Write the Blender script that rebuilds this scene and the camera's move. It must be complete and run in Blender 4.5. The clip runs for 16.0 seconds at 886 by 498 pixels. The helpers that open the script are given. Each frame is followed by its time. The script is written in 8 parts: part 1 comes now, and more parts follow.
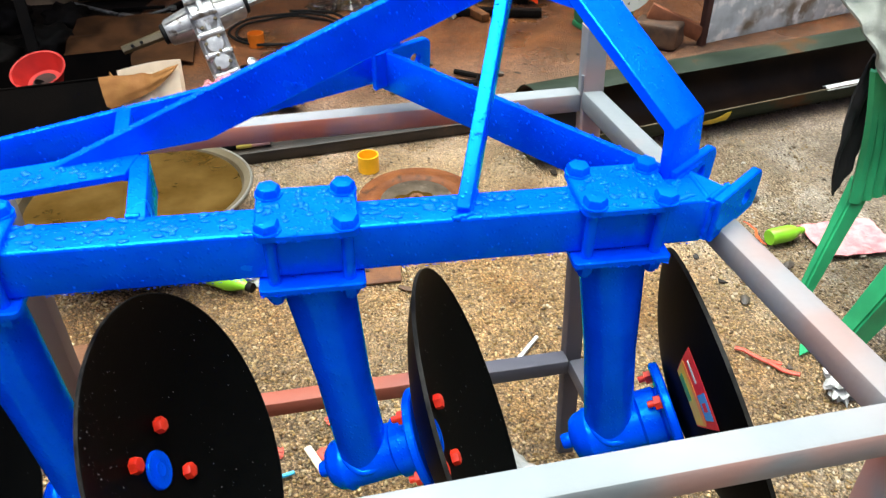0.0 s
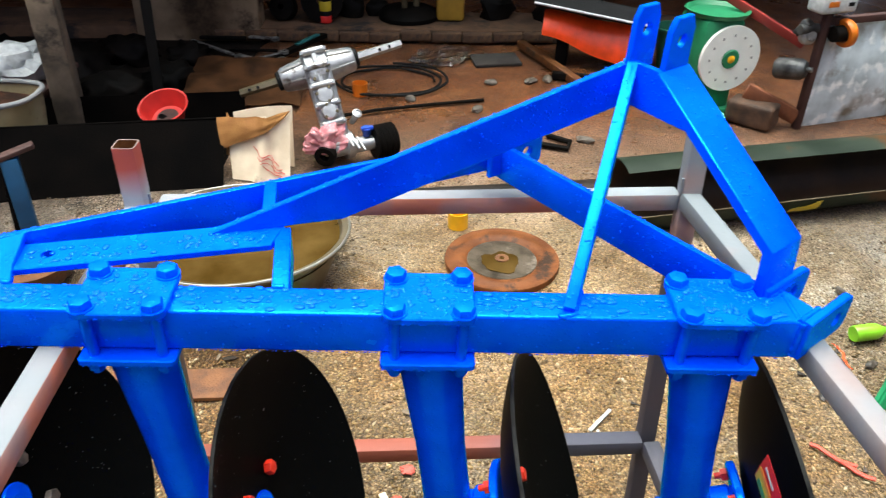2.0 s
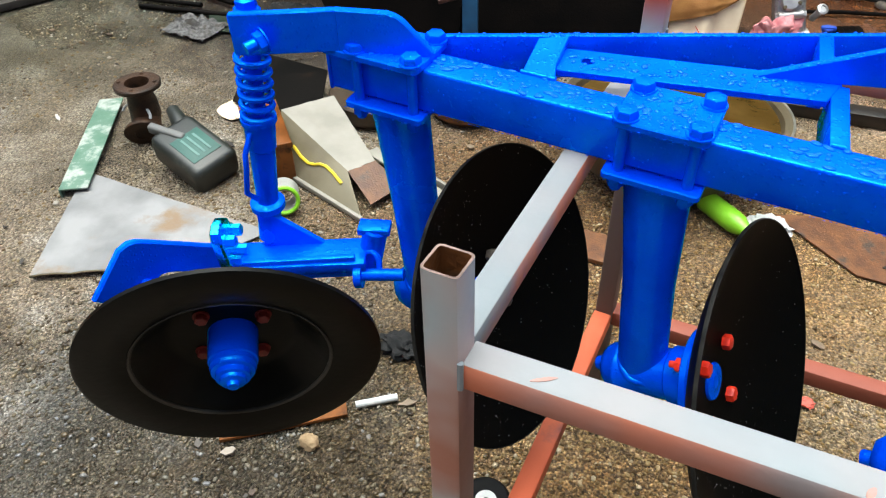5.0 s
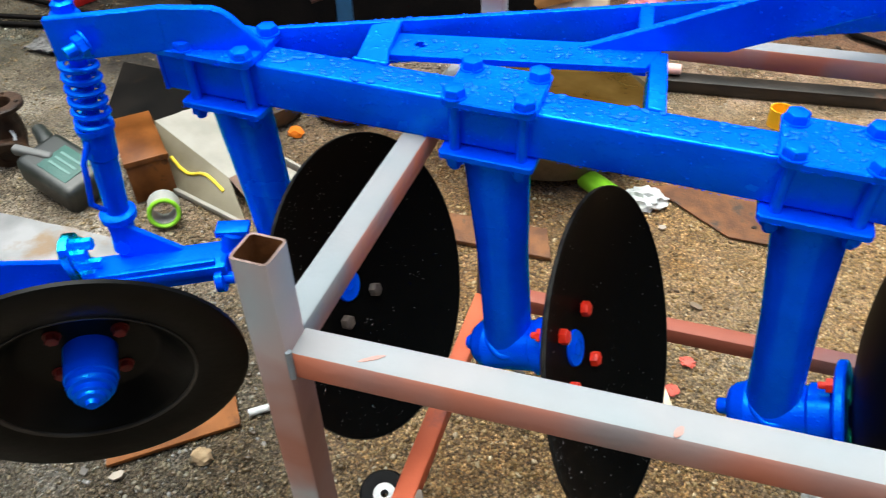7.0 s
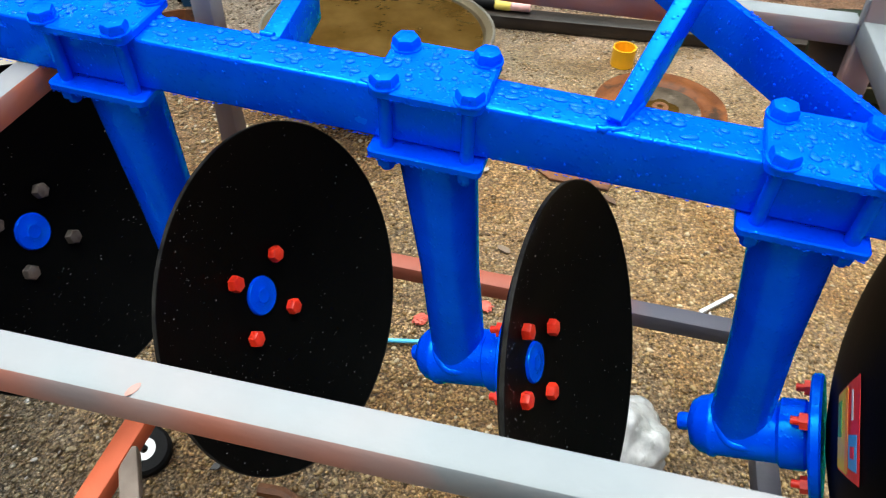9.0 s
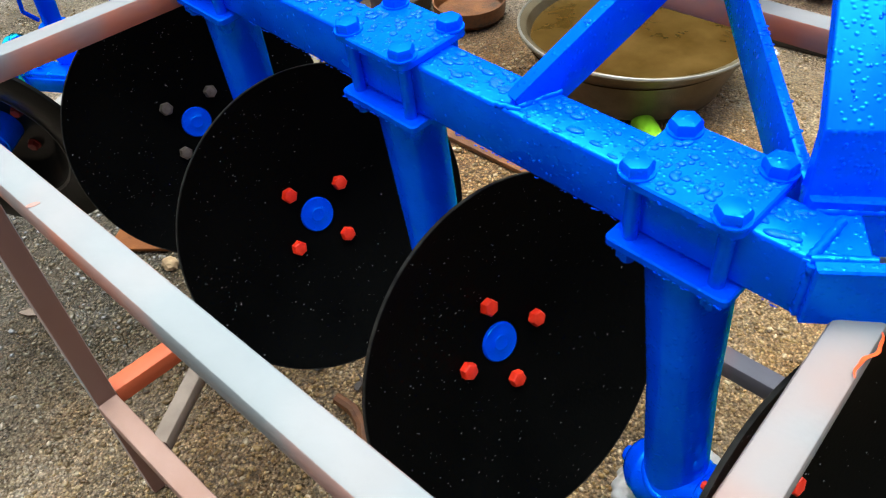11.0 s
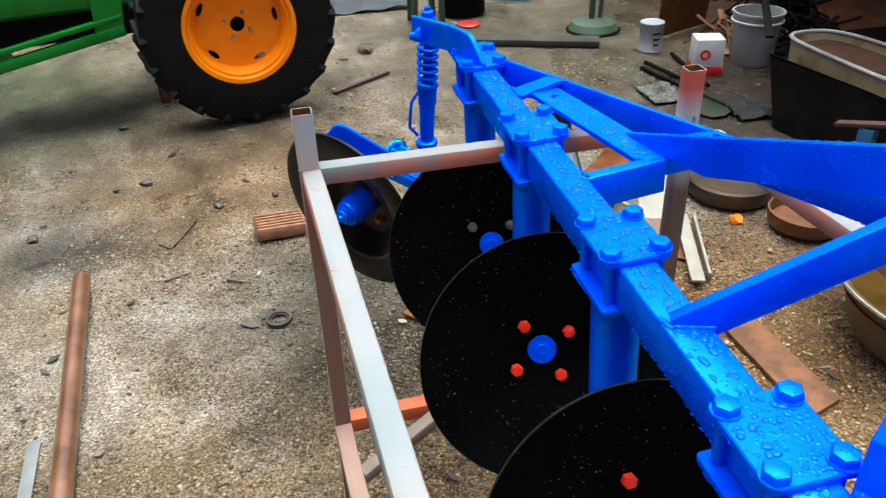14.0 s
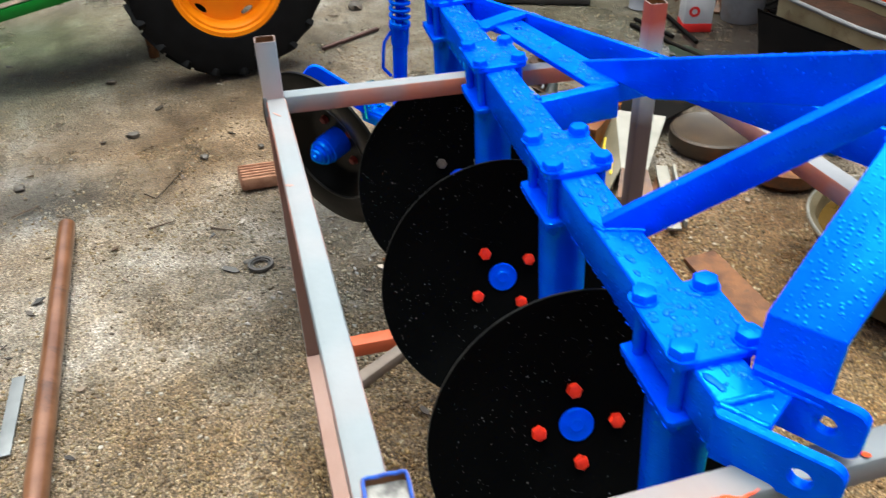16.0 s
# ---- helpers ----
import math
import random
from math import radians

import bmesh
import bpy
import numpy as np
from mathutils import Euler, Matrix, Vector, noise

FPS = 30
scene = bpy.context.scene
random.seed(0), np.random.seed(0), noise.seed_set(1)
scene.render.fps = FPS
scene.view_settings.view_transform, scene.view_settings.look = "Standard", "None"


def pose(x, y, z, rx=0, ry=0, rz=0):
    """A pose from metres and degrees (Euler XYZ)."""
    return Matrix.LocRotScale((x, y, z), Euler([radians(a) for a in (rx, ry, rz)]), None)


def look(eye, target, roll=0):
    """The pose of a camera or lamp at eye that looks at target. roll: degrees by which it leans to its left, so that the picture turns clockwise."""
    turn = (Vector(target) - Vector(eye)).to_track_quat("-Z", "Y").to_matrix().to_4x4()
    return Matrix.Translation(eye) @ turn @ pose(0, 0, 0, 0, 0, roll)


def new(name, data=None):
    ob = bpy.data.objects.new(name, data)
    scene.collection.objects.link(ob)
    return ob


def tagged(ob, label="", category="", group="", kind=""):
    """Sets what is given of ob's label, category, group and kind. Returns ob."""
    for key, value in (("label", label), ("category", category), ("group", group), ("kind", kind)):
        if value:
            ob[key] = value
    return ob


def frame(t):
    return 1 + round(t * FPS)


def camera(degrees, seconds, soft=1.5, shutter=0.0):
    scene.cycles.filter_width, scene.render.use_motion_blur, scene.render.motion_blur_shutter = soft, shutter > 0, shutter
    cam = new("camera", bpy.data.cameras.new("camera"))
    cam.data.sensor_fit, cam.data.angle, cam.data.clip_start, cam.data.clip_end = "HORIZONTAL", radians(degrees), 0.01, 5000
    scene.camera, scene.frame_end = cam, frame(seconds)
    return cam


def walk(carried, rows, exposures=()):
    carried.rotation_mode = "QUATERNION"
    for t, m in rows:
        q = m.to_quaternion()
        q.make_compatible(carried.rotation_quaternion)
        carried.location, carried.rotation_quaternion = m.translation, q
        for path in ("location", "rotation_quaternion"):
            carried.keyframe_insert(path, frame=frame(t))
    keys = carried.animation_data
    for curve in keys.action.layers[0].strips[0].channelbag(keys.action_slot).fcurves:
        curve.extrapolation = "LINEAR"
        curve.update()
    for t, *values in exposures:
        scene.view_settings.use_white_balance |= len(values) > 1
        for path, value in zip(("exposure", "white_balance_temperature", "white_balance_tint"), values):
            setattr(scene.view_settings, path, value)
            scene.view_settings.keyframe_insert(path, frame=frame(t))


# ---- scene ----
cam = camera(60.21, 16.0, soft=1.15, shutter=0.3)
PATH = [
    (0, (-0.3834, -0.8814, 1.7119), (-0.2087, 0.3253, 0.8382), -0.82),
    (0.5, (-0.3952, -0.9109, 1.7782), (-0.2508, 0.3275, 0.9442), -1.42),
    (1, (-0.3889, -0.9276, 1.8219), (-0.2208, 0.3185, 1.0040), -1.05),
    (1.5, (-0.4095, -0.9412, 1.8462), (-0.2704, 0.3160, 1.0399), 0.46),
    (2, (-0.4541, -0.9304, 1.8402), (-0.4089, 0.3324, 1.0319), 1.28),
    (2.5, (-0.5039, -0.9224, 1.8126), (-0.5532, 0.3148, 0.9659), 2.44),
    (3, (-0.5788, -0.9297, 1.7972), (-0.7756, 0.2812, 0.9341), 1.57),
    (3.5, (-0.6392, -0.9340, 1.7730), (-0.9777, 0.2203, 0.8769), 0.15),
    (4, (-0.7099, -0.9534, 1.7440), (-1.1744, 0.1302, 0.8166), -0.21),
    (4.2, (-0.7255, -0.9611, 1.7372), (-1.2387, 0.0954, 0.8043), -0.79),
    (6.3, (-0.7077, -0.9779, 1.6864), (-1.2665, 0.0063, 0.7020), -1.82),
    (6.5, (-0.6843, -0.9690, 1.6880), (-1.2000, 0.0417, 0.7068), -1.83),
    (7, (-0.6207, -0.9424, 1.6942), (-1.0286, 0.1305, 0.7286), -1.57),
    (7.5, (-0.5466, -0.9244, 1.6942), (-0.8195, 0.1803, 0.7169), -1.17),
    (8, (-0.4543, -0.8992, 1.6725), (-0.6298, 0.2108, 0.6790), -1.77),
    (8.5, (-0.3288, -0.8228, 1.6441), (-0.4837, 0.2662, 0.6242), -1.31),
    (9, (-0.2191, -0.7508, 1.6329), (-0.5077, 0.2874, 0.5894), 1.25),
    (9.5, (-0.0972, -0.7123, 1.6536), (-0.5463, 0.2671, 0.6100), -4.61),
    (9.7, (-0.0090, -0.7197, 1.6437), (-0.5540, 0.2111, 0.6013), -4.50),
    (11.8, (0.3789, -0.4522, 1.6131), (-0.5514, 0.1273, 0.5890), -5.66),
    (12, (0.4289, -0.4421, 1.6157), (-0.5332, 0.0835, 0.5919), -4.79),
    (12.5, (0.5060, -0.4366, 1.6688), (-0.5701, -0.0033, 0.7178), -4.67),
    (13, (0.5188, -0.4572, 1.7419), (-0.6540, -0.0999, 0.8776), -2.68),
    (13.5, (0.5316, -0.4714, 1.7875), (-0.6792, -0.1230, 0.9736), -1.52),
    (14, (0.5284, -0.4914, 1.7990), (-0.7195, -0.2352, 1.0071), -2.11),
    (14.5, (0.5338, -0.5226, 1.8137), (-0.7428, -0.3418, 1.0472), -2.17),
    (15, (0.5510, -0.5592, 1.8083), (-0.7355, -0.4657, 1.0427), -2.09),
    (15.5, (0.5829, -0.5057, 1.7883), (-0.6821, -0.3500, 0.9974), -2.10),
    (16, (0.6305, -0.4290, 1.7400), (-0.5870, -0.1822, 0.8994), -1.98),
]
# the clip's own brightness drifts a little along the way
STOPS = [(0.0, 2.00), (2.0, 1.96), (3.0, 1.83), (4.0, 1.68), (7.0, 1.66), (9.5, 1.68), (12.0, 1.76), (13.0, 1.80), (14.0, 1.76), (15.5, 1.76), (16.0, 1.74)]
walk(cam, [(t, look(e, g, r)) for t, e, g, r in PATH], STOPS)

# ---- sky, sun, exposure ----
world = bpy.data.worlds.new("overcast_sky")
scene.world = world
world.use_nodes = True
_n, _l = world.node_tree.nodes, world.node_tree.links
_sky = _n.new("ShaderNodeTexSky")
_sky.sky_type = "NISHITA"
_sky.sun_disc = False
_sky.sun_elevation, _sky.sun_rotation = radians(84), radians(302)
_sky.air_density, _sky.dust_density, _sky.ozone_density = 0.5, 7.0, 1.0
_n["Background"].inputs["Strength"].default_value = 0.11
_l.new(_sky.outputs["Color"], _n["Background"].inputs["Color"])
sun = new("sun", bpy.data.lights.new("sun", "SUN"))
sun.data.energy, sun.data.angle, sun.data.color = 1.2, radians(60), (0.69, 0.98, 0.97)
sun.matrix_world = look((-0.8, 0.5, 9.0), (0.0, 0.0, 0.0))


# ---- materials ----
def material(name):
    m = bpy.data.materials.new(name)
    m.use_nodes = True
    return m, m.node_tree.nodes, m.node_tree.links, m.node_tree.nodes["Principled BSDF"]


def surface(name, a, b, rough=0.6, metal=0.0, scale=8.0, bump=0.15, fine=120.0, stain=None, stain_scale=3.0,
            stain_at=0.55, rough2=None, spec=0.5, coat=0.0):
    """Two-tone surface: slow mottling between a and b, fine grain in the relief, and stains of a third colour."""
    m, n, l, p = material(name)
    co = n.new("ShaderNodeTexCoord")
    big, small = n.new("ShaderNodeTexNoise"), n.new("ShaderNodeTexNoise")
    big.inputs["Scale"].default_value, big.inputs["Detail"].default_value = scale, 6
    small.inputs["Scale"].default_value, small.inputs["Detail"].default_value = fine, 4
    for t in (big, small):
        l.new(co.outputs["Object"], t.inputs["Vector"])
    ramp = n.new("ShaderNodeValToRGB")
    ramp.color_ramp.elements[0].position, ramp.color_ramp.elements[1].position = 0.35, 0.65
    ramp.color_ramp.elements[0].color, ramp.color_ramp.elements[1].color = (*a, 1), (*b, 1)
    l.new(big.outputs["Fac"], ramp.inputs["Fac"])
    colour = ramp.outputs["Color"]
    if stain:
        st, mask, mix = n.new("ShaderNodeTexNoise"), n.new("ShaderNodeValToRGB"), n.new("ShaderNodeMix")
        st.inputs["Scale"].default_value, st.inputs["Detail"].default_value = stain_scale, 8
        st.inputs["Roughness"].default_value = 0.65
        l.new(co.outputs["Object"], st.inputs["Vector"])
        mask.color_ramp.elements[0].position, mask.color_ramp.elements[1].position = stain_at, stain_at + 0.1
        l.new(st.outputs["Fac"], mask.inputs["Fac"])
        mix.data_type = "RGBA"
        l.new(mask.outputs["Color"], mix.inputs[0])
        l.new(colour, mix.inputs[6])
        mix.inputs[7].default_value = (*stain, 1)
        colour = mix.outputs[2]
    l.new(colour, p.inputs["Base Color"])
    rr = n.new("ShaderNodeMapRange")
    rr.inputs["To Min"].default_value, rr.inputs["To Max"].default_value = rough, rough2 if rough2 is not None else min(1, rough + 0.15)
    l.new(big.outputs["Fac"], rr.inputs["Value"])
    l.new(rr.outputs["Result"], p.inputs["Roughness"])
    p.inputs["Metallic"].default_value = metal
    p.inputs["Specular IOR Level"].default_value = spec
    p.inputs["Coat Weight"].default_value = coat
    bu = n.new("ShaderNodeBump")
    bu.inputs["Strength"].default_value, bu.inputs["Distance"].default_value = bump, 0.004
    l.new(small.outputs["Fac"], bu.inputs["Height"])
    l.new(bu.outputs["Normal"], p.inputs["Normal"])
    return m


def wet_paint(name, a, b, beads=1.0):
    """Glossy brushed paint with small beads of rain in the relief, thickest on faces that look up."""
    m = surface(name, a, b, rough=0.14, rough2=0.34, scale=9, bump=0.10, fine=42, spec=0.75)
    n, l, p = m.node_tree.nodes, m.node_tree.links, m.node_tree.nodes["Principled BSDF"]
    co, vo, ra = n.new("ShaderNodeTexCoord"), n.new("ShaderNodeTexVoronoi"), n.new("ShaderNodeValToRGB")
    vo.inputs["Scale"].default_value = 130
    l.new(co.outputs["Object"], vo.inputs["Vector"])
    ra.color_ramp.elements[0].position, ra.color_ramp.elements[1].position = 0.10, 0.34
    ra.color_ramp.elements[0].color, ra.color_ramp.elements[1].color = (1, 1, 1, 1), (0, 0, 0, 1)
    l.new(vo.outputs["Distance"], ra.inputs["Fac"])
    old = [q for q in n if q.type == "BUMP"][0]
    bu = n.new("ShaderNodeBump")
    bu.inputs["Strength"].default_value, bu.inputs["Distance"].default_value = 0.28 * beads, 0.003
    l.new(ra.outputs["Color"], bu.inputs["Height"])
    l.new(old.outputs["Normal"], bu.inputs["Normal"])
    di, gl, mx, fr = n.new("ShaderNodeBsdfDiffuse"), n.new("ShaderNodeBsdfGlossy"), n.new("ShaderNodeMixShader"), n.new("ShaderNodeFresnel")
    # Cyan put into the gloss colour tints the sky's sheen on the paint.
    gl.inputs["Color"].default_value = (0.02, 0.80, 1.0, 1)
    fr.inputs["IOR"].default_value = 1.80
    l.new(p.inputs["Base Color"].links[0].from_socket, di.inputs["Color"])
    l.new(p.inputs["Roughness"].links[0].from_socket, gl.inputs["Roughness"])
    for q in (di, gl, fr):
        l.new(bu.outputs["Normal"], q.inputs["Normal"])
    l.new(fr.outputs["Fac"], mx.inputs[0]), l.new(di.outputs[0], mx.inputs[1]), l.new(gl.outputs[0], mx.inputs[2])
    l.new(mx.outputs[0], n["Material Output"].inputs["Surface"])
    n.remove(p)
    return m


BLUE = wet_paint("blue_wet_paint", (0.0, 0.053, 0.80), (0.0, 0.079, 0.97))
DISC_BLACK = surface("black_disc_steel", (0.0009, 0.0010, 0.0010), (0.0019, 0.0020, 0.0019), rough=0.42, rough2=0.6, scale=5, bump=0.06, fine=200, spec=0.03)
EDGE_STEEL = surface("worn_disc_edge", (0.003, 0.003, 0.003), (0.020, 0.020, 0.018), rough=0.5, metal=0.2, scale=26, spec=0.12)
RED_PAINT = surface("red_bolt_paint", (0.70, 0.018, 0.006), (0.88, 0.040, 0.012), rough=0.35, scale=60, bump=0.1)


def overspray(m, colour, scale, lo, hi):
    """Adds soft patches of sprayed colour over a finished surface."""
    n, l, p = m.node_tree.nodes, m.node_tree.links, m.node_tree.nodes["Principled BSDF"]
    old = p.inputs["Base Color"].links[0].from_socket
    co, nz, mr, mx = n.new("ShaderNodeTexCoord"), n.new("ShaderNodeTexNoise"), n.new("ShaderNodeMapRange"), n.new("ShaderNodeMix")
    nz.inputs["Scale"].default_value, nz.inputs["Detail"].default_value, nz.inputs["Roughness"].default_value = scale, 3, 0.45
    l.new(co.outputs["Object"], nz.inputs["Vector"])
    mr.inputs["From Min"].default_value, mr.inputs["From Max"].default_value = lo, hi
    l.new(nz.outputs["Fac"], mr.inputs["Value"])
    mx.data_type = "RGBA"
    l.new(mr.outputs["Result"], mx.inputs[0]), l.new(old, mx.inputs[6])
    mx.inputs[7].default_value = (*colour, 1)
    l.new(mx.outputs[2], p.inputs["Base Color"])
    return m


def from_below(m, colour, scale, lo, hi, up=0.15):
    """Overspray that has settled on the sides and undersides, hardly on top."""
    n, l, p = m.node_tree.nodes, m.node_tree.links, m.node_tree.nodes["Principled BSDF"]
    old = p.inputs["Base Color"].links[0].from_socket
    co, nz, mr, mx = n.new("ShaderNodeTexCoord"), n.new("ShaderNodeTexNoise"), n.new("ShaderNodeMapRange"), n.new("ShaderNodeMix")
    sp, turn, mul = n.new("ShaderNodeSeparateXYZ"), n.new("ShaderNodeMapRange"), n.new("ShaderNodeMath")
    nz.inputs["Scale"].default_value, nz.inputs["Detail"].default_value, nz.inputs["Roughness"].default_value = scale, 3, 0.45
    l.new(co.outputs["Object"], nz.inputs["Vector"]), l.new(co.outputs["Normal"], sp.inputs["Vector"])
    turn.inputs["From Min"].default_value, turn.inputs["From Max"].default_value = 0.75, 0.35
    turn.inputs["To Min"].default_value, turn.inputs["To Max"].default_value = up, 1.0
    l.new(sp.outputs["Z"], turn.inputs["Value"])
    mr.inputs["From Min"].default_value, mr.inputs["From Max"].default_value = lo, hi
    l.new(nz.outputs["Fac"], mr.inputs["Value"])
    mul.operation = "MULTIPLY"
    l.new(mr.outputs["Result"], mul.inputs[0]), l.new(turn.outputs["Result"], mul.inputs[1])
    mx.data_type = "RGBA"
    l.new(mul.outputs["Value"], mx.inputs[0]), l.new(old, mx.inputs[6])
    mx.inputs[7].default_value = (*colour, 1)
    l.new(mx.outputs[2], p.inputs["Base Color"])
    return m


def low_tone(m, colour, top, soft, side=None):
    """Tones the lower part of a post to a colour, on all its sides or mostly on the one that looks along x."""
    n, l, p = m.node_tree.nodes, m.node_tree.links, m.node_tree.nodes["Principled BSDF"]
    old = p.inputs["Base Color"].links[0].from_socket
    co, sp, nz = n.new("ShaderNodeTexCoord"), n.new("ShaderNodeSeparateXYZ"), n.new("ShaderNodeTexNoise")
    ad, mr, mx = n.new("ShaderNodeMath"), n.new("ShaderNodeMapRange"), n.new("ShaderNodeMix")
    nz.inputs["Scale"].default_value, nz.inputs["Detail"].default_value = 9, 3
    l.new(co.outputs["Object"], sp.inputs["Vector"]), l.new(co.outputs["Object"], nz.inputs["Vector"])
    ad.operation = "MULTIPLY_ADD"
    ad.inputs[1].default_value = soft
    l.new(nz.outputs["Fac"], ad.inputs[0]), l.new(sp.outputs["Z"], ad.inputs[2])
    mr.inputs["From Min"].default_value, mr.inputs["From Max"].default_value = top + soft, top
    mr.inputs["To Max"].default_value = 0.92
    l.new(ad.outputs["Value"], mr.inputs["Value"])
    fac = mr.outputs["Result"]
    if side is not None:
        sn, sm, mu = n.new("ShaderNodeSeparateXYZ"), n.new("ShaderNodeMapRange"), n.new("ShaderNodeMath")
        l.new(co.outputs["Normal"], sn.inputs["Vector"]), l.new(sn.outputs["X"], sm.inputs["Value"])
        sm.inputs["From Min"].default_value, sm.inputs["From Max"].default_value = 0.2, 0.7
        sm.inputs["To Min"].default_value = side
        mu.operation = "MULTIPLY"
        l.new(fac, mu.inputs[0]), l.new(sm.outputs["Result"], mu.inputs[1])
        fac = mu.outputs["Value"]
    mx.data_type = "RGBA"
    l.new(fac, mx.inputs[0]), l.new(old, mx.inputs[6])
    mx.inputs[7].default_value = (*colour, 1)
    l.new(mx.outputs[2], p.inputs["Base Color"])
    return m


TUBE = surface("silver_tube_with_pink_overspray", (0.175, 0.200, 0.210), (0.215, 0.240, 0.250), rough=0.55, rough2=0.75, scale=5, bump=0.12, fine=90, spec=0.25)
from_below(TUBE, (0.34, 0.270, 0.250), 2.6, 0.40, 0.62, 0.10)
from_below(TUBE, (0.52, 0.160, 0.088), 4.2, 0.42, 0.58, 0.06)
from_below(TUBE, (0.20, 0.165, 0.155), 9.0, 0.64, 0.78, 0.2)
WARM_TUBE = surface("silver_tube_with_orange_overspray", (0.180, 0.205, 0.214), (0.220, 0.245, 0.254), rough=0.55, rough2=0.75, scale=5, bump=0.12, fine=90, spec=0.25)
from_below(WARM_TUBE, (0.36, 0.270, 0.245), 5.5, 0.42, 0.62, 0.15)
from_below(WARM_TUBE, (0.54, 0.165, 0.090), 3.7, 0.43, 0.63, 0.05)
DULL_TUBE = surface("dull_silver_tube_with_brown_overspray", (0.155, 0.176, 0.184), (0.200, 0.220, 0.228), rough=0.55, rough2=0.7, scale=5, bump=0.12, fine=90)
from_below(DULL_TUBE, (0.23, 0.155, 0.135), 5.0, 0.50, 0.70, 0.9)
# Post silver is paler than the rails', standing in for light on upright faces.
POST_TUBE = surface("brightened_silver_post_with_brown_overspray", (0.33, 0.375, 0.385), (0.42, 0.455, 0.46), rough=0.42, rough2=0.6, scale=4, bump=0.12, fine=90)
overspray(POST_TUBE, (0.46, 0.31, 0.27), 4.0, 0.38, 0.60)
overspray(POST_TUBE, (0.34, 0.130, 0.085), 5.0, 0.52, 0.68)
low_tone(POST_TUBE, (0.17, 0.075, 0.052), 1.02, 0.10, 0.12)
SLATE_POST = surface("silver_post_slate_below", (0.20, 0.215, 0.225), (0.27, 0.28, 0.29), rough=0.55, rough2=0.7, scale=5, bump=0.12, fine=90, spec=0.25)
from_below(SLATE_POST, (0.42, 0.25, 0.21), 4.0, 0.44, 0.62, 0.2)
low_tone(SLATE_POST, (0.055, 0.052, 0.066), 0.93, 0.08)
WHEEL_BLACK = surface("wet_black_wheel", (0.0018, 0.0020, 0.0018), (0.0042, 0.0045, 0.0038), rough=0.26, rough2=0.42, scale=9, bump=0.12, fine=60, spec=0.12)
RED_OXIDE = surface("red_oxide_primer", (0.52, 0.095, 0.032), (0.62, 0.14, 0.060), rough=0.6, scale=4, bump=0.15, stain=(0.0715, 0.055, 0.0605), stain_scale=1.8, stain_at=0.56)
PALE_OXIDE = surface("pale_oxide_primer", (0.24, 0.132, 0.096), (0.3, 0.186, 0.15), rough=0.6, scale=6, bump=0.15, stain=(0.12, 0.072, 0.054), stain_scale=3, stain_at=0.6)
SLATE = surface("slate_primer", (0.04675, 0.04675, 0.0605), (0.088, 0.0825, 0.099), rough=0.55, scale=7, bump=0.15, stain=(0.121, 0.0715, 0.0605), stain_scale=3, stain_at=0.6)


def two_tone(name, a, b, at, soft, axis="X"):
    """Overspray that passes from colour a to colour b along one axis."""
    m = surface(name, a, a, rough=0.6, scale=5, bump=0.15)
    n, l, p = m.node_tree.nodes, m.node_tree.links, m.node_tree.nodes["Principled BSDF"]
    co, sp, nz = n.new("ShaderNodeTexCoord"), n.new("ShaderNodeSeparateXYZ"), n.new("ShaderNodeTexNoise")
    nz.inputs["Scale"].default_value = 6
    l.new(co.outputs["Object"], sp.inputs["Vector"]), l.new(co.outputs["Object"], nz.inputs["Vector"])
    ad, mr, mx = n.new("ShaderNodeMath"), n.new("ShaderNodeMapRange"), n.new("ShaderNodeMix")
    ad.operation = "MULTIPLY_ADD"
    l.new(nz.outputs["Fac"], ad.inputs[0])
    ad.inputs[1].default_value = soft
    l.new(sp.outputs[axis], ad.inputs[2])
    mr.inputs["From Min"].default_value, mr.inputs["From Max"].default_value = at, at + soft
    l.new(ad.outputs["Value"], mr.inputs["Value"])
    mx.data_type = "RGBA"
    l.new(mr.outputs["Result"], mx.inputs[0])
    mx.inputs[6].default_value, mx.inputs[7].default_value = (*a, 1), (*b, 1)
    l.new(mx.outputs[2], p.inputs["Base Color"])
    return m


OXIDE_TO_SLATE = two_tone("oxide_to_slate", (0.28, 0.07, 0.04), (0.06, 0.06, 0.08), -0.2, 0.25)
RED_TOPPED = two_tone("silver_tube_red_topped", (0.38, 0.40, 0.41), (0.50, 0.088, 0.050), 1.135, 0.07, "Z")
low_tone(RED_TOPPED, (0.11, 0.062, 0.046), 0.93, 0.08)
RUST = surface("rusty_steel", (0.070, 0.021, 0.004), (0.165, 0.060, 0.014), rough=0.45, scale=18, bump=0.5, stain=(0.035, 0.02, 0.0125), stain_scale=9)
DARK_IRON = surface("dark_oily_steel", (0.0022, 0.0019, 0.0016), (0.0065, 0.005, 0.004), rough=0.5, rough2=0.75, scale=6, bump=0.3, stain=(0.015, 0.009, 0.0055), stain_scale=5, stain_at=0.6, spec=0.06)
CAST = surface("cast_aluminium", (0.315, 0.315, 0.315), (0.465, 0.465, 0.4575), rough=0.38, metal=0.75, scale=22, bump=0.3, stain=(0.12, 0.0975, 0.0825), stain_scale=14, stain_at=0.58)
RUBBER = surface("tyre_rubber", (0.003, 0.003, 0.003), (0.0066, 0.0066, 0.0066), rough=0.6, rough2=0.8, scale=9, bump=0.25, spec=0.15)
AMBER = surface("amber_rim_paint", (0.90, 0.205, 0.001), (0.97, 0.26, 0.003), rough=0.3, rough2=0.42, scale=6, bump=0.04, spec=0.25)
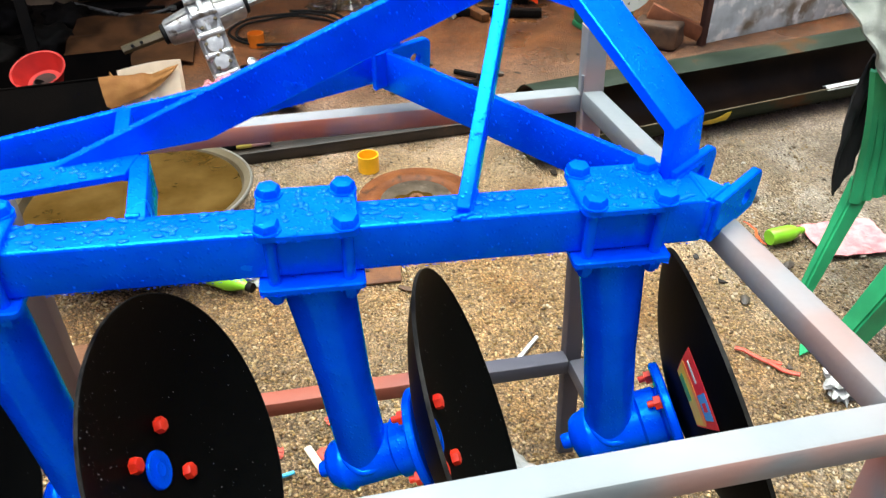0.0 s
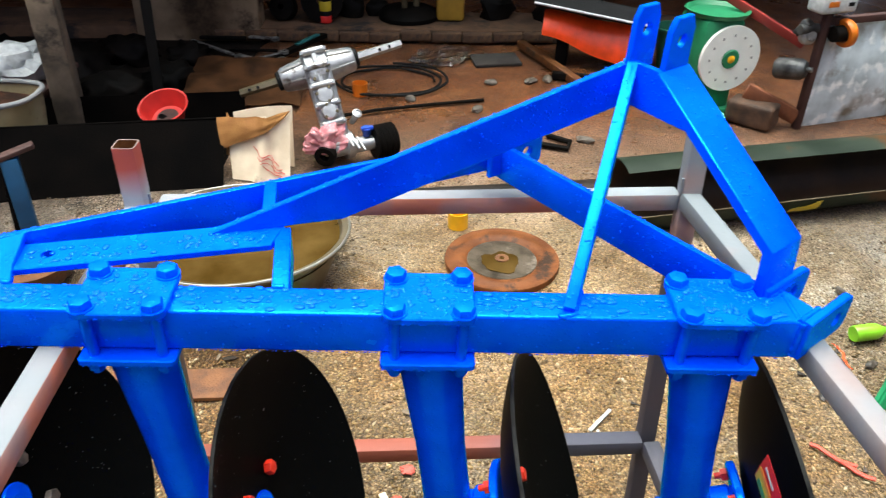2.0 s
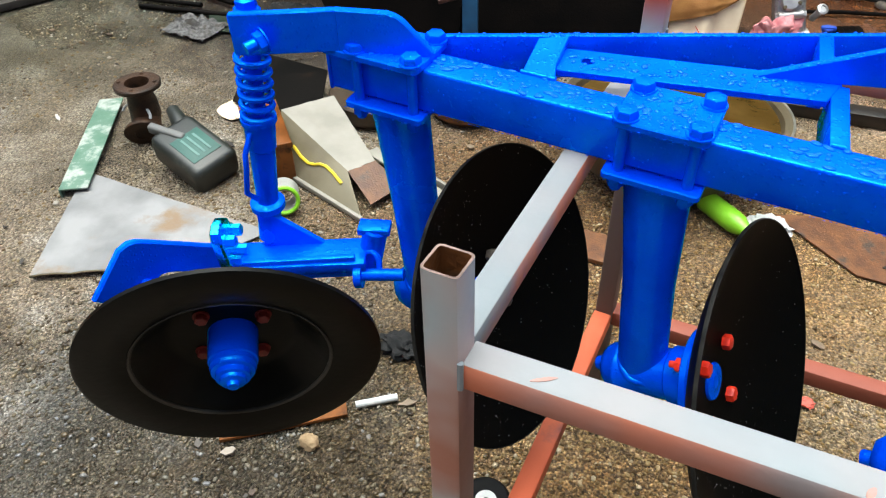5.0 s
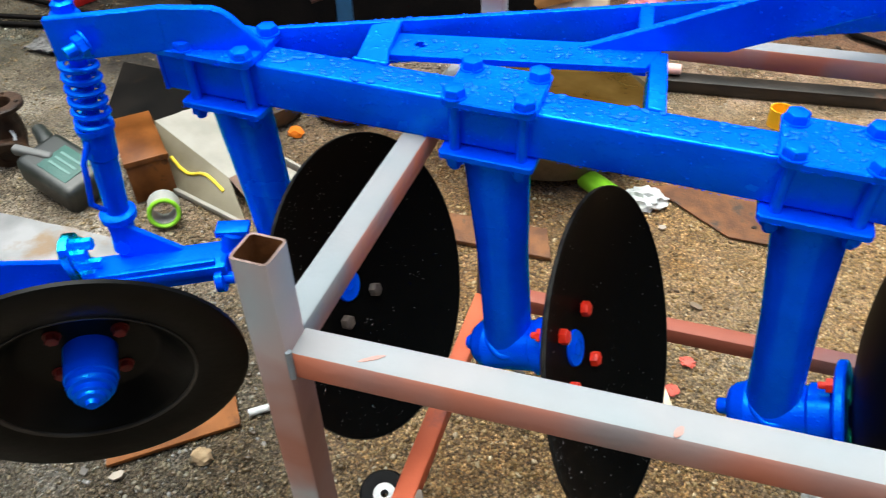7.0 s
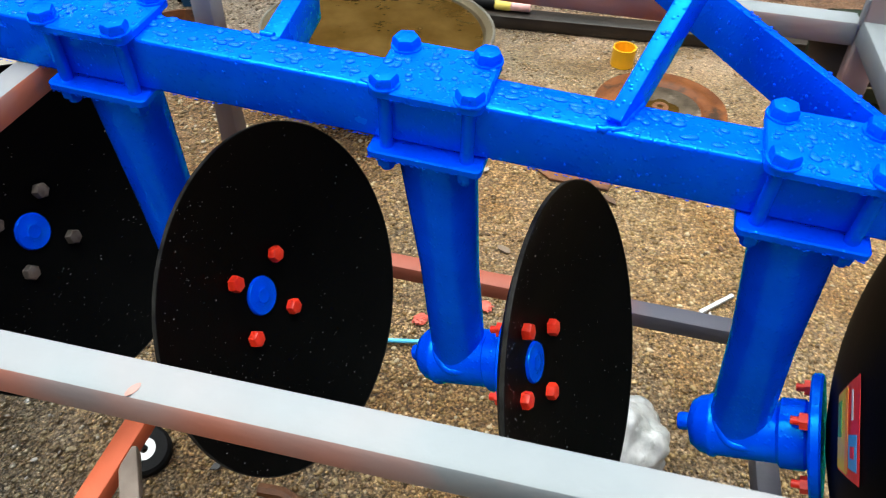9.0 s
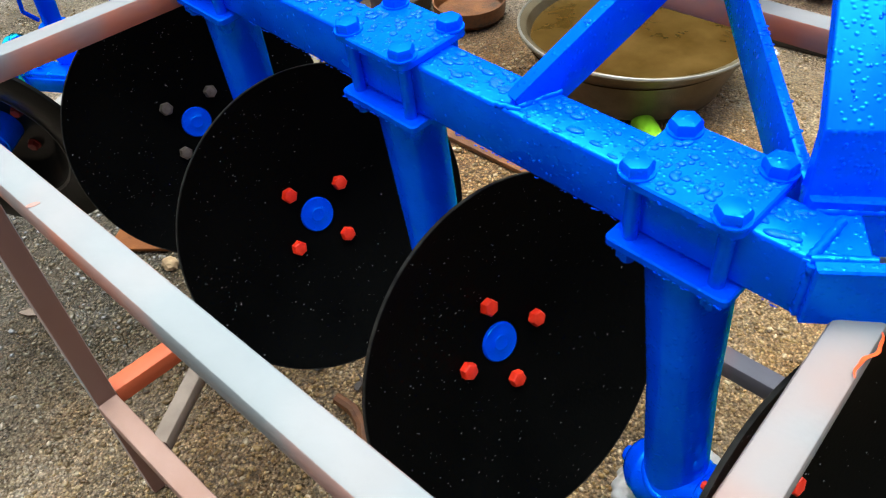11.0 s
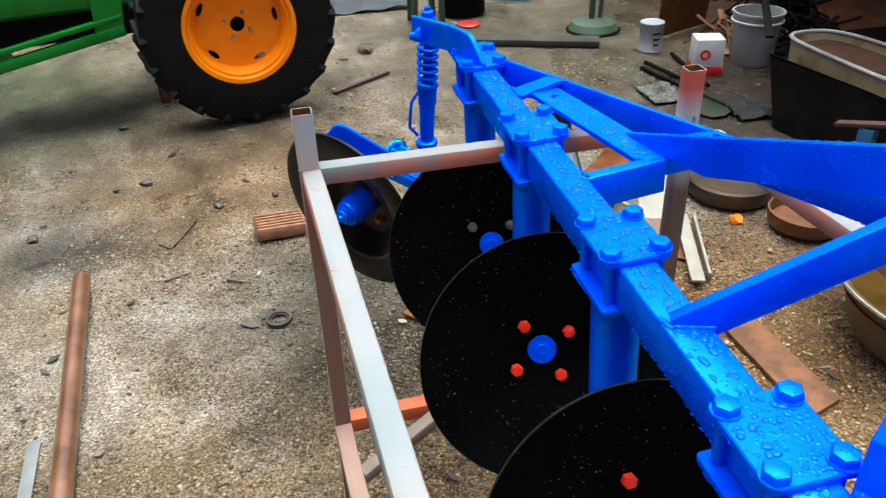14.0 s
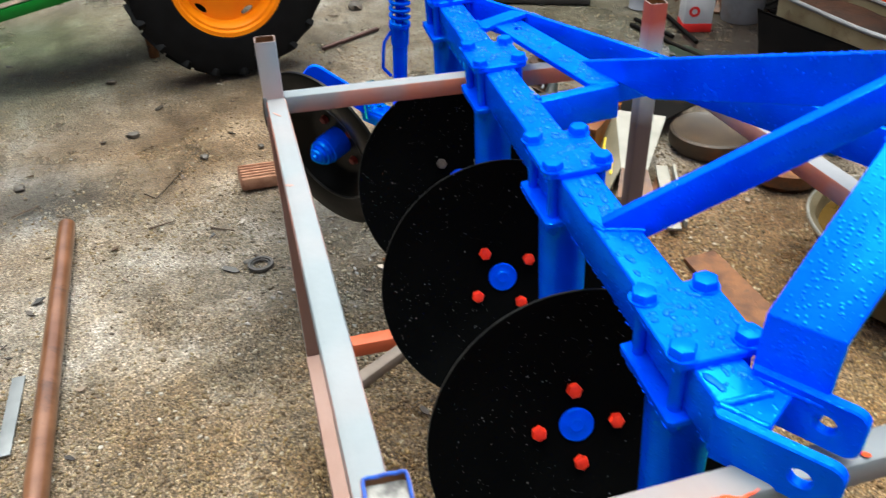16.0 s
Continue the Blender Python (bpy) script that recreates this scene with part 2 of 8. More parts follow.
GREEN = surface("green_tractor_paint", (0.001, 0.125, 0.01), (0.002, 0.175, 0.016), rough=0.28, rough2=0.45, scale=5, bump=0.05, spec=0.3)


def gravel():
    """Wet pea gravel trodden into pale mud."""
    m, n, l, p = material("wet_gravel_ground")
    co = n.new("ShaderNodeTexCoord")
    def tex(kind, scale, **k):
        t = n.new(kind)
        t.inputs["Scale"].default_value = scale
        for a, v in k.items():
            t.inputs[a].default_value = v
        l.new(co.outputs["Object"], t.inputs["Vector"])
        return t
    stones = tex("ShaderNodeTexVoronoi", 118)
    small = tex("ShaderNodeTexVoronoi", 150)
    patch = tex("ShaderNodeTexNoise", 0.9, Detail=7, Roughness=0.6)
    mud = tex("ShaderNodeTexNoise", 3.5, Detail=8, Roughness=0.65)
    grain = tex("ShaderNodeTexNoise", 220, Detail=4)
    def ramp(src, stops):
        r = n.new("ShaderNodeValToRGB")
        while len(r.color_ramp.elements) < len(stops):
            r.color_ramp.elements.new(0.5)
        for e, (at, c) in zip(r.color_ramp.elements, stops):
            e.position, e.color = at, (*c, 1)
        l.new(src, r.inputs["Fac"])
        return r.outputs["Color"]
    sep = n.new("ShaderNodeSeparateColor")
    l.new(stones.outputs["Color"], sep.inputs["Color"])
    tint = ramp(sep.outputs["Red"], [(0.0, (0.100, 0.055, 0.017)), (0.3, (0.198, 0.114, 0.036)), (0.65, (0.320, 0.198, 0.070)), (0.88, (0.43, 0.292, 0.122)), (1.0, (0.55, 0.43, 0.26))])
    base = ramp(mud.outputs["Fac"], [(0.28, (0.105, 0.090, 0.070)), (0.5, (0.312, 0.276, 0.226)), (0.72, (0.54, 0.530, 0.500))])
    where = ramp(patch.outputs["Fac"], [(0.35, (0.25, 0.25, 0.25)), (0.6, (0.85, 0.85, 0.85))])
    mix = n.new("ShaderNodeMix")
    mix.data_type = "RGBA"
    core, core_add, core_fac, share = n.new("ShaderNodeVectorMath"), n.new("ShaderNodeMath"), n.new("ShaderNodeMapRange"), n.new("ShaderNodeMath")
    core.operation, core_add.operation, share.operation = "DISTANCE", "MULTIPLY_ADD", "MULTIPLY"
    l.new(co.outputs["Object"], core.inputs[0])
    core.inputs[1].default_value = (-0.4, 0.5, 0)
    l.new(patch.outputs["Fac"], core_add.inputs[0])
    core_add.inputs[1].default_value = 1.6
    l.new(core.outputs["Value"], core_add.inputs[2])
    core_fac.inputs["From Min"].default_value, core_fac.inputs["From Max"].default_value = 2.9, 1.9
    core_fac.inputs["To Min"].default_value, core_fac.inputs["To Max"].default_value = 0.30, 1.0
    l.new(core_add.outputs["Value"], core_fac.inputs["Value"])
    l.new(where, share.inputs[0]), l.new(core_fac.outputs["Result"], share.inputs[1])
    l.new(share.outputs["Value"], mix.inputs[0]), l.new(base, mix.inputs[6]), l.new(tint, mix.inputs[7])
    pos, zone = n.new("ShaderNodeSeparateXYZ"), n.new("ShaderNodeMath")
    l.new(co.outputs["Object"], pos.inputs["Vector"])
    zone.operation = "MULTIPLY_ADD"
    l.new(mud.outputs["Fac"], zone.inputs[0])
    zone.inputs[1].default_value = 0.8
    l.new(pos.outputs["Y"], zone.inputs[2])
    red = n.new("ShaderNodeMapRange")
    red.inputs["From Min"].default_value, red.inputs["From Max"].default_value = 2.5, 4.0
    l.new(zone.outputs["Value"], red.inputs["Value"])
    soil = ramp(mud.outputs["Fac"], [(0.3, (0.115, 0.035, 0.008)), (0.55, (0.26, 0.094, 0.025)), (0.75, (0.39, 0.165, 0.052))])
    dirt = n.new("ShaderNodeMix")
    dirt.data_type = "RGBA"
    l.new(red.outputs["Result"], dirt.inputs[0]), l.new(mix.outputs[2], dirt.inputs[6]), l.new(soil, dirt.inputs[7])
    # Ground multiplied darker round (-1.95, -0.10), its edge broken by noise.
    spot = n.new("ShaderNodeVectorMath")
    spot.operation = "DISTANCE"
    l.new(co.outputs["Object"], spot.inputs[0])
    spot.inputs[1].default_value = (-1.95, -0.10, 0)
    oil, spot_mix = n.new("ShaderNodeMapRange"), n.new("ShaderNodeMix")
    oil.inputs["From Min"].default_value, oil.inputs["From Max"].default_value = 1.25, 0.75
    spot_add = n.new("ShaderNodeMath")
    spot_add.operation = "MULTIPLY_ADD"
    l.new(patch.outputs["Fac"], spot_add.inputs[0])
    spot_add.inputs[1].default_value = 0.6
    l.new(spot.outputs["Value"], spot_add.inputs[2])
    l.new(spot_add.outputs["Value"], oil.inputs["Value"])
    spot_mix.data_type, spot_mix.blend_type = "RGBA", "MULTIPLY"
    l.new(oil.outputs["Result"], spot_mix.inputs[0]), l.new(dirt.outputs[2], spot_mix.inputs[6])
    spot_mix.inputs[7].default_value = (0.40, 0.44, 0.49, 1)
    mix = spot_mix
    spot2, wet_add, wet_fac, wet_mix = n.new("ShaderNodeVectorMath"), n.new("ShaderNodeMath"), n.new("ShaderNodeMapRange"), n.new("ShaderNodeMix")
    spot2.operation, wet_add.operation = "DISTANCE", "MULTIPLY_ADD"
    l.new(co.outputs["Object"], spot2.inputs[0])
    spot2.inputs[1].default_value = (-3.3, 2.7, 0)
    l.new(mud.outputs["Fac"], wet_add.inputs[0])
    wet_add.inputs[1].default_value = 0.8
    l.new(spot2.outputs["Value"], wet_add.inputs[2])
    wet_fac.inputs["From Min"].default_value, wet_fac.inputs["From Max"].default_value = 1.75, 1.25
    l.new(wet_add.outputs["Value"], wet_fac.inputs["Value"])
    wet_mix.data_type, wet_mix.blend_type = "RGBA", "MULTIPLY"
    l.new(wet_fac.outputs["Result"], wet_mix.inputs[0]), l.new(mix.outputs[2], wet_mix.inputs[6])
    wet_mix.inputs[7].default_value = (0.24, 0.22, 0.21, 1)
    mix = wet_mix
    sand_at, sand_add, sand, sand_mix = n.new("ShaderNodeVectorMath"), n.new("ShaderNodeMath"), n.new("ShaderNodeMapRange"), n.new("ShaderNodeMix")
    sand_at.operation, sand_add.operation = "DISTANCE", "MULTIPLY_ADD"
    l.new(co.outputs["Object"], sand_at.inputs[0])
    sand_at.inputs[1].default_value = (0.3, 1.75, 0)
    l.new(mud.outputs["Fac"], sand_add.inputs[0])
    sand_add.inputs[1].default_value = 1.0
    l.new(sand_at.outputs["Value"], sand_add.inputs[2])
    sand.inputs["From Min"].default_value, sand.inputs["From Max"].default_value = 2.0, 1.15
    sand.inputs["To Max"].default_value = 0.8
    l.new(sand_add.outputs["Value"], sand.inputs["Value"])
    sand_mix.data_type, sand_mix.blend_type = "RGBA", "MULTIPLY"
    l.new(sand.outputs["Result"], sand_mix.inputs[0]), l.new(mix.outputs[2], sand_mix.inputs[6])
    sand_mix.inputs[7].default_value = (1.48, 1.33, 1.08, 1)
    mix = sand_mix
    # Local ground tones; the bluish ones above 1 paint wet sky sheen into the colour.
    for place, near, far, tone in (((-5.0, 2.0, 0), 1.6, 3.0, (0.50, 0.53, 0.46, 1)), ((-3.2, 2.5, 0), 1.0, 1.5, (0.62, 0.58, 0.52, 1)), ((-1.60, 1.25, 0), 1.00, 1.50, (0.74, 0.57, 0.40, 1)), ((-4.9, -2.3, 0), 1.1, 2.0, (0.42, 0.58, 0.38, 1)),
                                  ((-2.78, -1.74, 0), 0.74, 1.00, (0.52, 0.57, 0.64, 1)), ((-1.95, -1.80, 0), 0.70, 1.15, (1.20, 1.23, 1.28, 1)),
                                  ((-1.80, -1.10, 0), 0.70, 1.10, (1.30, 1.36, 1.46, 1)), ((-3.35, -0.80, 0), 0.95, 1.60, (0.88, 0.72, 0.55, 1)),
                                  ((-3.50, -2.60, 0), 0.75, 1.20, (0.90, 0.76, 0.56, 1)), ((-4.45, -1.0, 0), 1.1, 1.9, (0.56, 0.57, 0.52, 1))):
        away, rough_edge, reach, toned = n.new("ShaderNodeVectorMath"), n.new("ShaderNodeMath"), n.new("ShaderNodeMapRange"), n.new("ShaderNodeMix")
        away.operation, rough_edge.operation = "DISTANCE", "MULTIPLY_ADD"
        l.new(co.outputs["Object"], away.inputs[0])
        away.inputs[1].default_value = place
        l.new(patch.outputs["Fac"], rough_edge.inputs[0])
        rough_edge.inputs[1].default_value = 1.2
        l.new(away.outputs["Value"], rough_edge.inputs[2])
        reach.inputs["From Min"].default_value, reach.inputs["From Max"].default_value = far, near
        l.new(rough_edge.outputs["Value"], reach.inputs["Value"])
        toned.data_type, toned.blend_type = "RGBA", "MULTIPLY"
        l.new(reach.outputs["Result"], toned.inputs[0]), l.new(mix.outputs[2], toned.inputs[6])
        toned.inputs[7].default_value = tone
        mix = toned
    ochre = tex("ShaderNodeTexNoise", 2.3, Detail=5, Roughness=0.6)
    ochre_fac, ochre_mix = n.new("ShaderNodeMapRange"), n.new("ShaderNodeMix")
    ochre_fac.inputs["From Min"].default_value, ochre_fac.inputs["From Max"].default_value = 0.40, 0.64
    l.new(ochre.outputs["Fac"], ochre_fac.inputs["Value"])
    warm = n.new("ShaderNodeMath")
    warm.operation = "MULTIPLY"
    l.new(ochre_fac.outputs["Result"], warm.inputs[0]), l.new(core_fac.outputs["Result"], warm.inputs[1])
    ochre_mix.data_type, ochre_mix.blend_type = "RGBA", "MULTIPLY"
    l.new(warm.outputs["Value"], ochre_mix.inputs[0]), l.new(mix.outputs[2], ochre_mix.inputs[6])
    ochre_mix.inputs[7].default_value = (1.05, 0.86, 0.64, 1)
    mix = ochre_mix
    gaps = ramp(stones.outputs["Distance"], [(0.3, (1, 1, 1)), (0.72, (0.30, 0.23, 0.17))])
    mul = n.new("ShaderNodeMix")
    mul.data_type, mul.blend_type = "RGBA", "MULTIPLY"
    mul.inputs[0].default_value = 0.7
    l.new(mix.outputs[2], mul.inputs[6]), l.new(gaps, mul.inputs[7])
    damp = tex("ShaderNodeTexNoise", 1.7, Detail=9, Roughness=0.7, Distortion=0.4)
    shade = ramp(damp.outputs["Fac"], [(0.36, (0.58, 0.57, 0.56)), (0.47, (0.90, 0.89, 0.88)), (0.56, (1.10, 1.10, 1.10)), (0.66, (1.36, 1.37, 1.40))])
    soak = n.new("ShaderNodeMix")
    soak.data_type, soak.blend_type = "RGBA", "MULTIPLY"
    soak.inputs[0].default_value = 0.6
    l.new(mul.outputs[2], soak.inputs[6]), l.new(shade, soak.inputs[7])
    grain_sep, grain_mix = n.new("ShaderNodeSeparateColor"), n.new("ShaderNodeMix")
    l.new(small.outputs["Color"], grain_sep.inputs["Color"])
    speck = ramp(grain_sep.outputs["Green"], [(0.0, (0.34, 0.31, 0.28)), (0.3, (0.76, 0.74, 0.71)), (0.7, (1.10, 1.10, 1.10)), (1.0, (1.62, 1.60, 1.56))])
    grain_mix.data_type, grain_mix.blend_type = "RGBA", "MULTIPLY"
    calm = n.new("ShaderNodeMapRange")
    calm.inputs["To Min"].default_value, calm.inputs["To Max"].default_value = 0.95, 0.35
    l.new(sand.outputs["Result"], calm.inputs["Value"])
    l.new(calm.outputs["Result"], grain_mix.inputs[0])
    l.new(soak.outputs[2], grain_mix.inputs[6]), l.new(speck, grain_mix.inputs[7])
    l.new(grain_mix.outputs[2], p.inputs["Base Color"])
    wet = ramp(patch.outputs["Fac"], [(0.36, (0.14, 0.14, 0.14)), (0.58, (0.55, 0.55, 0.55))])
    l.new(wet, p.inputs["Roughness"])
    add = n.new("ShaderNodeMath")
    add.operation = "ADD"
    h = ramp(stones.outputs["Distance"], [(0.0, (1, 1, 1)), (0.8, (0, 0, 0))])
    h2 = ramp(small.outputs["Distance"], [(0.0, (0.5, 0.5, 0.5)), (0.8, (0, 0, 0))])
    l.new(h, add.inputs[0]), l.new(h2, add.inputs[1])
    b1, b2 = n.new("ShaderNodeBump"), n.new("ShaderNodeBump")
    b1.inputs["Strength"].default_value, b1.inputs["Distance"].default_value = 1.0, 0.011
    b2.inputs["Strength"].default_value, b2.inputs["Distance"].default_value = 0.25, 0.02
    l.new(add.outputs["Value"], b1.inputs["Height"]), l.new(mud.outputs["Fac"], b2.inputs["Height"])
    l.new(b2.outputs["Normal"], b1.inputs["Normal"])
    l.new(b1.outputs["Normal"], p.inputs["Normal"])
    return m


GRAVEL = gravel()
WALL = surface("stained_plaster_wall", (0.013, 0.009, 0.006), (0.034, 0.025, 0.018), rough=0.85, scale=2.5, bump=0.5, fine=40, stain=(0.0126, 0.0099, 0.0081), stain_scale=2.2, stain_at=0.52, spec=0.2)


# ---- building kit ----
def join(bm, tmp, m=None):
    if m is not None:
        bmesh.ops.transform(tmp, matrix=m, verts=tmp.verts)
    me = bpy.data.meshes.new("tmp")
    tmp.to_mesh(me)
    tmp.free()
    bm.from_mesh(me)
    bpy.data.meshes.remove(me)
    return bm


def box(bm, m, sx, sy, sz, bev=0.002, seg=2):
    t = bmesh.new()
    bmesh.ops.create_cube(t, size=1, matrix=Matrix.Diagonal((sx, sy, sz, 1)))
    if bev:
        bmesh.ops.bevel(t, geom=list(t.edges), offset=min(bev, 0.45 * min(sx, sy, sz)), segments=seg, profile=0.5, affect="EDGES")
    return join(bm, t, m)


def axes(a, b, up=(0, 0, 1)):
    """A pose at a with x along a to b and z as near to up as can be."""
    a, b = Vector(a), Vector(b)
    x = (b - a).normalized()
    u = Vector(up)
    if abs(x.dot(u.normalized())) > 0.999:
        u = Vector((0, 1, 0))
    y = u.cross(x).normalized()
    z = x.cross(y)
    return Matrix.Translation(a) @ Matrix((x, y, z)).transposed().to_4x4()


def bar(bm, a, b, w, h, up=(0, 0, 1), bev=0.002):
    """A flat or square bar from a to b, w across and h along up."""
    n = (Vector(b) - Vector(a)).length
    return box(bm, axes(a, b, up) @ Matrix.Translation((n / 2, 0, 0)), n, w, h, bev)


def lathe(bm, prof, m=None, seg=32, turn=360.0, close=False):
    """Turns a profile of (radius, height) round the z axis."""
    t = bmesh.new()
    full = abs(turn - 360) < 1e-6
    k = seg if full else seg + 1
    rings = []
    for r, z in prof:
        if r < 1e-6:
            rings.append([t.verts.new((0, 0, z))] * k)
        else:
            rings.append([t.verts.new((r * math.cos(radians(turn) * i / seg), r * math.sin(radians(turn) * i / seg), z)) for i in range(k)])
    pairs = list(zip(rings, rings[1:])) + ([(rings[-1], rings[0])] if close else [])
    for p, q in pairs:
        for i in range(seg):
            j = (i + 1) % k
            vs = []
            for v in (p[i], p[j], q[j], q[i]):
                if v not in vs:
                    vs.append(v)
            if len(vs) > 2:
                t.faces.new(vs)
    bmesh.ops.recalc_face_normals(t, faces=t.faces)
    return join(bm, t, m)


def along(a, b):
    """A pose at a whose z axis runs to b."""
    return Matrix.Translation(a) @ (Vector(b) - Vector(a)).to_track_quat("Z", "Y").to_matrix().to_4x4()


def rod(bm, a, b, r, r2=None, seg=20, bev=0.0):
    """A round bar with closed, slightly broken ends."""
    n = (Vector(b) - Vector(a)).length
    r2 = r if r2 is None else r2
    e = bev or min(r, n) * 0.12
    return lathe(bm, [(0, 0), (r - e, 0), (r, e), (r2, n - e), (r2 - e, n), (0, n)], along(a, b), seg)


def pipe(bm, a, b, r, wall, seg=28):
    n = (Vector(b) - Vector(a)).length
    return lathe(bm, [(r - wall, 0), (r, 0), (r, n), (r - wall, n)], along(a, b), seg, close=True)


def hexbolt(bm, m, r=0.012, h=0.009):
    """A hexagonal bolt head on a washer, standing on z = 0."""
    lathe(bm, [(0, 0), (r * 1.25, 0), (r * 1.25, 0.0025), (0, 0.0025)], m, 20)
    return lathe(bm, [(0, 0.0025), (r, 0.0025), (r, h - 0.0015), (r * 0.85, h), (0, h)], m, 6)


def sweep(bm, pts, r, seg=8, closed=False, flat=None):
    """A round wire (or, with flat=(w, h), a flat strip) along points."""
    t = bmesh.new()
    pts = [Vector(p) for p in pts]
    rings, prev = [], None
    n = len(pts)
    for i, p in enumerate(pts):
        a = pts[(i - 1) % n] if closed or i else p
        b = pts[(i + 1) % n] if closed or i < n - 1 else p
        d = (b - a).normalized()
        if prev is None:
            u = d.orthogonal().normalized()
        else:
            u = (prev - d * prev.dot(d)).normalized()
        prev = u
        v = d.cross(u)
        rings.append([t.verts.new(p + r * (math.cos(2 * math.pi * j / seg) * u + math.sin(2 * math.pi * j / seg) * v)) for j in range(seg)])
    for i in range(n if closed else n - 1):
        p, q = rings[i], rings[(i + 1) % n]
        for j in range(seg):
            t.faces.new((p[j], p[(j + 1) % seg], q[(j + 1) % seg], q[j]))
    if not closed:
        t.faces.new(rings[0][::-1]), t.faces.new(rings[-1])
    bmesh.ops.recalc_face_normals(t, faces=t.faces)
    return join(bm, t)


def plate(bm, outline, thick, m=None, holes=(), bev=0.0015):
    """A flat plate cut to an outline in its own x and y, with round holes (x, y, r) or outlines of slots; z from 0 to thick."""
    t = bmesh.new()
    edges = []
    loops = [outline] + [[(x + r * math.cos(-2 * math.pi * i / 16), y + r * math.sin(-2 * math.pi * i / 16)) for i in range(16)] for x, y, r in [h for h in holes if len(h) == 3]] + [h for h in holes if len(h) > 3]
    for lp in loops:
        vs = [t.verts.new((x, y, 0)) for x, y in lp]
        edges += [t.edges.new((vs[i], vs[(i + 1) % len(vs)])) for i in range(len(vs))]
    bmesh.ops.triangle_fill(t, edges=edges, use_beauty=True)
    top = bmesh.ops.extrude_face_region(t, geom=list(t.faces))
    bmesh.ops.translate(t, verts=[g for g in top["geom"] if isinstance(g, bmesh.types.BMVert)], vec=(0, 0, thick))
    bmesh.ops.recalc_face_normals(t, faces=t.faces)
    if bev:
        sharp = [e for e in t.edges if len(e.link_faces) == 2 and e.calc_face_angle(0) > 0.6 and abs(e.verts[0].co.z - e.verts[1].co.z) < 1e-6]
        bmesh.ops.bevel(t, geom=sharp, offset=bev, segments=1, affect="EDGES")
    return join(bm, t, m)


def rounded(w, h, r, n=4):
    """Outline of a rectangle w by h about the origin with rounded corners."""
    out = []
    for cx, cy, a0 in ((w / 2 - r, h / 2 - r, 0), (-w / 2 + r, h / 2 - r, 90), (-w / 2 + r, -h / 2 + r, 180), (w / 2 - r, -h / 2 + r, 270)):
        out += [(cx + r * math.cos(radians(a0 + 90 * i / n)), cy + r * math.sin(radians(a0 + 90 * i / n))) for i in range(n + 1)]
    return out


def part(name, bm, mat, parent=None, label="", smooth=40.0):
    """Links a bmesh as one mesh under a thing or a part."""
    me = bpy.data.meshes.new(name)
    bm.to_mesh(me)
    bm.free()
    for mm in (mat if isinstance(mat, (list, tuple)) else [mat]):
        me.materials.append(mm)
    if smooth:
        me.shade_smooth()
        me.set_sharp_from_angle(angle=radians(smooth))
    ob = new(name, me)
    if parent:
        ob.parent = parent
    if label:
        ob["label"] = label
    return ob


def same(name, mesh, parent, m=None, label=""):
    """Another part on a mesh that is already built."""
    ob = new(name, mesh)
    ob.parent = parent
    if m is not None:
        ob.matrix_basis = m
    if label:
        ob["label"] = label
    return ob


def thing(name, label, category, m=None, group=""):
    ob = new(name)
    ob.empty_display_size = 0.1
    if m is not None:
        ob.matrix_basis = m
    return tagged(ob, label, category, group)


def solo(name, bm, mat, label, category, m=None, group="", kind="", smooth=40.0):
    ob = part(name, bm, mat, None, "", smooth)
    if m is not None:
        ob.matrix_basis = m
    return tagged(ob, label, category, group, kind)


B = bmesh.new

# ---- ground, walls, roof ----
def ground_sheet():
    bm = B()
    xs = sorted(set([-300, -120, -60, -30, -18, -12, -9] + [-7.5 + 0.12 * i for i in range(92)] + [4.5, 6, 9, 14, 30, 60, 120, 300]))
    ys = sorted(set([-300, -120, -60, -30, -18, -12, -9, -7] + [-5 + 0.12 * i for i in range(86)] + [6, 7.5, 9, 14, 30, 60, 120, 300]))
    grid = []
    for x in xs:
        col = []
        for y in ys:
            near = max(0.0, 1 - (abs(x) + abs(y)) / 14)
            z = near * (0.010 * noise.noise((x * 0.9, y * 0.9, 0)) + 0.004 * noise.noise((x * 4.1, y * 4.1, 3)))
            col.append(bm.verts.new((x, y, z - 0.004)))
        grid.append(col)
    for i in range(len(xs) - 1):
        for j in range(len(ys) - 1):
            bm.faces.new((grid[i][j], grid[i + 1][j], grid[i + 1][j + 1], grid[i][j + 1]))
    return solo("ground", bm, GRAVEL, "wet pea gravel and mud yard with pale patches, some a painted sky sheen", "ground", kind="structure", smooth=180)


ground_sheet()

# ---- stand of square tube ----
def square_tube(a, b, w=0.05, up=(0, 0, 1), wall=0.003):
    """A hollow square tube, open at both ends."""
    t = bmesh.new()
    n = (Vector(b) - Vector(a)).length
    prof = rounded(w, w, 0.006, 2)
    inner = rounded(w - 2 * wall, w - 2 * wall, 0.004, 2)
    rings = [[t.verts.new((x, p[0], p[1])) for p in pr] for pr, x in ((inner, 0), (prof, 0), (prof, n), (inner, n))]
    k = len(prof)
    for w, (p, q) in enumerate(zip(rings, rings[1:] + rings[:1])):
        for i in range(k):
            t.faces.new((p[i], p[(i + 1) % k], q[(i + 1) % k], q[i])).material_index = (2, 0, 2, 1)[w]
    bmesh.ops.recalc_face_normals(t, faces=t.faces)
    return join(B(), t, axes(a, b, up))


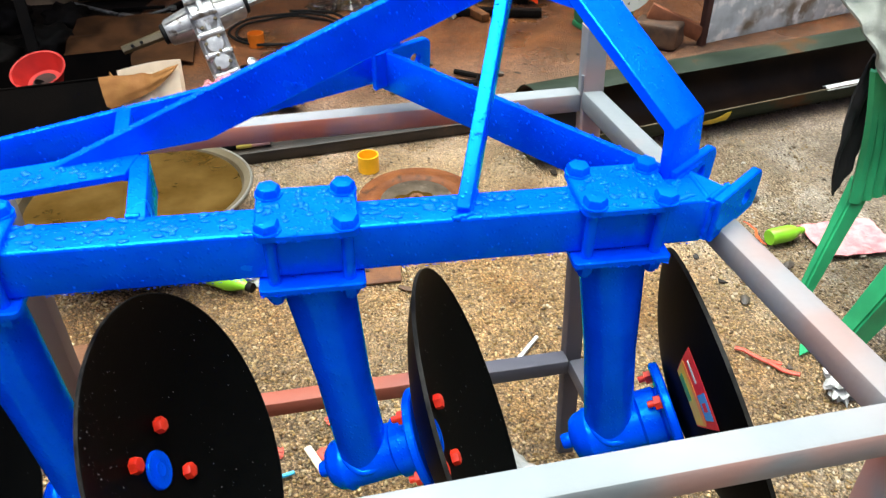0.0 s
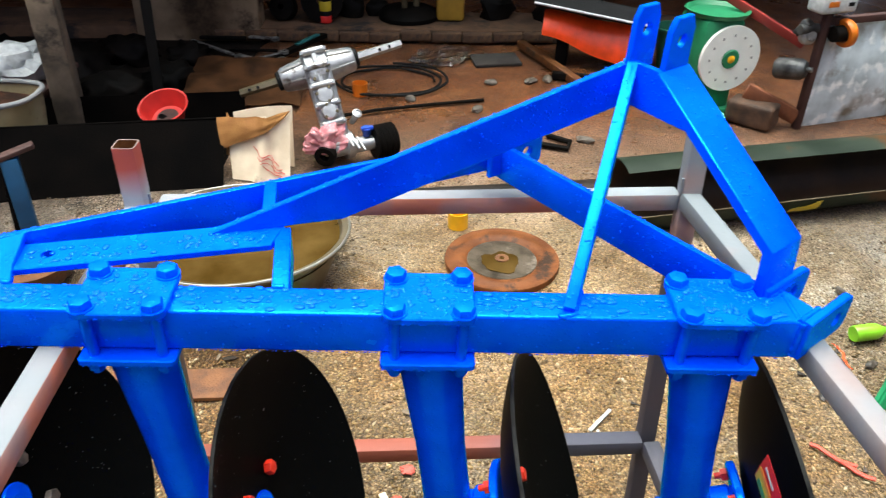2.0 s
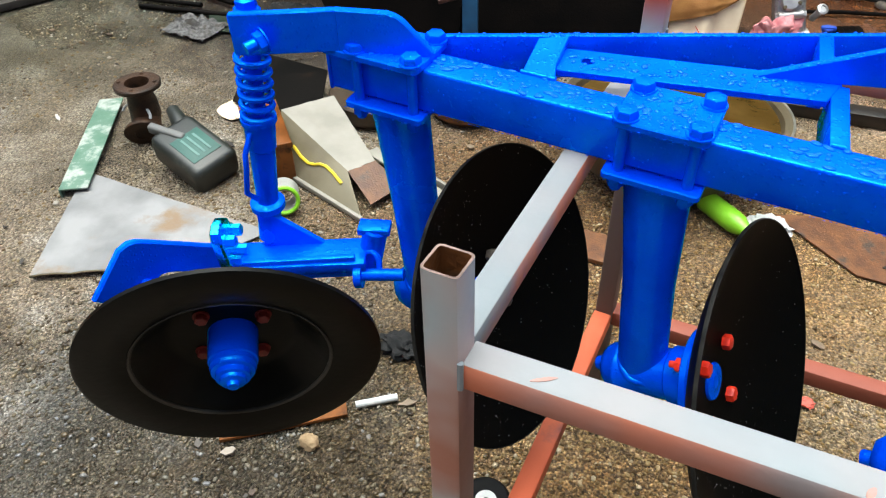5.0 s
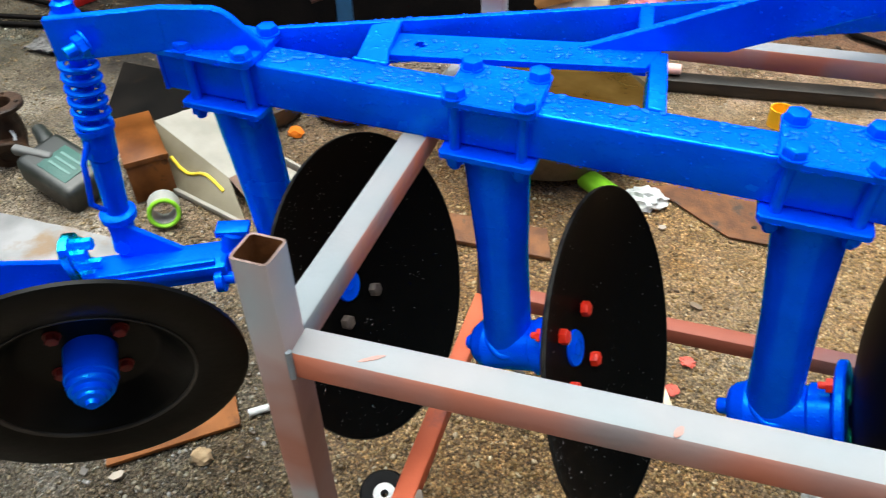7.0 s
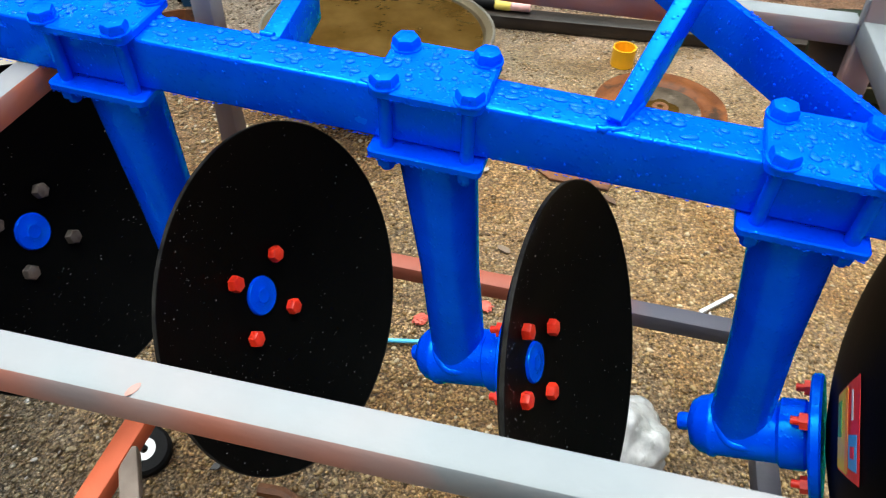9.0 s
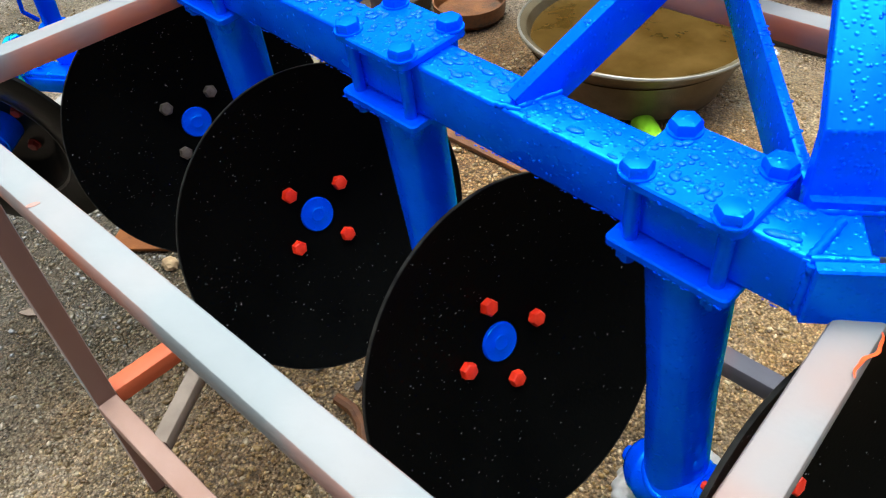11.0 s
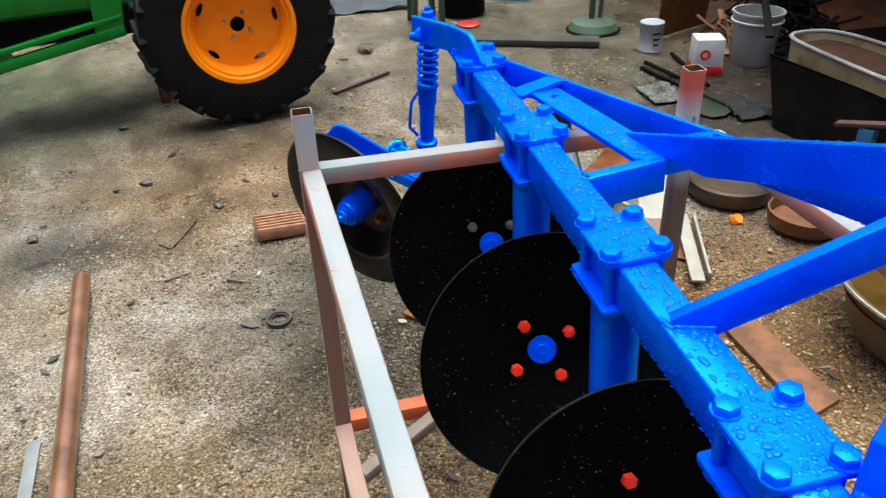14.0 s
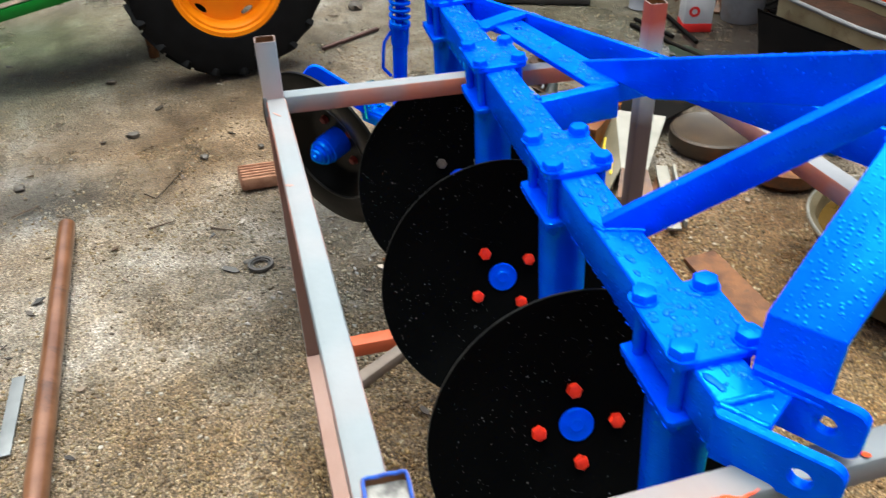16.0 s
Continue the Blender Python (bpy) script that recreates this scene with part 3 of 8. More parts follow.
stand = thing("steel_stand", "silver-painted square-tube trestle frame with pink overspray and red oxide foot rails", "stand")
PALE_BRACE = surface("dusty_pale_primer", (0.15, 0.115, 0.090), (0.24, 0.195, 0.160), rough=0.7, scale=9, bump=0.2)
CUT_RIM = surface("sawn_tube_rim", (0.12, 0.075, 0.060), (0.24, 0.16, 0.135), rough=0.7, scale=40, bump=0.3)
def rail(name, a, b, mat, up=(0, 0, 1), w=0.042, label=""):
    return part(name, square_tube(a, b, w, up), [mat, RUST, CUT_RIM], stand, label)


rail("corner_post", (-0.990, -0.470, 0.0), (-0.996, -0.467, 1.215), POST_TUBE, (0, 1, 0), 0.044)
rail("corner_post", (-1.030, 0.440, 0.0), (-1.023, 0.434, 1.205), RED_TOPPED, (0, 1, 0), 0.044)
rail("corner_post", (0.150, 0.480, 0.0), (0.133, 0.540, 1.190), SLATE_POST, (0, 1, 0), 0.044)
rail("corner_post", (0.215, -0.400, 0.0), (0.205, -0.398, 1.205), TUBE, (0, 1, 0), 0.044)
bm = B()
plate(bm, rounded(0.0385, 0.0385, 0.004, 2), 0.006, Matrix.Translation((0.205, -0.398, 1.190)), bev=0.001)
part("tube_plug", bm, surface("dried_filler", (0.09, 0.085, 0.08), (0.34, 0.33, 0.30), rough=0.7, scale=70, bump=0.5), stand, "pale filler plugging the tube")
bm = B()
ring_line = [Vector((0.205 + 0.0195 * max(-1, min(1, 1.35 * math.cos(q * 0.1963))), -0.398 + 0.0195 * max(-1, min(1, 1.35 * math.sin(q * 0.1963))), 1.2055 + 0.0006 * math.sin(q * 1.7))) for q in range(32)]
sweep(bm, ring_line[5:27], 0.0019, 6)
part("paint_smear", bm, surface("dried_blue_paint", (0.004, 0.035, 0.22), (0.010, 0.08, 0.42), rough=0.5, scale=80, bump=0.4), stand, "blue paint on the tube's cut rim")
rail("top_rail", (-0.973, -0.463, 1.069), (0.184, -0.404, 1.072), WARM_TUBE)
rail("top_rail", (-1.001, 0.498, 1.031), (0.111, 0.545, 1.031), TUBE)
rail("top_rail", (-0.998, -0.445, 1.069), (-1.022, 0.412, 1.060), TUBE)
rail("top_rail", (0.200, -0.376, 1.064), (0.133, 0.518, 1.040), DULL_TUBE)
rail("foot_rail", (-0.995, -0.448, 0.335), (-1.030, 0.418, 0.325), RED_OXIDE, w=0.045, label="red oxide foot rail")
rail("foot_rail", (-0.968, -0.470, 0.330), (0.190, -0.410, 0.330), PALE_OXIDE, w=0.045, label="pink-brown foot rail")
rail("foot_rail", (-1.008, 0.446, 0.328), (0.125, 0.478, 0.335), OXIDE_TO_SLATE, w=0.045, label="foot rail painted red oxide and slate")
rail("foot_rail", (0.210, -0.378, 0.330), (0.150, 0.460, 0.335), SLATE, w=0.045, label="slate painted foot rail")
rail("corner_brace", (-0.800, -0.445, 0.332), (-0.992, -0.170, 0.332), PALE_BRACE, w=0.036, label="pale dusty corner brace")
for x, y in ((-0.973, -0.466), (-1.001, 0.46), (0.111, 0.54), (0.18, -0.40)):
    bm = B()
    sweep(bm, [(x, y - 0.02, 1.05 + 0.042 * k / 6 + 0.002 * (-1) ** k) for k in range(7)], 0.004, 6)
    part("weld_bead", bm, TUBE, stand)

def dab(x, y, z, turn, long, wide, mat, label, curl=0.0):
    """A thin smear of paint on top of a rail."""
    n = 16
    mid = [(long * (k / n - 0.5), curl * math.sin(7.0 * k / n) + 0.25 * curl * math.sin(19.0 * k / n)) for k in range(n + 1)]
    half = [wide * math.sin(math.pi * (0.04 + 0.92 * k / n)) ** 0.7 * (0.85 + 0.3 * noise.noise((k * 0.4, x * 9, 3))) / 2 for k in range(n + 1)]
    bm = B()
    plate(bm, [(u, v - h) for (u, v), h in zip(mid, half)] + [(u, v + h) for (u, v), h in reversed(list(zip(mid, half)))], 0.0005, pose(x, y, z, 0, 0, turn), bev=0)
    return part("paint_mark", bm, mat, stand, label)


PINK_DAB = surface("thin_red_primer_dab", (0.30, 0.20, 0.18), (0.36, 0.16, 0.12), rough=0.5, scale=60)
ORANGE_DAB = surface("orange_marker_paint", (0.75, 0.055, 0.012), (0.80, 0.10, 0.025), rough=0.6, scale=40, spec=0.15)
dab(-0.886, -0.464, 1.0908, 35, 0.030, 0.006, PINK_DAB, "smear of red primer")
dab(-0.572, -0.455, 1.0912, 70, 0.016, 0.009, PINK_DAB, "smear of red primer")
dab(0.196, -0.045, 1.0805, 92, 0.062, 0.0045, ORANGE_DAB, "orange marker line", 0.0035)
dab(0.176, 0.125, 1.0745, 60, 0.012, 0.009, ORANGE_DAB, "orange marker dot")


# ---- plough ----
TILT = Matrix.Translation((0, 0, 1.1608)) @ Matrix.Rotation(0.02026, 4, "Y") @ Matrix.Rotation(0.04820, 4, "X")
plough = thing("disc_plough", "freshly painted blue four-disc plough, wet with rain, on a tube stand", "plough", TILT)
CLAMPS = (0.0, -0.44, -0.89, -1.334)
TOP = -0.021

bm = B()
box(bm, Matrix.Translation((-0.660, -0.001, TOP - 0.0375)), 1.57, 0.063, 0.075, 0.005, 3)
box(bm, Matrix.Translation((-1.446, -0.001, TOP - 0.0375)), 0.006, 0.066, 0.078, 0.001)
beam = part("beam", bm, BLUE, plough)


def clamp(i, x):
    """Two plates and four bolts round the beam."""
    bm = B()
    more = 0.044 if i == 3 else 0.0
    plate(bm, rounded(0.137 + more, 0.113, 0.012), 0.012, Matrix.Translation((x - more / 2, 0.001, TOP)), bev=0.002)
    top = part("clamp_plate", bm, BLUE, plough)
    bm = B()
    plate(bm, rounded(0.145, 0.117, 0.008), 0.012, Matrix.Translation((x, 0.001, TOP - 0.089)), bev=0.002)
    low = part("clamp_plate", bm, BLUE, plough)
    for sx in (-1, 1):
        for sy in (-1, 1):
            p = (x + 0.051 * sx, 0.001 + 0.041 * sy)
            bm = B()
            m = Matrix.Translation((*p, TOP + 0.012)) @ Matrix.Rotation(0.4 * sx + sy + 0.7 * i, 4, "Z")
            lathe(bm, [(0, 0), (0.0172, 0), (0.0172, 0.0105), (0.0150, 0.0138), (0.0075, 0.0150), (0, 0.0152)], m, 6)
            lathe(bm, [(0, 0), (0.0192, 0), (0.0188, 0.0022), (0, 0.0024)], m, 20)
            rod(bm, (*p, TOP + 0.006), (*p, TOP - 0.112), 0.0085)
            lathe(bm, [(0, -0.103), (0.014, -0.103), (0.014, -0.09), (0, -0.09)], Matrix.Translation((*p, TOP)), 6)
            part("clamp_bolt", bm, BLUE, top if sy < 0 else low)


for i, x in enumerate(CLAMPS):
    clamp(i, x)

def aim(az, el):
    az, el = radians(az), radians(el)
    return Vector((math.cos(el) * math.cos(az), math.cos(el) * math.sin(az), math.sin(el)))


# each disc: centre from its clamp, turn and lean of its axle, turn of its bolts
DISCS = {0.0: (Vector((0.172, -0.034, -0.478)), aim(-5.0, 21.5), 20), -0.44: (Vector((0.1736, -0.0315, -0.4791)), aim(-4.9, 21.8), 1),
         -0.89: (Vector((0.1666, -0.0382, -0.4767)), aim(-5.0, 21.7), 30), -1.334: (Vector((0.1706, -0.0304, -0.4703)), aim(-4.8, 22.2), 41)}
R_DISC, DISH = 0.279, 0.078


def disc_mesh():
    """A dished disc about the z axis: hub flat at z = 0, rim at z = DISH."""
    bm = B()
    k, th = (R_DISC ** 2 - DISH ** 2) / (2 * DISH), 0.006
    rad = k + DISH
    prof = [(0.030, 0.0)]
    for i in range(1, 15):
        r = 0.03 + (R_DISC - 0.03) * i / 14
        prof.append((r, rad - math.sqrt(rad * rad - r * r)))
    back = [(r, z - th) for r, z in reversed(prof)]
    lathe(bm, prof + back, None, 96, close=True)
    return bm


def leg(x, plain=False):
    """Standard, bearing hub, disc and its bolts under one clamp."""
    o = Vector((x, 0, 0))
    CENTRE, AXIS, spin = DISCS[x]
    foot = CENTRE + o - AXIS * 0.125
    bm = B()
    t = bmesh.new()
    top_c, bot_c = Vector((x + 0.002, -0.003, TOP - 0.088)), foot + Vector((-0.004, 0, 0.0))
    rings = []
    for s in [i / 8 for i in range(9)]:
        c = top_c.lerp(bot_c, s)
        ax, ay = 0.053 - 0.010 * min(1.0, 2.0 * s), 0.041 - 0.001 * s
        rings.append([t.verts.new((c.x + ax * math.cos(2 * math.pi * j / 32), c.y + ay * math.sin(2 * math.pi * j / 32), c.z)) for j in range(32)])
    for p, q in zip(rings, rings[1:]):
        for j in range(32):
            t.faces.new((p[j], p[(j + 1) % 32], q[(j + 1) % 32], q[j]))
    t.faces.new(rings[0]), t.faces.new(rings[-1][::-1])
    bmesh.ops.recalc_face_normals(t, faces=t.faces)
    join(bm, t)
    post = part("standard", bm, BLUE, plough)
    bm = B()
    back = CENTRE + o - AXIS * 0.215
    lathe(bm, [(0, 0), (0.012, 0.0), (0.014, 0.004), (0.014, 0.016), (0.034, 0.022), (0.043, 0.034), (0.046, 0.046), (0.049, 0.05), (0.049, 0.056), (0.046, 0.06),
               (0.046, 0.145), (0.052, 0.15), (0.052, 0.182), (0.048, 0.186), (0.05, 0.192), (0, 0.192)],
          along(back, back + AXIS), 36)
    hub = part("bearing_hub", bm, BLUE, post)
    bm = B()
    lathe(bm, [(0.02, 0.190), (0.089, 0.190), (0.092, 0.193), (0.092, 0.203), (0.089, 0.206), (0.02, 0.206)], along(back, back + AXIS), 40)
    part("hub_flange", bm, BLUE, post)
    face = along(CENTRE + o, CENTRE + o + AXIS)
    d = part("disc", disc_mesh(), DISC_BLACK, plough, "black dished steel plough disc")
    d.matrix_basis = face
    bm = B()
    lathe(bm, [(R_DISC - 0.0012, DISH + 0.0002), (R_DISC + 0.0004, DISH + 0.0002), (R_DISC + 0.0006, DISH - 0.003), (R_DISC + 0.0004, DISH - 0.0062), (R_DISC - 0.0012, DISH - 0.0062)], None, 96, close=True)
    part("cutting_edge", bm, EDGE_STEEL, d, "worn steel cutting edge")
    bm = B()
    lathe(bm, [(0, 0.006), (0.012, 0.007), (0.014, 0.0055), (0.031, 0.0055), (0.033, 0.003), (0.033, -0.004)], None, 32)
    part("centre_cap", bm, BLUE, d, "blue hub centre")
    for q in range(4):
        a = radians(90 * q + spin)
        bm = B()
        z = 0.0060
        m = Matrix.Translation((0.072 * math.cos(a), 0.072 * math.sin(a), z)) @ Matrix.Rotation(q * 1.3 + x * 5, 4, "Z")
        lathe(bm, [(0, 0), (0.0142, 0), (0.0142, 0.0105), (0.0120, 0.0135), (0.0055, 0.0150), (0, 0.0152)], m, 6)
        part("disc_bolt", bm, GREY_BOLT if plain else RED_PAINT, d, "bare rusty bolt" if plain else "red bolt")
        bm = B()
        rod(bm, m @ Vector((0, 0, -0.026)), m @ Vector((0, 0, -0.055)), 0.006, seg=10)
        lathe(bm, [(0, -0.043), (0.0125, -0.043), (0.0125, -0.031), (0, -0.031)], m, 6)
        part("disc_nut", bm, GREY_BOLT if plain else RED_PAINT, d)
    return d


# Darkened copy of the red bolt paint, with the wheel dish's shade in its colour.
SHADED_RED = surface("shaded_red_bolt", (0.12, 0.006, 0.003), (0.20, 0.011, 0.005), rough=0.5, scale=60, bump=0.1)
GREY_BOLT = surface("bare_bolt", (0.08, 0.06, 0.05), (0.16, 0.13, 0.11), rough=0.5, metal=0.5, scale=60)
for x in CLAMPS:
    leg(x, x == -1.334)

# head stock and braces
def flat(name, a, b, h, w=0.012, up=(0, 0, 1)):
    """A flat bar on edge whose top edge runs from a to b."""
    bm = B()
    u = axes(a, b, up).to_3x3() @ Vector((0, 0, 1))
    bar(bm, Vector(a) - u * h / 2, Vector(b) - u * h / 2, w, h, up)
    return part(name, bm, BLUE, plough)


REAR = (-0.300, 0.540, -0.015)
APEX = (-0.098, 0.350, 0.236)
E1, E2 = Vector((0.80, 0.60, 0)), Vector((-0.60, 0.80, 0))
flat("rear_brace", (-1.29, 0.050, -0.004), REAR, 0.075)
flat("cross_brace", (0.085, 0.040, -0.010), (-0.333, 0.572, -0.016), 0.078)


def cut_brace(a, b, h, floor):
    """A flat bar on edge whose lower start is cut level, so that it sits on the plate under it."""
    m = axes(a, b)
    n = (Vector(b) - Vector(a)).length
    slope = (b[2] - a[2]) / math.hypot(b[0] - a[0], b[1] - a[1])
    run = min(h / max(slope, 0.05), n * 0.6)
    bm = B()
    plate(bm, [(0, -0.004), (run, -h), (n, -h), (n, 0), (0, 0)], 0.012, m @ Matrix.Rotation(radians(90), 4, "X") @ Matrix.Translation((0, 0, -0.006)), bev=0.002)
    return part("head_brace", bm, BLUE, plough)


cut_brace((-0.81, 0.172, -0.020), APEX, 0.075, TOP)
flat("strut", (-0.231, -0.022, -0.010), (-0.098, 0.338, 0.238), 0.055, 0.019)
flat("tie_bar", (-0.668, 0.028, -0.0225), (-0.688, 0.196, -0.0225), 0.07, 0.026)
flat("spacer_rib", (-0.728, 0.322, -0.008), (-0.714, 0.208, -0.004), 0.07, 0.022)
bm = B()
plate(bm, [(-1.084, 0.060), (-0.700, 0.142), (-0.686, 0.200), (-0.797, 0.192), (-1.110, 0.126), (-1.10, 0.075)],
      0.012, Matrix.Translation((0, 0, TOP - 0.012)), holes=[(-1.047, 0.105, 0.010)])
tilt = Matrix.Translation((0, 0.029, TOP - 0.0118)) @ Matrix.Rotation(radians(8.6), 4, "X")
plate(bm, [(-1.126, -0.004), (-1.071, -0.004), (-1.084, 0.040), (-1.092, 0.114), (-1.136, 0.092)], 0.012, tilt)
part("bracket_plate", bm, BLUE, plough)


def strap(name, line, wide, thick=0.012):
    """A flat bar bent to a line of points, its width along wide."""
    bm, t = B(), bmesh.new()
    w = Vector(wide)
    rings = []
    pts = [Vector(p) for p in line]
    for i, p in enumerate(pts):
        d = ((pts[min(i + 1, len(pts) - 1)] - p).normalized() + (p - pts[max(i - 1, 0)]).normalized()).normalized()
        n = d.cross(w).normalized() * thick / 2
        rings.append([t.verts.new(v) for v in (p - w / 2 - n, p + w / 2 - n, p + w / 2 + n, p - w / 2 + n)])
    for p, q in zip(rings, rings[1:]):
        for j in range(4):
            t.faces.new((p[j], p[(j + 1) % 4], q[(j + 1) % 4], q[j]))
    t.faces.new(rings[0]), t.faces.new(rings[-1])
    bmesh.ops.recalc_face_normals(t, faces=t.faces)
    bmesh.ops.bevel(t, geom=[e for e in t.edges if e.calc_face_angle(0) > 0.9], offset=0.002, segments=1, affect="EDGES")
    join(bm, t)
    return part(name, bm, BLUE, plough)


LEG_FOOT, LEG_BEND = Vector((0.118, 0.060, -0.05)), Vector((0.113, 0.068, 0.052))
EAR = Vector((-0.030, 0.330, 0.225))
strap("front_leg", [LEG_FOOT - E1 * 0.005, LEG_BEND - E1 * 0.005, EAR - E1 * 0.005], E1 * 0.082, 0.020)
# web plate between the head brace and the front leg
web = [Vector(APEX) + Vector((-0.004, 0, 0)), EAR - E1 * 0.036 + Vector((0, 0, 0.008)), EAR.lerp(LEG_BEND, 0.36) - E1 * 0.036, Vector(APEX) + Vector((-0.004, 0.004, -0.075))]
t = bmesh.new()
lift = (web[1] - web[0]).cross(web[3] - web[0]).normalized() * 0.006
front, back = [t.verts.new(p - lift) for p in web], [t.verts.new(p + lift) for p in web]
t.faces.new(front), t.faces.new(back[::-1])
for k in range(4):
    t.faces.new((front[k], front[(k + 1) % 4], back[(k + 1) % 4], back[k]))
bmesh.ops.recalc_face_normals(t, faces=t.faces)
part("web_plate", t, BLUE, plough)
EAR2 = EAR + E2 * 0.052 + Vector((-0.021, -0.012, 0.008))
strap("rear_leg", [Vector(REAR) + Vector((0.02, 0, -0.04)), Vector(REAR) + Vector((0.02, -0.005, 0.05)), EAR2], E1 * 0.060)
for base in (EAR, EAR2):
    bm = B()
    m = Matrix((E1, Vector((0, 0, 1)), E1.cross(Vector((0, 0, 1))))).transposed().to_4x4()
    plate(bm, [(-0.032, -0.015), (0.032, -0.015), (0.030, 0.075), (0.020, 0.095), (-0.020, 0.095), (-0.030, 0.075)], 0.012,
          Matrix.Translation(base + E2 * 0.006) @ m, holes=[(0, 0.055, 0.011)])
    part("hitch_ear", bm, BLUE, plough)


def lug(a, b, z0, z1, hole, drop=0.0):
    """A lower-link plate from a to b with a pin hole and rounded corners at its free end."""
    a, b = Vector(a), Vector(b)
    d = (b - a).normalized()
    n = (b - a).length
    bm = B()
    h = z1 - z0
    m = Matrix((d, Vector((0, 0, 1)), d.cross(Vector((0, 0, 1))))).transposed().to_4x4()
    r = 0.017
    end = [(n - r + r * math.cos(radians(q)), r - drop + r * math.sin(radians(q))) for q in range(-90, 1, 18)]
    end += [(n - r + r * math.cos(radians(q)), h - drop - r + r * math.sin(radians(q))) for q in range(0, 91, 18)]
    plate(bm, [(0, 0.0)] + end + [(0, h)], 0.014, Matrix.Translation((a.x, a.y, z0)) @ m, holes=[(n - 0.040, h * 0.5 - drop, hole)], bev=0.002)
    return bm


bm = lug((0.126, -0.032, 0), (0.232, 0.049, 0), -0.090, -0.0195, 0.0118, -0.001)
box(bm, Matrix.Translation((0.124, -0.026, -0.0575)), 0.02, 0.014, 0.07, 0.003)
part("clevis_plate", bm, BLUE, plough)
part("clevis_plate", lug((0.083, 0.035, 0), (0.184, 0.108, 0), -0.080, -0.010, 0.0118, 0.001), BLUE, plough)
bm = B()
plate(bm, [(0.118, -0.031), (0.164, 0.002), (0.122, 0.062), (0.084, 0.036), (0.118, 0.028)], 0.012, Matrix.Translation((0, 0, TOP - 0.016)))
part("clevis_web", bm, BLUE, plough)
part("link_lug", lug((-0.315, 0.50, 0), (-0.200, 0.575, 0), -0.085, -0.012, 0.0115), BLUE, plough)

# furrow wheel
WN = Vector((0.609, -0.783, -0.125)).normalized()
WC = Vector((-1.475, -0.384, -0.476))
bm = B()
lathe(bm, [(0.03, -0.075), (0.105, -0.075), (0.12, -0.068), (0.16, -0.02), (0.175, -0.008), (0.255, 0.0), (0.262, -0.004), (0.262, -0.012), (0.255, -0.014), (0.175, -0.02), (0.155, -0.03), (0.115, -0.08), (0.03, -0.085)],
      None, 72, close=True)
wheel = part("furrow_wheel", bm, WHEEL_BLACK, plough, "black pressed steel furrow wheel")
wheel.matrix_basis = along(WC, WC + WN)
bm = B()
lathe(bm, [(0.1685, -0.0105), (0.1715, -0.0072), (0.1745, -0.0065), (0.1750, -0.0085), (0.1720, -0.0095), (0.1690, -0.0125)], None, 72, close=True)
part("pressed_step", bm, surface("wet_worn_step", (0.002, 0.002, 0.002), (0.020, 0.021, 0.020), rough=0.22, rough2=0.4, scale=14, spec=0.5), wheel)
bm = B()
lathe(bm, [(0.0, 0.040), (0.010, 0.040), (0.012, 0.032), (0.022, 0.030), (0.024, 0.024), (0.030, 0.022), (0.031, 0.012), (0.038, 0.010), (0.039, 0.002), (0.041, 0.0), (0.041, -0.010), (0.044, -0.012), (0.045, -0.075), (0, -0.075)], None, 32)
part("wheel_hub", bm, BLUE, wheel)
for q in range(4):
    bm = B()
    hexbolt(bm, Matrix.Translation((0.075 * math.cos(q * 1.571 + 0.6), 0.075 * math.sin(q * 1.571 + 0.6), -0.075)), 0.012, 0.014)
    part("wheel_bolt", bm, SHADED_RED, wheel)

# wheel arm, spring rod and hook
strap("hook_arm", [(-1.405, -0.044, 0.024), (-1.480, -0.082, 0.021), (-1.560, -0.122, 0.018)], (0, 0, 0.070), 0.014)
ha, hb = Vector((-1.408, -0.048, 0)), Vector((-1.264, -0.002, 0))
hd = (hb - ha).normalized()
hl = (hb - ha).length
bm = B()
plate(bm, [(0, -0.010), (hl, -0.010), (hl, -0.003), (hl * 0.72, 0.045), (hl * 0.64, 0.054), (hl * 0.54, 0.059), (0, 0.060)], 0.014,
      Matrix.Translation(ha + hd.cross(Vector((0, 0, 1))) * -0.007) @ Matrix((hd, Vector((0, 0, 1)), hd.cross(Vector((0, 0, 1))))).transposed().to_4x4(), bev=0.002)
part("hook_gusset", bm, BLUE, plough)
ROD_TOP, ROD_LOW = Vector((-1.557, -0.078, 0.055)), Vector((-1.577, -0.118, -0.40))


def on_rod(z):
    return ROD_TOP.lerp(ROD_LOW, (ROD_TOP.z - z) / (ROD_TOP.z - ROD_LOW.z))


bm = B()
rod(bm, ROD_TOP, ROD_LOW, 0.014)
rod(bm, on_rod(0.045), on_rod(-0.03), 0.022, 0.020)
lathe(bm, [(0, 0), (0.018, 0), (0.018, 0.014), (0.010, 0.018), (0.010, 0.026), (0, 0.026)], Matrix.Translation(on_rod(0.045)), 6)
spring_rod = part("spring_rod", bm, BLUE, plough)
bm = B()
pts = []
for i in range(6 * 20 + 1):
    c = on_rod(-0.025 - 0.125 * i / 120)
    pts.append((c.x + 0.0265 * math.cos(i * math.pi / 10), c.y + 0.0265 * math.sin(i * math.pi / 10), c.z))
sweep(bm, pts, 0.0058, 8)
part("coil_spring", bm, BLUE, spring_rod)
bm = B()
rod(bm, on_rod(-0.158), on_rod(-0.215), 0.028, 0.0265)
rod(bm, on_rod(-0.213), on_rod(-0.345), 0.0235, 0.0205)
lathe(bm, [(0, 0), (0.032, 0), (0.032, 0.010), (0, 0.010)], Matrix.Translation(on_rod(-0.160)), 24)
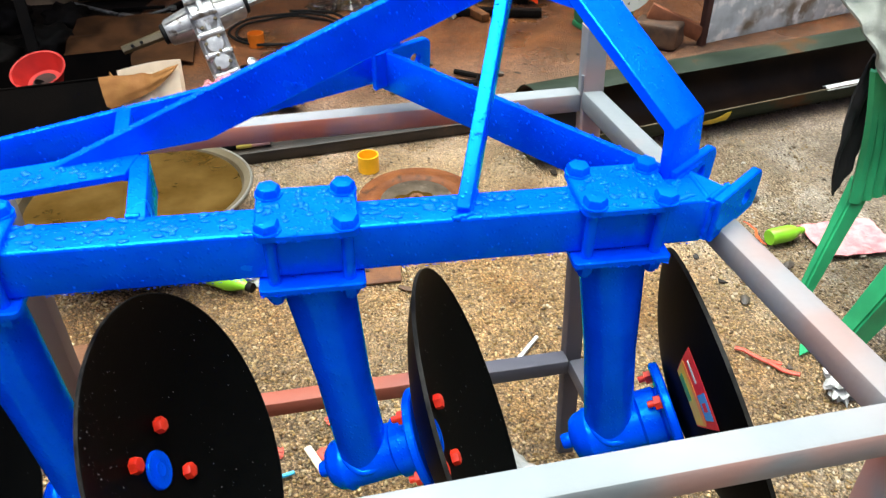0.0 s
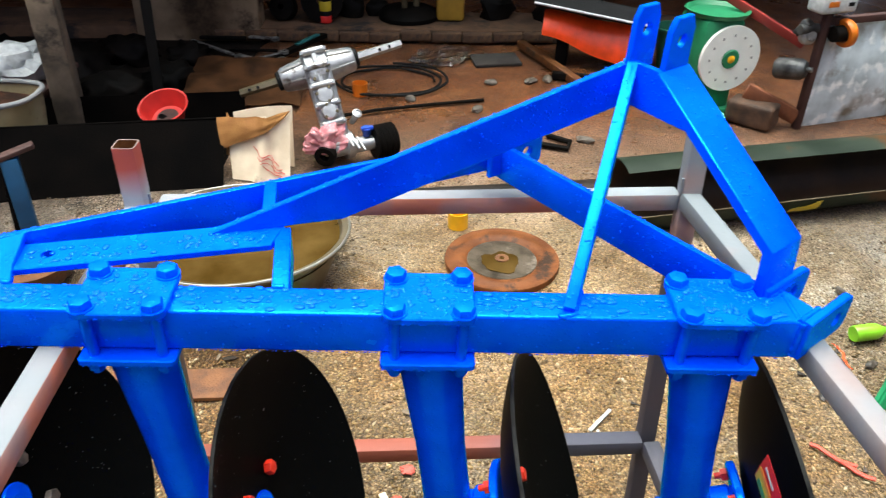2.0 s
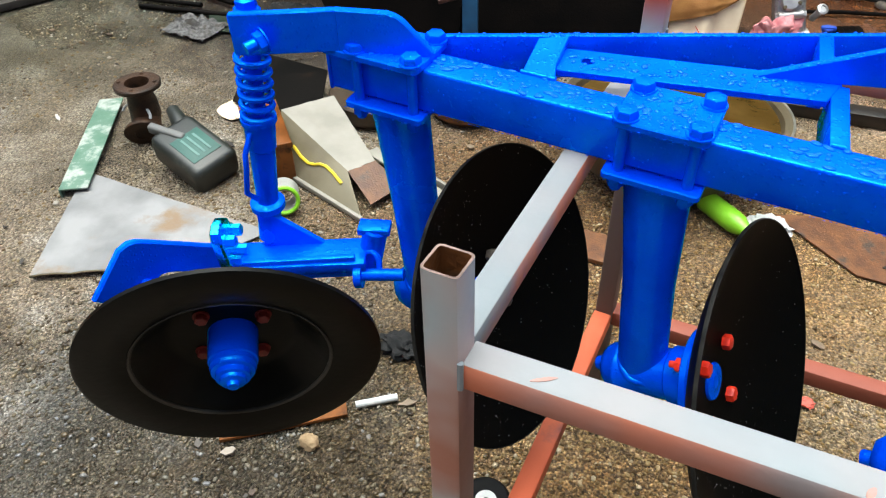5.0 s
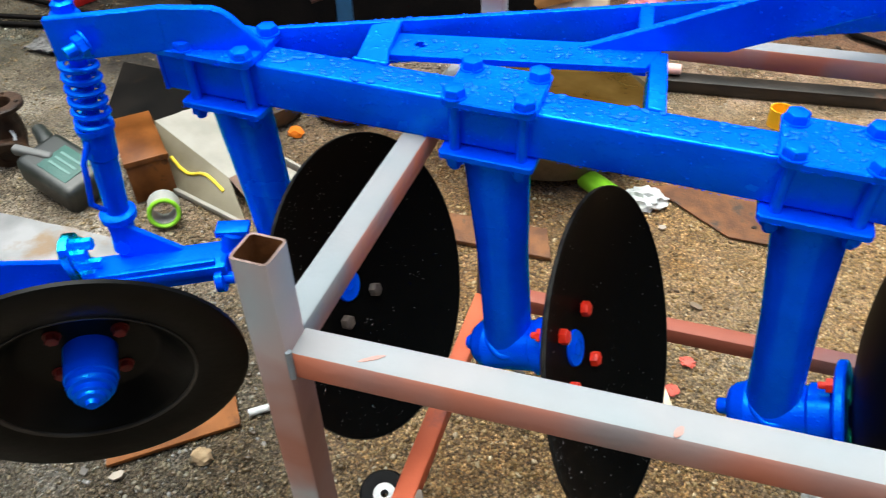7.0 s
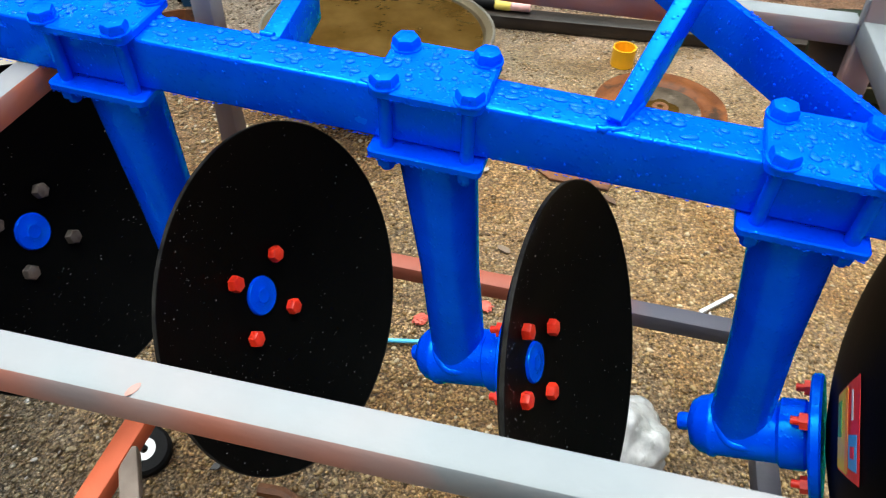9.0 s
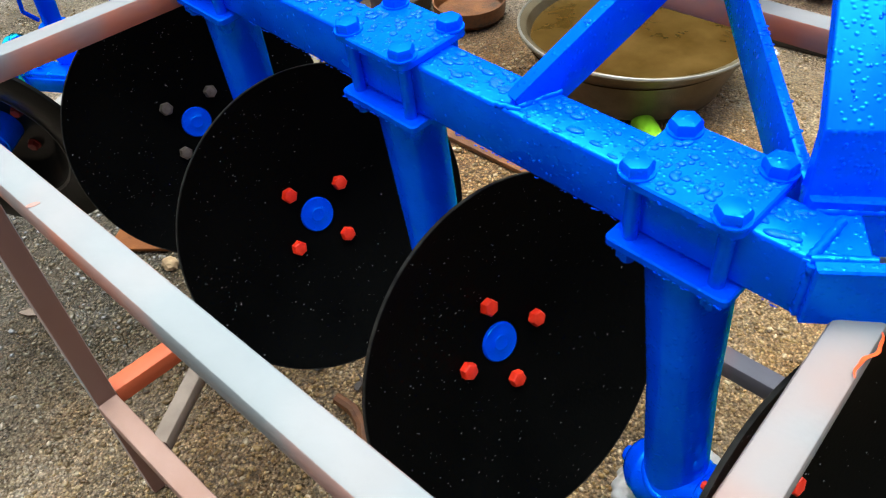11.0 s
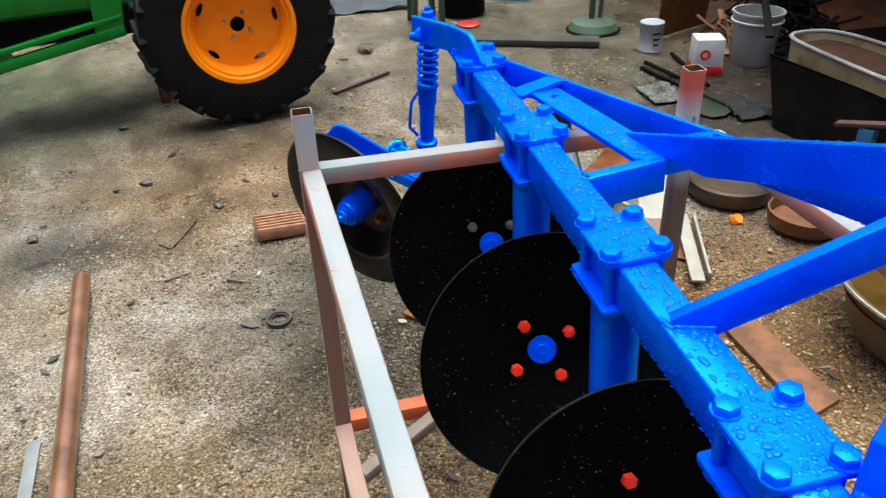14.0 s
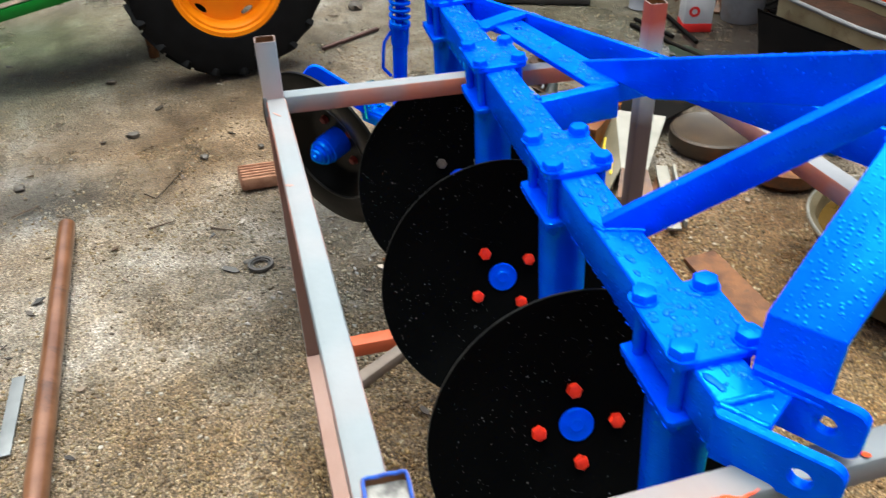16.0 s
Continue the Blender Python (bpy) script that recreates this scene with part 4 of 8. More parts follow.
lathe(bm, [(0, -0.006), (0.028, -0.006), (0.033, 0.0), (0.033, 0.012), (0.028, 0.016), (0, 0.016)], Matrix.Translation(on_rod(-0.345)), 24)
rod(bm, on_rod(-0.345), on_rod(-0.42), 0.022, 0.024)
part("spring_sleeve", bm, BLUE, plough)
bm = B()
a, b = on_rod(-0.17), on_rod(-0.31)
sweep(bm, [a + Vector((0.0, -0.026, 0)), a + Vector((0.0, -0.05, -0.03)), a + Vector((0, -0.056, -0.06)), b + Vector((0, -0.05, 0.03)), b + Vector((0, -0.028, 0))], 0.005, 8)
part("sleeve_handle", bm, BLUE, plough)
bm = B()
hexbolt(bm, Matrix.Translation((-1.505, -0.110, 0.015)) @ Matrix.Rotation(radians(100), 4, "X") @ Matrix.Rotation(radians(-25), 4, "Y"), 0.017, 0.016)
lathe(bm, [(0, 0), (0.010, 0), (0.010, 0.034), (0, 0.034)], Matrix.Translation((-1.505, -0.110, 0.015)) @ Matrix.Rotation(radians(100), 4, "X") @ Matrix.Rotation(radians(-25), 4, "Y"), 12)
part("hook_bolt", bm, BLUE, plough)
bm = B()
bar(bm, (-1.655, -0.205, -0.445), (-1.385, -0.075, -0.425), 0.075, 0.02)
bar(bm, (-1.65, -0.235, -0.45), (-1.39, -0.105, -0.43), 0.012, 0.05)
part("wheel_arm", bm, BLUE, plough)
bm = B()
plate(bm, [(0, 0), (0.13, 0), (0.03, 0.085), (0, 0.085)], 0.012, axes((-1.585, -0.13, -0.435), (-1.46, -0.07, -0.43)) @ Matrix.Rotation(radians(90), 4, "X"))
part("arm_gusset", bm, BLUE, plough)
bm = B()
rod(bm, (-1.395, -0.060, -0.475), (-1.375, -0.050, -0.374), 0.024)
box(bm, Matrix.Translation((-1.378, -0.05, -0.374)) @ Matrix.Rotation(radians(22), 4, "Z"), 0.062, 0.036, 0.014, 0.003)
ring_at = [Vector((-1.372, -0.085, -0.44)) + Vector((0.020 * math.cos(k * 0.524), 0.010 * math.sin(k * 0.524), 0.026 * math.sin(k * 0.524))) for k in range(12)]
sweep(bm, ring_at, 0.006, 8, closed=True)
rod(bm, (-1.385, -0.11, -0.45), (-1.30, -0.08, -0.44), 0.012)
lathe(bm, [(0, 0), (0.022, 0), (0.022, 0.014), (0, 0.014)], along((-1.387, -0.118, -0.45), (-1.30, -0.08, -0.44)), 16)
part("arm_hinge", bm, BLUE, plough)
ARM = Vector((0.90, 0.43, 0.07)).normalized()
SIDE = ARM.cross(Vector((0, 0, 1))).normalized()
PLATE_AT = Matrix.Translation((-1.634, -0.203, -0.400)) @ Matrix((SIDE, ARM.cross(SIDE) * -1, ARM)).transposed().to_4x4()
bm = B()
plate(bm, [(-0.034, -0.055), (0.034, -0.055), (0.036, 0.03), (0.026, 0.052), (0.008, 0.060), (-0.014, 0.058), (-0.030, 0.045), (-0.036, 0.02)], 0.022, PLATE_AT, bev=0.004)
for u, v in ((0.018, 0.026), (-0.020, 0.022), (0.018, -0.024), (-0.020, -0.030)):
    hexbolt(bm, PLATE_AT @ Matrix.Translation((u, v, 0.022)), 0.012, 0.022)
part("arm_plate", bm, BLUE, plough)
# the crank is one flat bar bent over the wheel
CU, CV = Vector((-0.2599, -0.7739, 0.5775)), Vector((0.1778, 0.5495, 0.8164))
bm = B()
plate(bm, [(-0.022, 0.0), (0.150, 0.003), (0.170, 0.003), (0.186, -0.003), (0.198, -0.018), (0.213, -0.116), (0.180, -0.123), (0.128, -0.120), (0.112, -0.080), (0.102, -0.063), (0.085, -0.057), (0.068, -0.056), (-0.022, -0.059)], 0.014,
      Matrix.Translation((-1.627, -0.214, -0.380)) @ Matrix((CU, CV, CU.cross(CV))).transposed().to_4x4() @ Matrix.Translation((0, 0, -0.014)), bev=0.003)
part("wheel_crank", bm, BLUE, plough)
bm = B()
rod(bm, (-1.672, -0.372, -0.382), (-1.535, -0.310, -0.468), 0.028)
part("wheel_axle", bm, BLUE, plough)
def weld(a, b, r=0.006, seed=0.0):
    """A painted-over weld fillet from a to b, a little uneven in width and line."""
    a, b = Vector(a), Vector(b)
    n = max(6, int((b - a).length / 0.004))
    bm = B()
    for k in range(2):
        sweep(bm, [a.lerp(b, i / n) + Vector((noise.noise((i * 0.9, seed, k)), noise.noise((i * 0.8, seed, 5 + k)), 0.5 * noise.noise((i, seed, 8 + k)))) * 0.0035 for i in range(n + 1)], r * (0.9 - 0.2 * k), 8)
    return part("weld_seam", bm, BLUE, plough, smooth=80)


u1 = E1 * 0.036
for i, (a, b) in enumerate(((LEG_FOOT + Vector((0, 0, 0.026)) - u1 - E2 * 0.011, LEG_FOOT + Vector((0, 0, 0.026)) + u1 - E2 * 0.011),
                            ((-0.246, -0.030, TOP - 0.001), (-0.217, -0.022, TOP - 0.001)), ((-0.222, -0.020, TOP), (-0.203, 0.030, TOP)), ((-0.680, 0.030, TOP), (-0.664, 0.030, TOP)),
                            ((-0.80, 0.180, TOP + 0.002), (-0.69, 0.214, TOP + 0.002)), ((0.126, -0.034, -0.024), (0.126, -0.034, -0.088)), ((0.121, -0.030, TOP - 0.002), (0.121, 0.03, TOP - 0.002)),
                            ((0.122, -0.030, TOP - 0.001), (0.165, 0.001, TOP - 0.001)), ((-0.306, 0.530, -0.012), (-0.288, 0.515, -0.012)), ((-0.110, 0.352, 0.232), (-0.086, 0.332, 0.232)),
                            ((-1.128, 0.030, TOP), (-1.073, 0.030, TOP)))):
    weld(a, b, 0.0052, 3.0 * i)
for x in CLAMPS:
    centre, axle, spin = DISCS[x]
    foot = centre + Vector((x, 0, 0)) - axle * 0.125
    bm = B()
    ring_pts = []
    for k in range(28):
        q = 2 * math.pi * k / 28
        ring_pts.append(foot + Vector((0.044 * math.cos(q), 0.041 * math.sin(q), 0.040 + 0.012 * math.cos(q) + 0.005 * noise.noise((k * 0.7, x, 0)) - 0.028 * math.sin(q) ** 2)))
    sweep(bm, ring_pts, 0.007, 8, closed=True)
    part("weld_seam", bm, BLUE, plough, smooth=80)

# ---- more materials ----
def paint(name, c, rough=0.45, vary=0.18, **k):
    return surface(name, tuple(v * (1 - vary) for v in c), tuple(min(1, v * (1 + vary)) for v in c), rough=rough, **k)


CONCRETE = surface("old_concrete", (0.022, 0.018, 0.015), (0.055, 0.047, 0.038), rough=0.85, scale=4, bump=0.5, fine=50, stain=(0.02, 0.0152, 0.012), stain_scale=3, stain_at=0.5)
BRICK = surface("muddy_brick", (0.055, 0.026, 0.012), (0.110, 0.056, 0.026), rough=0.85, scale=12, bump=0.5, stain=(0.032, 0.022, 0.016), stain_scale=8)
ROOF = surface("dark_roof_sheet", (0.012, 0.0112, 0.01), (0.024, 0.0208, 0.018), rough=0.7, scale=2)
TIMBER = surface("dirty_timber", (0.04, 0.024, 0.014), (0.08, 0.052, 0.032), rough=0.75, scale=15, bump=0.4, stain=(0.02, 0.012, 0.008), stain_scale=6)
PLY = surface("wet_plywood", (0.13, 0.042, 0.009), (0.20, 0.070, 0.017), rough=0.4, scale=9, bump=0.2, stain=(0.05, 0.018, 0.006), stain_scale=5, spec=0.15)
CREAM = surface("chipped_cream_paint", (0.2, 0.185, 0.15), (0.27, 0.25, 0.21), rough=0.5, scale=7, bump=0.15, stain=(0.168, 0.066, 0.024), stain_scale=5, stain_at=0.64)
OLD_WHITE = surface("worn_white_sheet", (0.13, 0.13, 0.13), (0.23, 0.23, 0.228), rough=0.55, scale=5, bump=0.2, stain=(0.18, 0.12, 0.07), stain_scale=2.6, stain_at=0.56)
GALV = surface("weathered_galvanised_sheet", (0.40, 0.48, 0.49), (0.70, 0.80, 0.82), rough=0.5, rough2=0.7, metal=0.05, scale=6, bump=0.2, stain=(0.20, 0.165, 0.115), stain_scale=2.0, stain_at=0.54)
overspray(GALV, (0.90, 0.94, 0.92), 11.0, 0.54, 0.66)
overspray(GALV, (0.20, 0.17, 0.12), 4.5, 0.58, 0.74)
PAN = surface("dull_basin_metal", (0.085, 0.064, 0.034), (0.155, 0.125, 0.075), rough=0.35, rough2=0.55, metal=0.5, scale=8, bump=0.2, stain=(0.096, 0.078, 0.048), stain_scale=4, stain_at=0.55)
OLIVE_STEEL = surface("mill_scale_steel", (0.010, 0.017, 0.010), (0.026, 0.036, 0.024), rough=0.42, rough2=0.62, metal=0.1, scale=3, bump=0.15, stain=(0.075, 0.030, 0.009), stain_scale=3, stain_at=0.57, spec=0.15)
WOOD_RED = surface("red_brown_frame", (0.036, 0.012, 0.0088), (0.06, 0.022, 0.016), rough=0.6, scale=10, bump=0.3)
YELLOW_CAP, ORANGE_CAP = paint("yellow_plastic", (0.80, 0.40, 0.0075), 0.35), paint("orange_plastic", (0.637, 0.15, 0.0075), 0.35)
RED_BOWL, RED_COVER = paint("red_plastic", (0.44, 0.018, 0.013), 0.35), paint("orange_red_cover", (0.85, 0.065, 0.009), 0.25)
LIME, WHITE_PLASTIC = paint("lime_plastic", (0.225, 0.562, 0.0225), 0.3), surface("white_plastic_film", (0.42, 0.43, 0.42), (0.58, 0.59, 0.58), rough=0.3, scale=30, bump=0.3)
GREEN_CHAIR, PINK = paint("green_chair_plastic", (0.015, 0.27, 0.105), 0.4), surface("pink_cloth", (0.54, 0.165, 0.18), (0.637, 0.3, 0.3), rough=0.8, scale=30, bump=0.2, stain=(0.35, 0.12, 0.11), stain_scale=14, stain_at=0.62)
BLACK_CLOTH, GREY_CLOTH = surface("black_cloth", (0.0025, 0.0025, 0.0025), (0.007, 0.007, 0.007), rough=0.85, scale=20, bump=0.5), surface("grey_green_cloth", (0.17, 0.185, 0.155), (0.27, 0.285, 0.25), rough=0.85, scale=14, bump=0.5)
STRIPED = surface("grey_rag", (0.035, 0.032, 0.031), (0.14, 0.135, 0.130), rough=0.9, scale=45, bump=0.6, stain=(0.045, 0.0375, 0.03), stain_scale=10)
PAPER = surface("kraft_sack_paper", (0.66, 0.52, 0.36), (0.80, 0.66, 0.48), rough=0.8, scale=9, bump=0.25, stain=(0.288, 0.18, 0.096), stain_scale=6, stain_at=0.6)
KRAFT = surface("brown_kraft_paper", (0.24, 0.092, 0.018), (0.34, 0.150, 0.036), rough=0.75, scale=8, bump=0.3)
SCALE_GREEN, DIAL = paint("scale_green", (0.012, 0.18, 0.072), 0.4), paint("dial_white", (0.80, 0.81, 0.74), 0.4, 0.06)
OIL_CAN = surface("dark_green_grey_plastic", (0.008, 0.010, 0.008), (0.020, 0.024, 0.020), rough=0.35, scale=8, stain=(0.06, 0.058, 0.050), stain_scale=6, stain_at=0.58)
TEAL, BOARD_GREEN = paint("teal_label", (0.012, 0.075, 0.058), 0.5), surface("weathered_green_board", (0.045, 0.12, 0.075), (0.12, 0.20, 0.15), rough=0.6, scale=9, bump=0.3, stain=(0.30, 0.33, 0.29), stain_scale=9, stain_at=0.50)
FADED_GREEN, BLUE_BAG = paint("faded_green_steel", (0.035, 0.065, 0.04), 0.5), paint("turquoise_bag", (0.01, 0.18, 0.25), 0.4)
TERRACOTTA = surface("broken_terracotta", (0.2, 0.085, 0.045), (0.29, 0.14, 0.08), rough=0.85, scale=25, bump=0.5)
COPPER = surface("brown_steel_pipe", (0.12, 0.048, 0.020), (0.20, 0.090, 0.044), rough=0.28, rough2=0.45, metal=0.25, coat=0.7, scale=9, bump=0.05, stain=(0.07, 0.032, 0.018), stain_scale=6, stain_at=0.56)
STICKER_Y, STICKER_R, STICKER_B = paint("sticker_yellow", (0.562, 0.413, 0.0225), 0.35), paint("sticker_red", (0.6, 0.0188, 0.015), 0.35), paint("sticker_blue", (0.0375, 0.262, 0.562), 0.35)
INK, STONE = paint("dark_print", (0.006, 0.006, 0.006), 0.5, spec=0.1), surface("pale_stone", (0.22, 0.145, 0.075), (0.36, 0.255, 0.145), rough=0.8, scale=40, bump=0.4)


def murky_water():
    m, n, l, p = material("murky_brown_water")
    co, nz, ra = n.new("ShaderNodeTexCoord"), n.new("ShaderNodeTexNoise"), n.new("ShaderNodeValToRGB")
    nz.inputs["Scale"].default_value, nz.inputs["Detail"].default_value = 5, 6
    l.new(co.outputs["Object"], nz.inputs["Vector"])
    ra.color_ramp.elements[0].position, ra.color_ramp.elements[1].position = 0.35, 0.7
    ra.color_ramp.elements[0].color, ra.color_ramp.elements[1].color = (0.040, 0.021, 0.004, 1), (0.085, 0.050, 0.014, 1)
    l.new(nz.outputs["Fac"], ra.inputs["Fac"]), l.new(ra.outputs["Color"], p.inputs["Base Color"])
    p.inputs["Roughness"].default_value, p.inputs["IOR"].default_value = 0.06, 1.33
    rip, bu = n.new("ShaderNodeTexNoise"), n.new("ShaderNodeBump")
    rip.inputs["Scale"].default_value, rip.inputs["Distortion"].default_value = 8, 1.2
    l.new(co.outputs["Object"], rip.inputs["Vector"]), l.new(rip.outputs["Fac"], bu.inputs["Height"])
    bu.inputs["Strength"].default_value, bu.inputs["Distance"].default_value = 0.35, 0.01
    l.new(bu.outputs["Normal"], p.inputs["Normal"])
    return m


MURK = murky_water()


def clear(name, tint=(1, 1, 1), rough=0.02, ior=1.33):
    m, n, l, p = material(name)
    p.inputs["Base Color"].default_value = (*tint, 1)
    p.inputs["Transmission Weight"].default_value, p.inputs["Roughness"].default_value, p.inputs["IOR"].default_value = 1.0, rough, ior
    return m


def bead(name, c):
    """Small convex drops of one base colour that catch the sky in a gloss tinted cyan."""
    m, n, l, p = material(name)
    p.inputs["Base Color"].default_value = (*c, 1)
    p.inputs["Roughness"].default_value, p.inputs["IOR"].default_value = 0.20, 1.33
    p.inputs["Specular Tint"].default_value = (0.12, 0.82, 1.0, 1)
    return m


# The specks' pale grey base paints in the glint of sky on black steel.
RAIN, SPECK, FILM = bead("rain_on_blue", (0.0, 0.085, 0.96)), bead("rain_on_black_pale_glint", (0.17, 0.165, 0.165)), clear("clear_film", (0.9, 0.9, 0.88), 0.15, 1.2)


# ---- shapes for loose things ----
def heap(bm, sx, sy, sz, seed, rough=0.35, cuts=3, freq=3.0, floor=True):
    """A crumpled lump: a ball pushed about by noise, flattened underneath."""
    t = bmesh.new()
    bmesh.ops.create_icosphere(t, subdivisions=cuts, radius=1)
    for v in t.verts:
        d = v.co.normalized()
        k = 1 + rough * noise.noise(d * freq + Vector((seed, seed * 1.7, 0))) + rough * 0.6 * abs(noise.noise(d * freq * 2.7 + Vector((0, seed, seed))))
        v.co = Vector((d.x * sx, d.y * sy, d.z * sz)) * k
        if floor and v.co.z < -sz * 0.55:
            v.co.z = -sz * 0.55
    if floor:
        bmesh.ops.translate(t, verts=t.verts, vec=(0, 0, sz * 0.55))
    return join(bm, t)


def drape(bm, f, nx, ny, thick=0.004):
    """A cloth or sheet from a function of (u, v), given a thickness."""
    t = bmesh.new()
    g = [[t.verts.new(f(i / nx, j / ny)) for j in range(ny + 1)] for i in range(nx + 1)]
    for i in range(nx):
        for j in range(ny):
            t.faces.new((g[i][j], g[i + 1][j], g[i + 1][j + 1], g[i][j + 1]))
    t.normal_update()
    bmesh.ops.solidify(t, geom=list(t.faces), thickness=thick)
    bmesh.ops.recalc_face_normals(t, faces=t.faces)
    return join(bm, t)


def ring(bm, R, r, m=None, seg=40):
    return sweep(bm, [(m or Matrix()) @ Vector((R * math.cos(2 * math.pi * i / seg), R * math.sin(2 * math.pi * i / seg), 0)) for i in range(seg)], r, 8, closed=True)


def at(x, y, z=0.0, rz=0.0, rx=0.0, ry=0.0):
    return pose(x, y, z, rx, ry, rz)


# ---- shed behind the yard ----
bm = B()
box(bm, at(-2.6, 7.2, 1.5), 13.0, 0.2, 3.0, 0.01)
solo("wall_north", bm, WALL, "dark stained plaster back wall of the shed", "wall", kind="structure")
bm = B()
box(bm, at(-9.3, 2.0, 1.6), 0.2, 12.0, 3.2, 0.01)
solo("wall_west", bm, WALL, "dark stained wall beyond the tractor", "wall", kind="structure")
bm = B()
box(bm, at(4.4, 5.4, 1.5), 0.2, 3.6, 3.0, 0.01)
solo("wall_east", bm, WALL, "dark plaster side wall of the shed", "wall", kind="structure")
# Two unseen walls added to block low sky and darken upright faces.
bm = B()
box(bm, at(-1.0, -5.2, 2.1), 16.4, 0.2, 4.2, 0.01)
solo("sky_block_south", bm, WALL, "unseen plain wall added to block low sky from the south", "wall", kind="structure")
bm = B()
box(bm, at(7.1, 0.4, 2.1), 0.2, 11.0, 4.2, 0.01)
solo("sky_block_yard", bm, WALL, "unseen plain wall added to block low sky from the east", "wall", kind="structure")
# Roof stays out of view; its stepped front edge shades the left side deeper.
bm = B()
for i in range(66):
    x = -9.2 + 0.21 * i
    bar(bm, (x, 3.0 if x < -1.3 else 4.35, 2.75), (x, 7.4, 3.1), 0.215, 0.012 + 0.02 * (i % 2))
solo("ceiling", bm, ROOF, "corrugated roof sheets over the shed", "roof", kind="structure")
bm = B()
box(bm, at(-2.7, 5.15, 0.03), 9.6, 0.5, 0.14, 0.012)
ledge = solo("ledge", bm, surface("muddy_kerb", (0.050, 0.024, 0.010), (0.130, 0.066, 0.032), rough=0.8, scale=5, bump=0.6, fine=40, stain=(0.010, 0.007, 0.005), stain_scale=4, stain_at=0.52), "low worn kerb of brick and render along the shed floor", "kerb", kind="structure")
bricks = B()
box(bricks, Matrix(), 0.231, 0.07, 0.075, 0.016, 3)
brick_mesh = part("brick", bricks, BRICK, ledge)
brick_mesh.matrix_basis = at(-1.9, 4.885, 0.055)
for i in range(1, 11):
    same("brick", brick_mesh.data, ledge, at(-1.9 + 0.235 * i, 4.885 + 0.03 * noise.noise((i * 3.3, 0.4, 0)), 0.050 + 0.014 * noise.noise((i * 2.7, 1.3, 0)), 7 * noise.noise((i * 1.7, 5.2, 0))))
bm = B()
box(bm, at(-2.135, 5.0, 1.3), 0.93, 0.25, 2.7, 0.02)
solo("pier", bm, surface("blotched_plaster", (0.085, 0.054, 0.030), (0.32, 0.225, 0.140), rough=0.85, scale=2.2, bump=0.5, fine=40, stain=(0.028, 0.018, 0.012), stain_scale=2.4, stain_at=0.52, spec=0.15), "stained concrete wall pier in the shed", "pier", kind="structure")
for x, y in ((-3.6, 4.05), (3.6, 4.05)):
    bm = B()
    box(bm, at(x, y, 1.4), 0.12, 0.12, 2.8, 0.008)
    solo("roof_post", bm, TIMBER, "rough timber roof post at the edge of the shed", "post")

# ---- on the ledge ----
def pulley(m, r, label):
    bm = B()
    lathe(bm, [(r * 0.25, -0.05), (r * 0.55, -0.05), (r, -0.045), (r, -0.03), (r * 0.82, 0.0), (r, 0.03), (r, 0.045), (r * 0.55, 0.05), (r * 0.25, 0.05)], None, 36, close=True)
    return solo("pulley", bm, DARK_IRON, label, "pulley", m)


pulley(at(-1.22, 5.10, 0.26, 10, 80), 0.16, "large dark iron pulley standing on the kerb")
pulley(at(-1.52, 5.12, 0.20, -20, 75), 0.10, "small dark iron pulley standing on the kerb")
bm = B()
lathe(bm, [(0, 0), (0.24, 0), (0.24, 0.03), (0.20, 0.07), (0.07, 0.09), (0, 0.09)], None, 40)
jig = thing("fan_base", "round dark iron base with three pale tubes on the kerb", "stand", at(-0.55, 5.22, 0.105))
part("base", bm, DARK_IRON, jig)
for a in (0, 120, 240):
    bm = B()
    rod(bm, (0.06 * math.cos(radians(a)), 0.06 * math.sin(radians(a)), 0.085), (0.08 * math.cos(radians(a)), 0.08 * math.sin(radians(a)), 0.6), 0.024)
    part("tube", bm, PAN, jig)


def bottle(m, body, cap, label, h=0.26, r=0.042, band=None):
    b = thing("bottle", label, "bottle", m)
    bm = B()
    lathe(bm, [(0, 0), (r * 0.9, 0), (r, 0.006), (r, h * 0.58), (r * 0.92, h * 0.66), (r * 0.38, h * 0.88), (r * 0.36, h * 0.92), (0, h * 0.92)], None, 28)
    part("body", bm, body, b)
    bm = B()
    lathe(bm, [(0, h * 0.915), (r * 0.44, h * 0.915), (r * 0.44, h), (0, h)], None, 20)
    part("cap", bm, cap, b)
    if band:
        bm = B()
        lathe(bm, [(r * 1.01, h * 0.18), (r * 1.02, h * 0.19), (r * 1.02, h * 0.5), (r * 1.01, h * 0.51)], None, 28)
        part("label_band", bm, band, b)
    return b


can = thing("spray_can", "black spray can with a yellow label and red base", "can", at(-1.19, 5.06, 0.106))
for nm, z0, z1, mt in (("base", 0.0, 0.055, STICKER_R), ("band", 0.055, 0.09, INK), ("label_band", 0.09, 0.165, STICKER_Y), ("body", 0.165, 0.20, INK)):
    bm = B()
    lathe(bm, [(0, z0), (0.047, z0), (0.048, z0 + 0.003), (0.048, z1 - 0.003), (0.046, z1), (0, z1)], None, 28)
    part(nm, bm, mt, can)
bm = B()
lathe(bm, [(0, 0.2), (0.044, 0.2), (0.03, 0.222), (0.018, 0.226), (0.018, 0.25), (0, 0.25)], None, 24)
part("cap", bm, INK, can)
bottle(at(-1.60, 3.25, 0.02, 30, 0, 40), INK, INK, "black bottle with a lime band tipped over by the hopper", 0.24, 0.04, LIME)
bm = B()
box(bm, at(0, 0, 0.18), 0.22, 0.2, 0.36, 0.03)
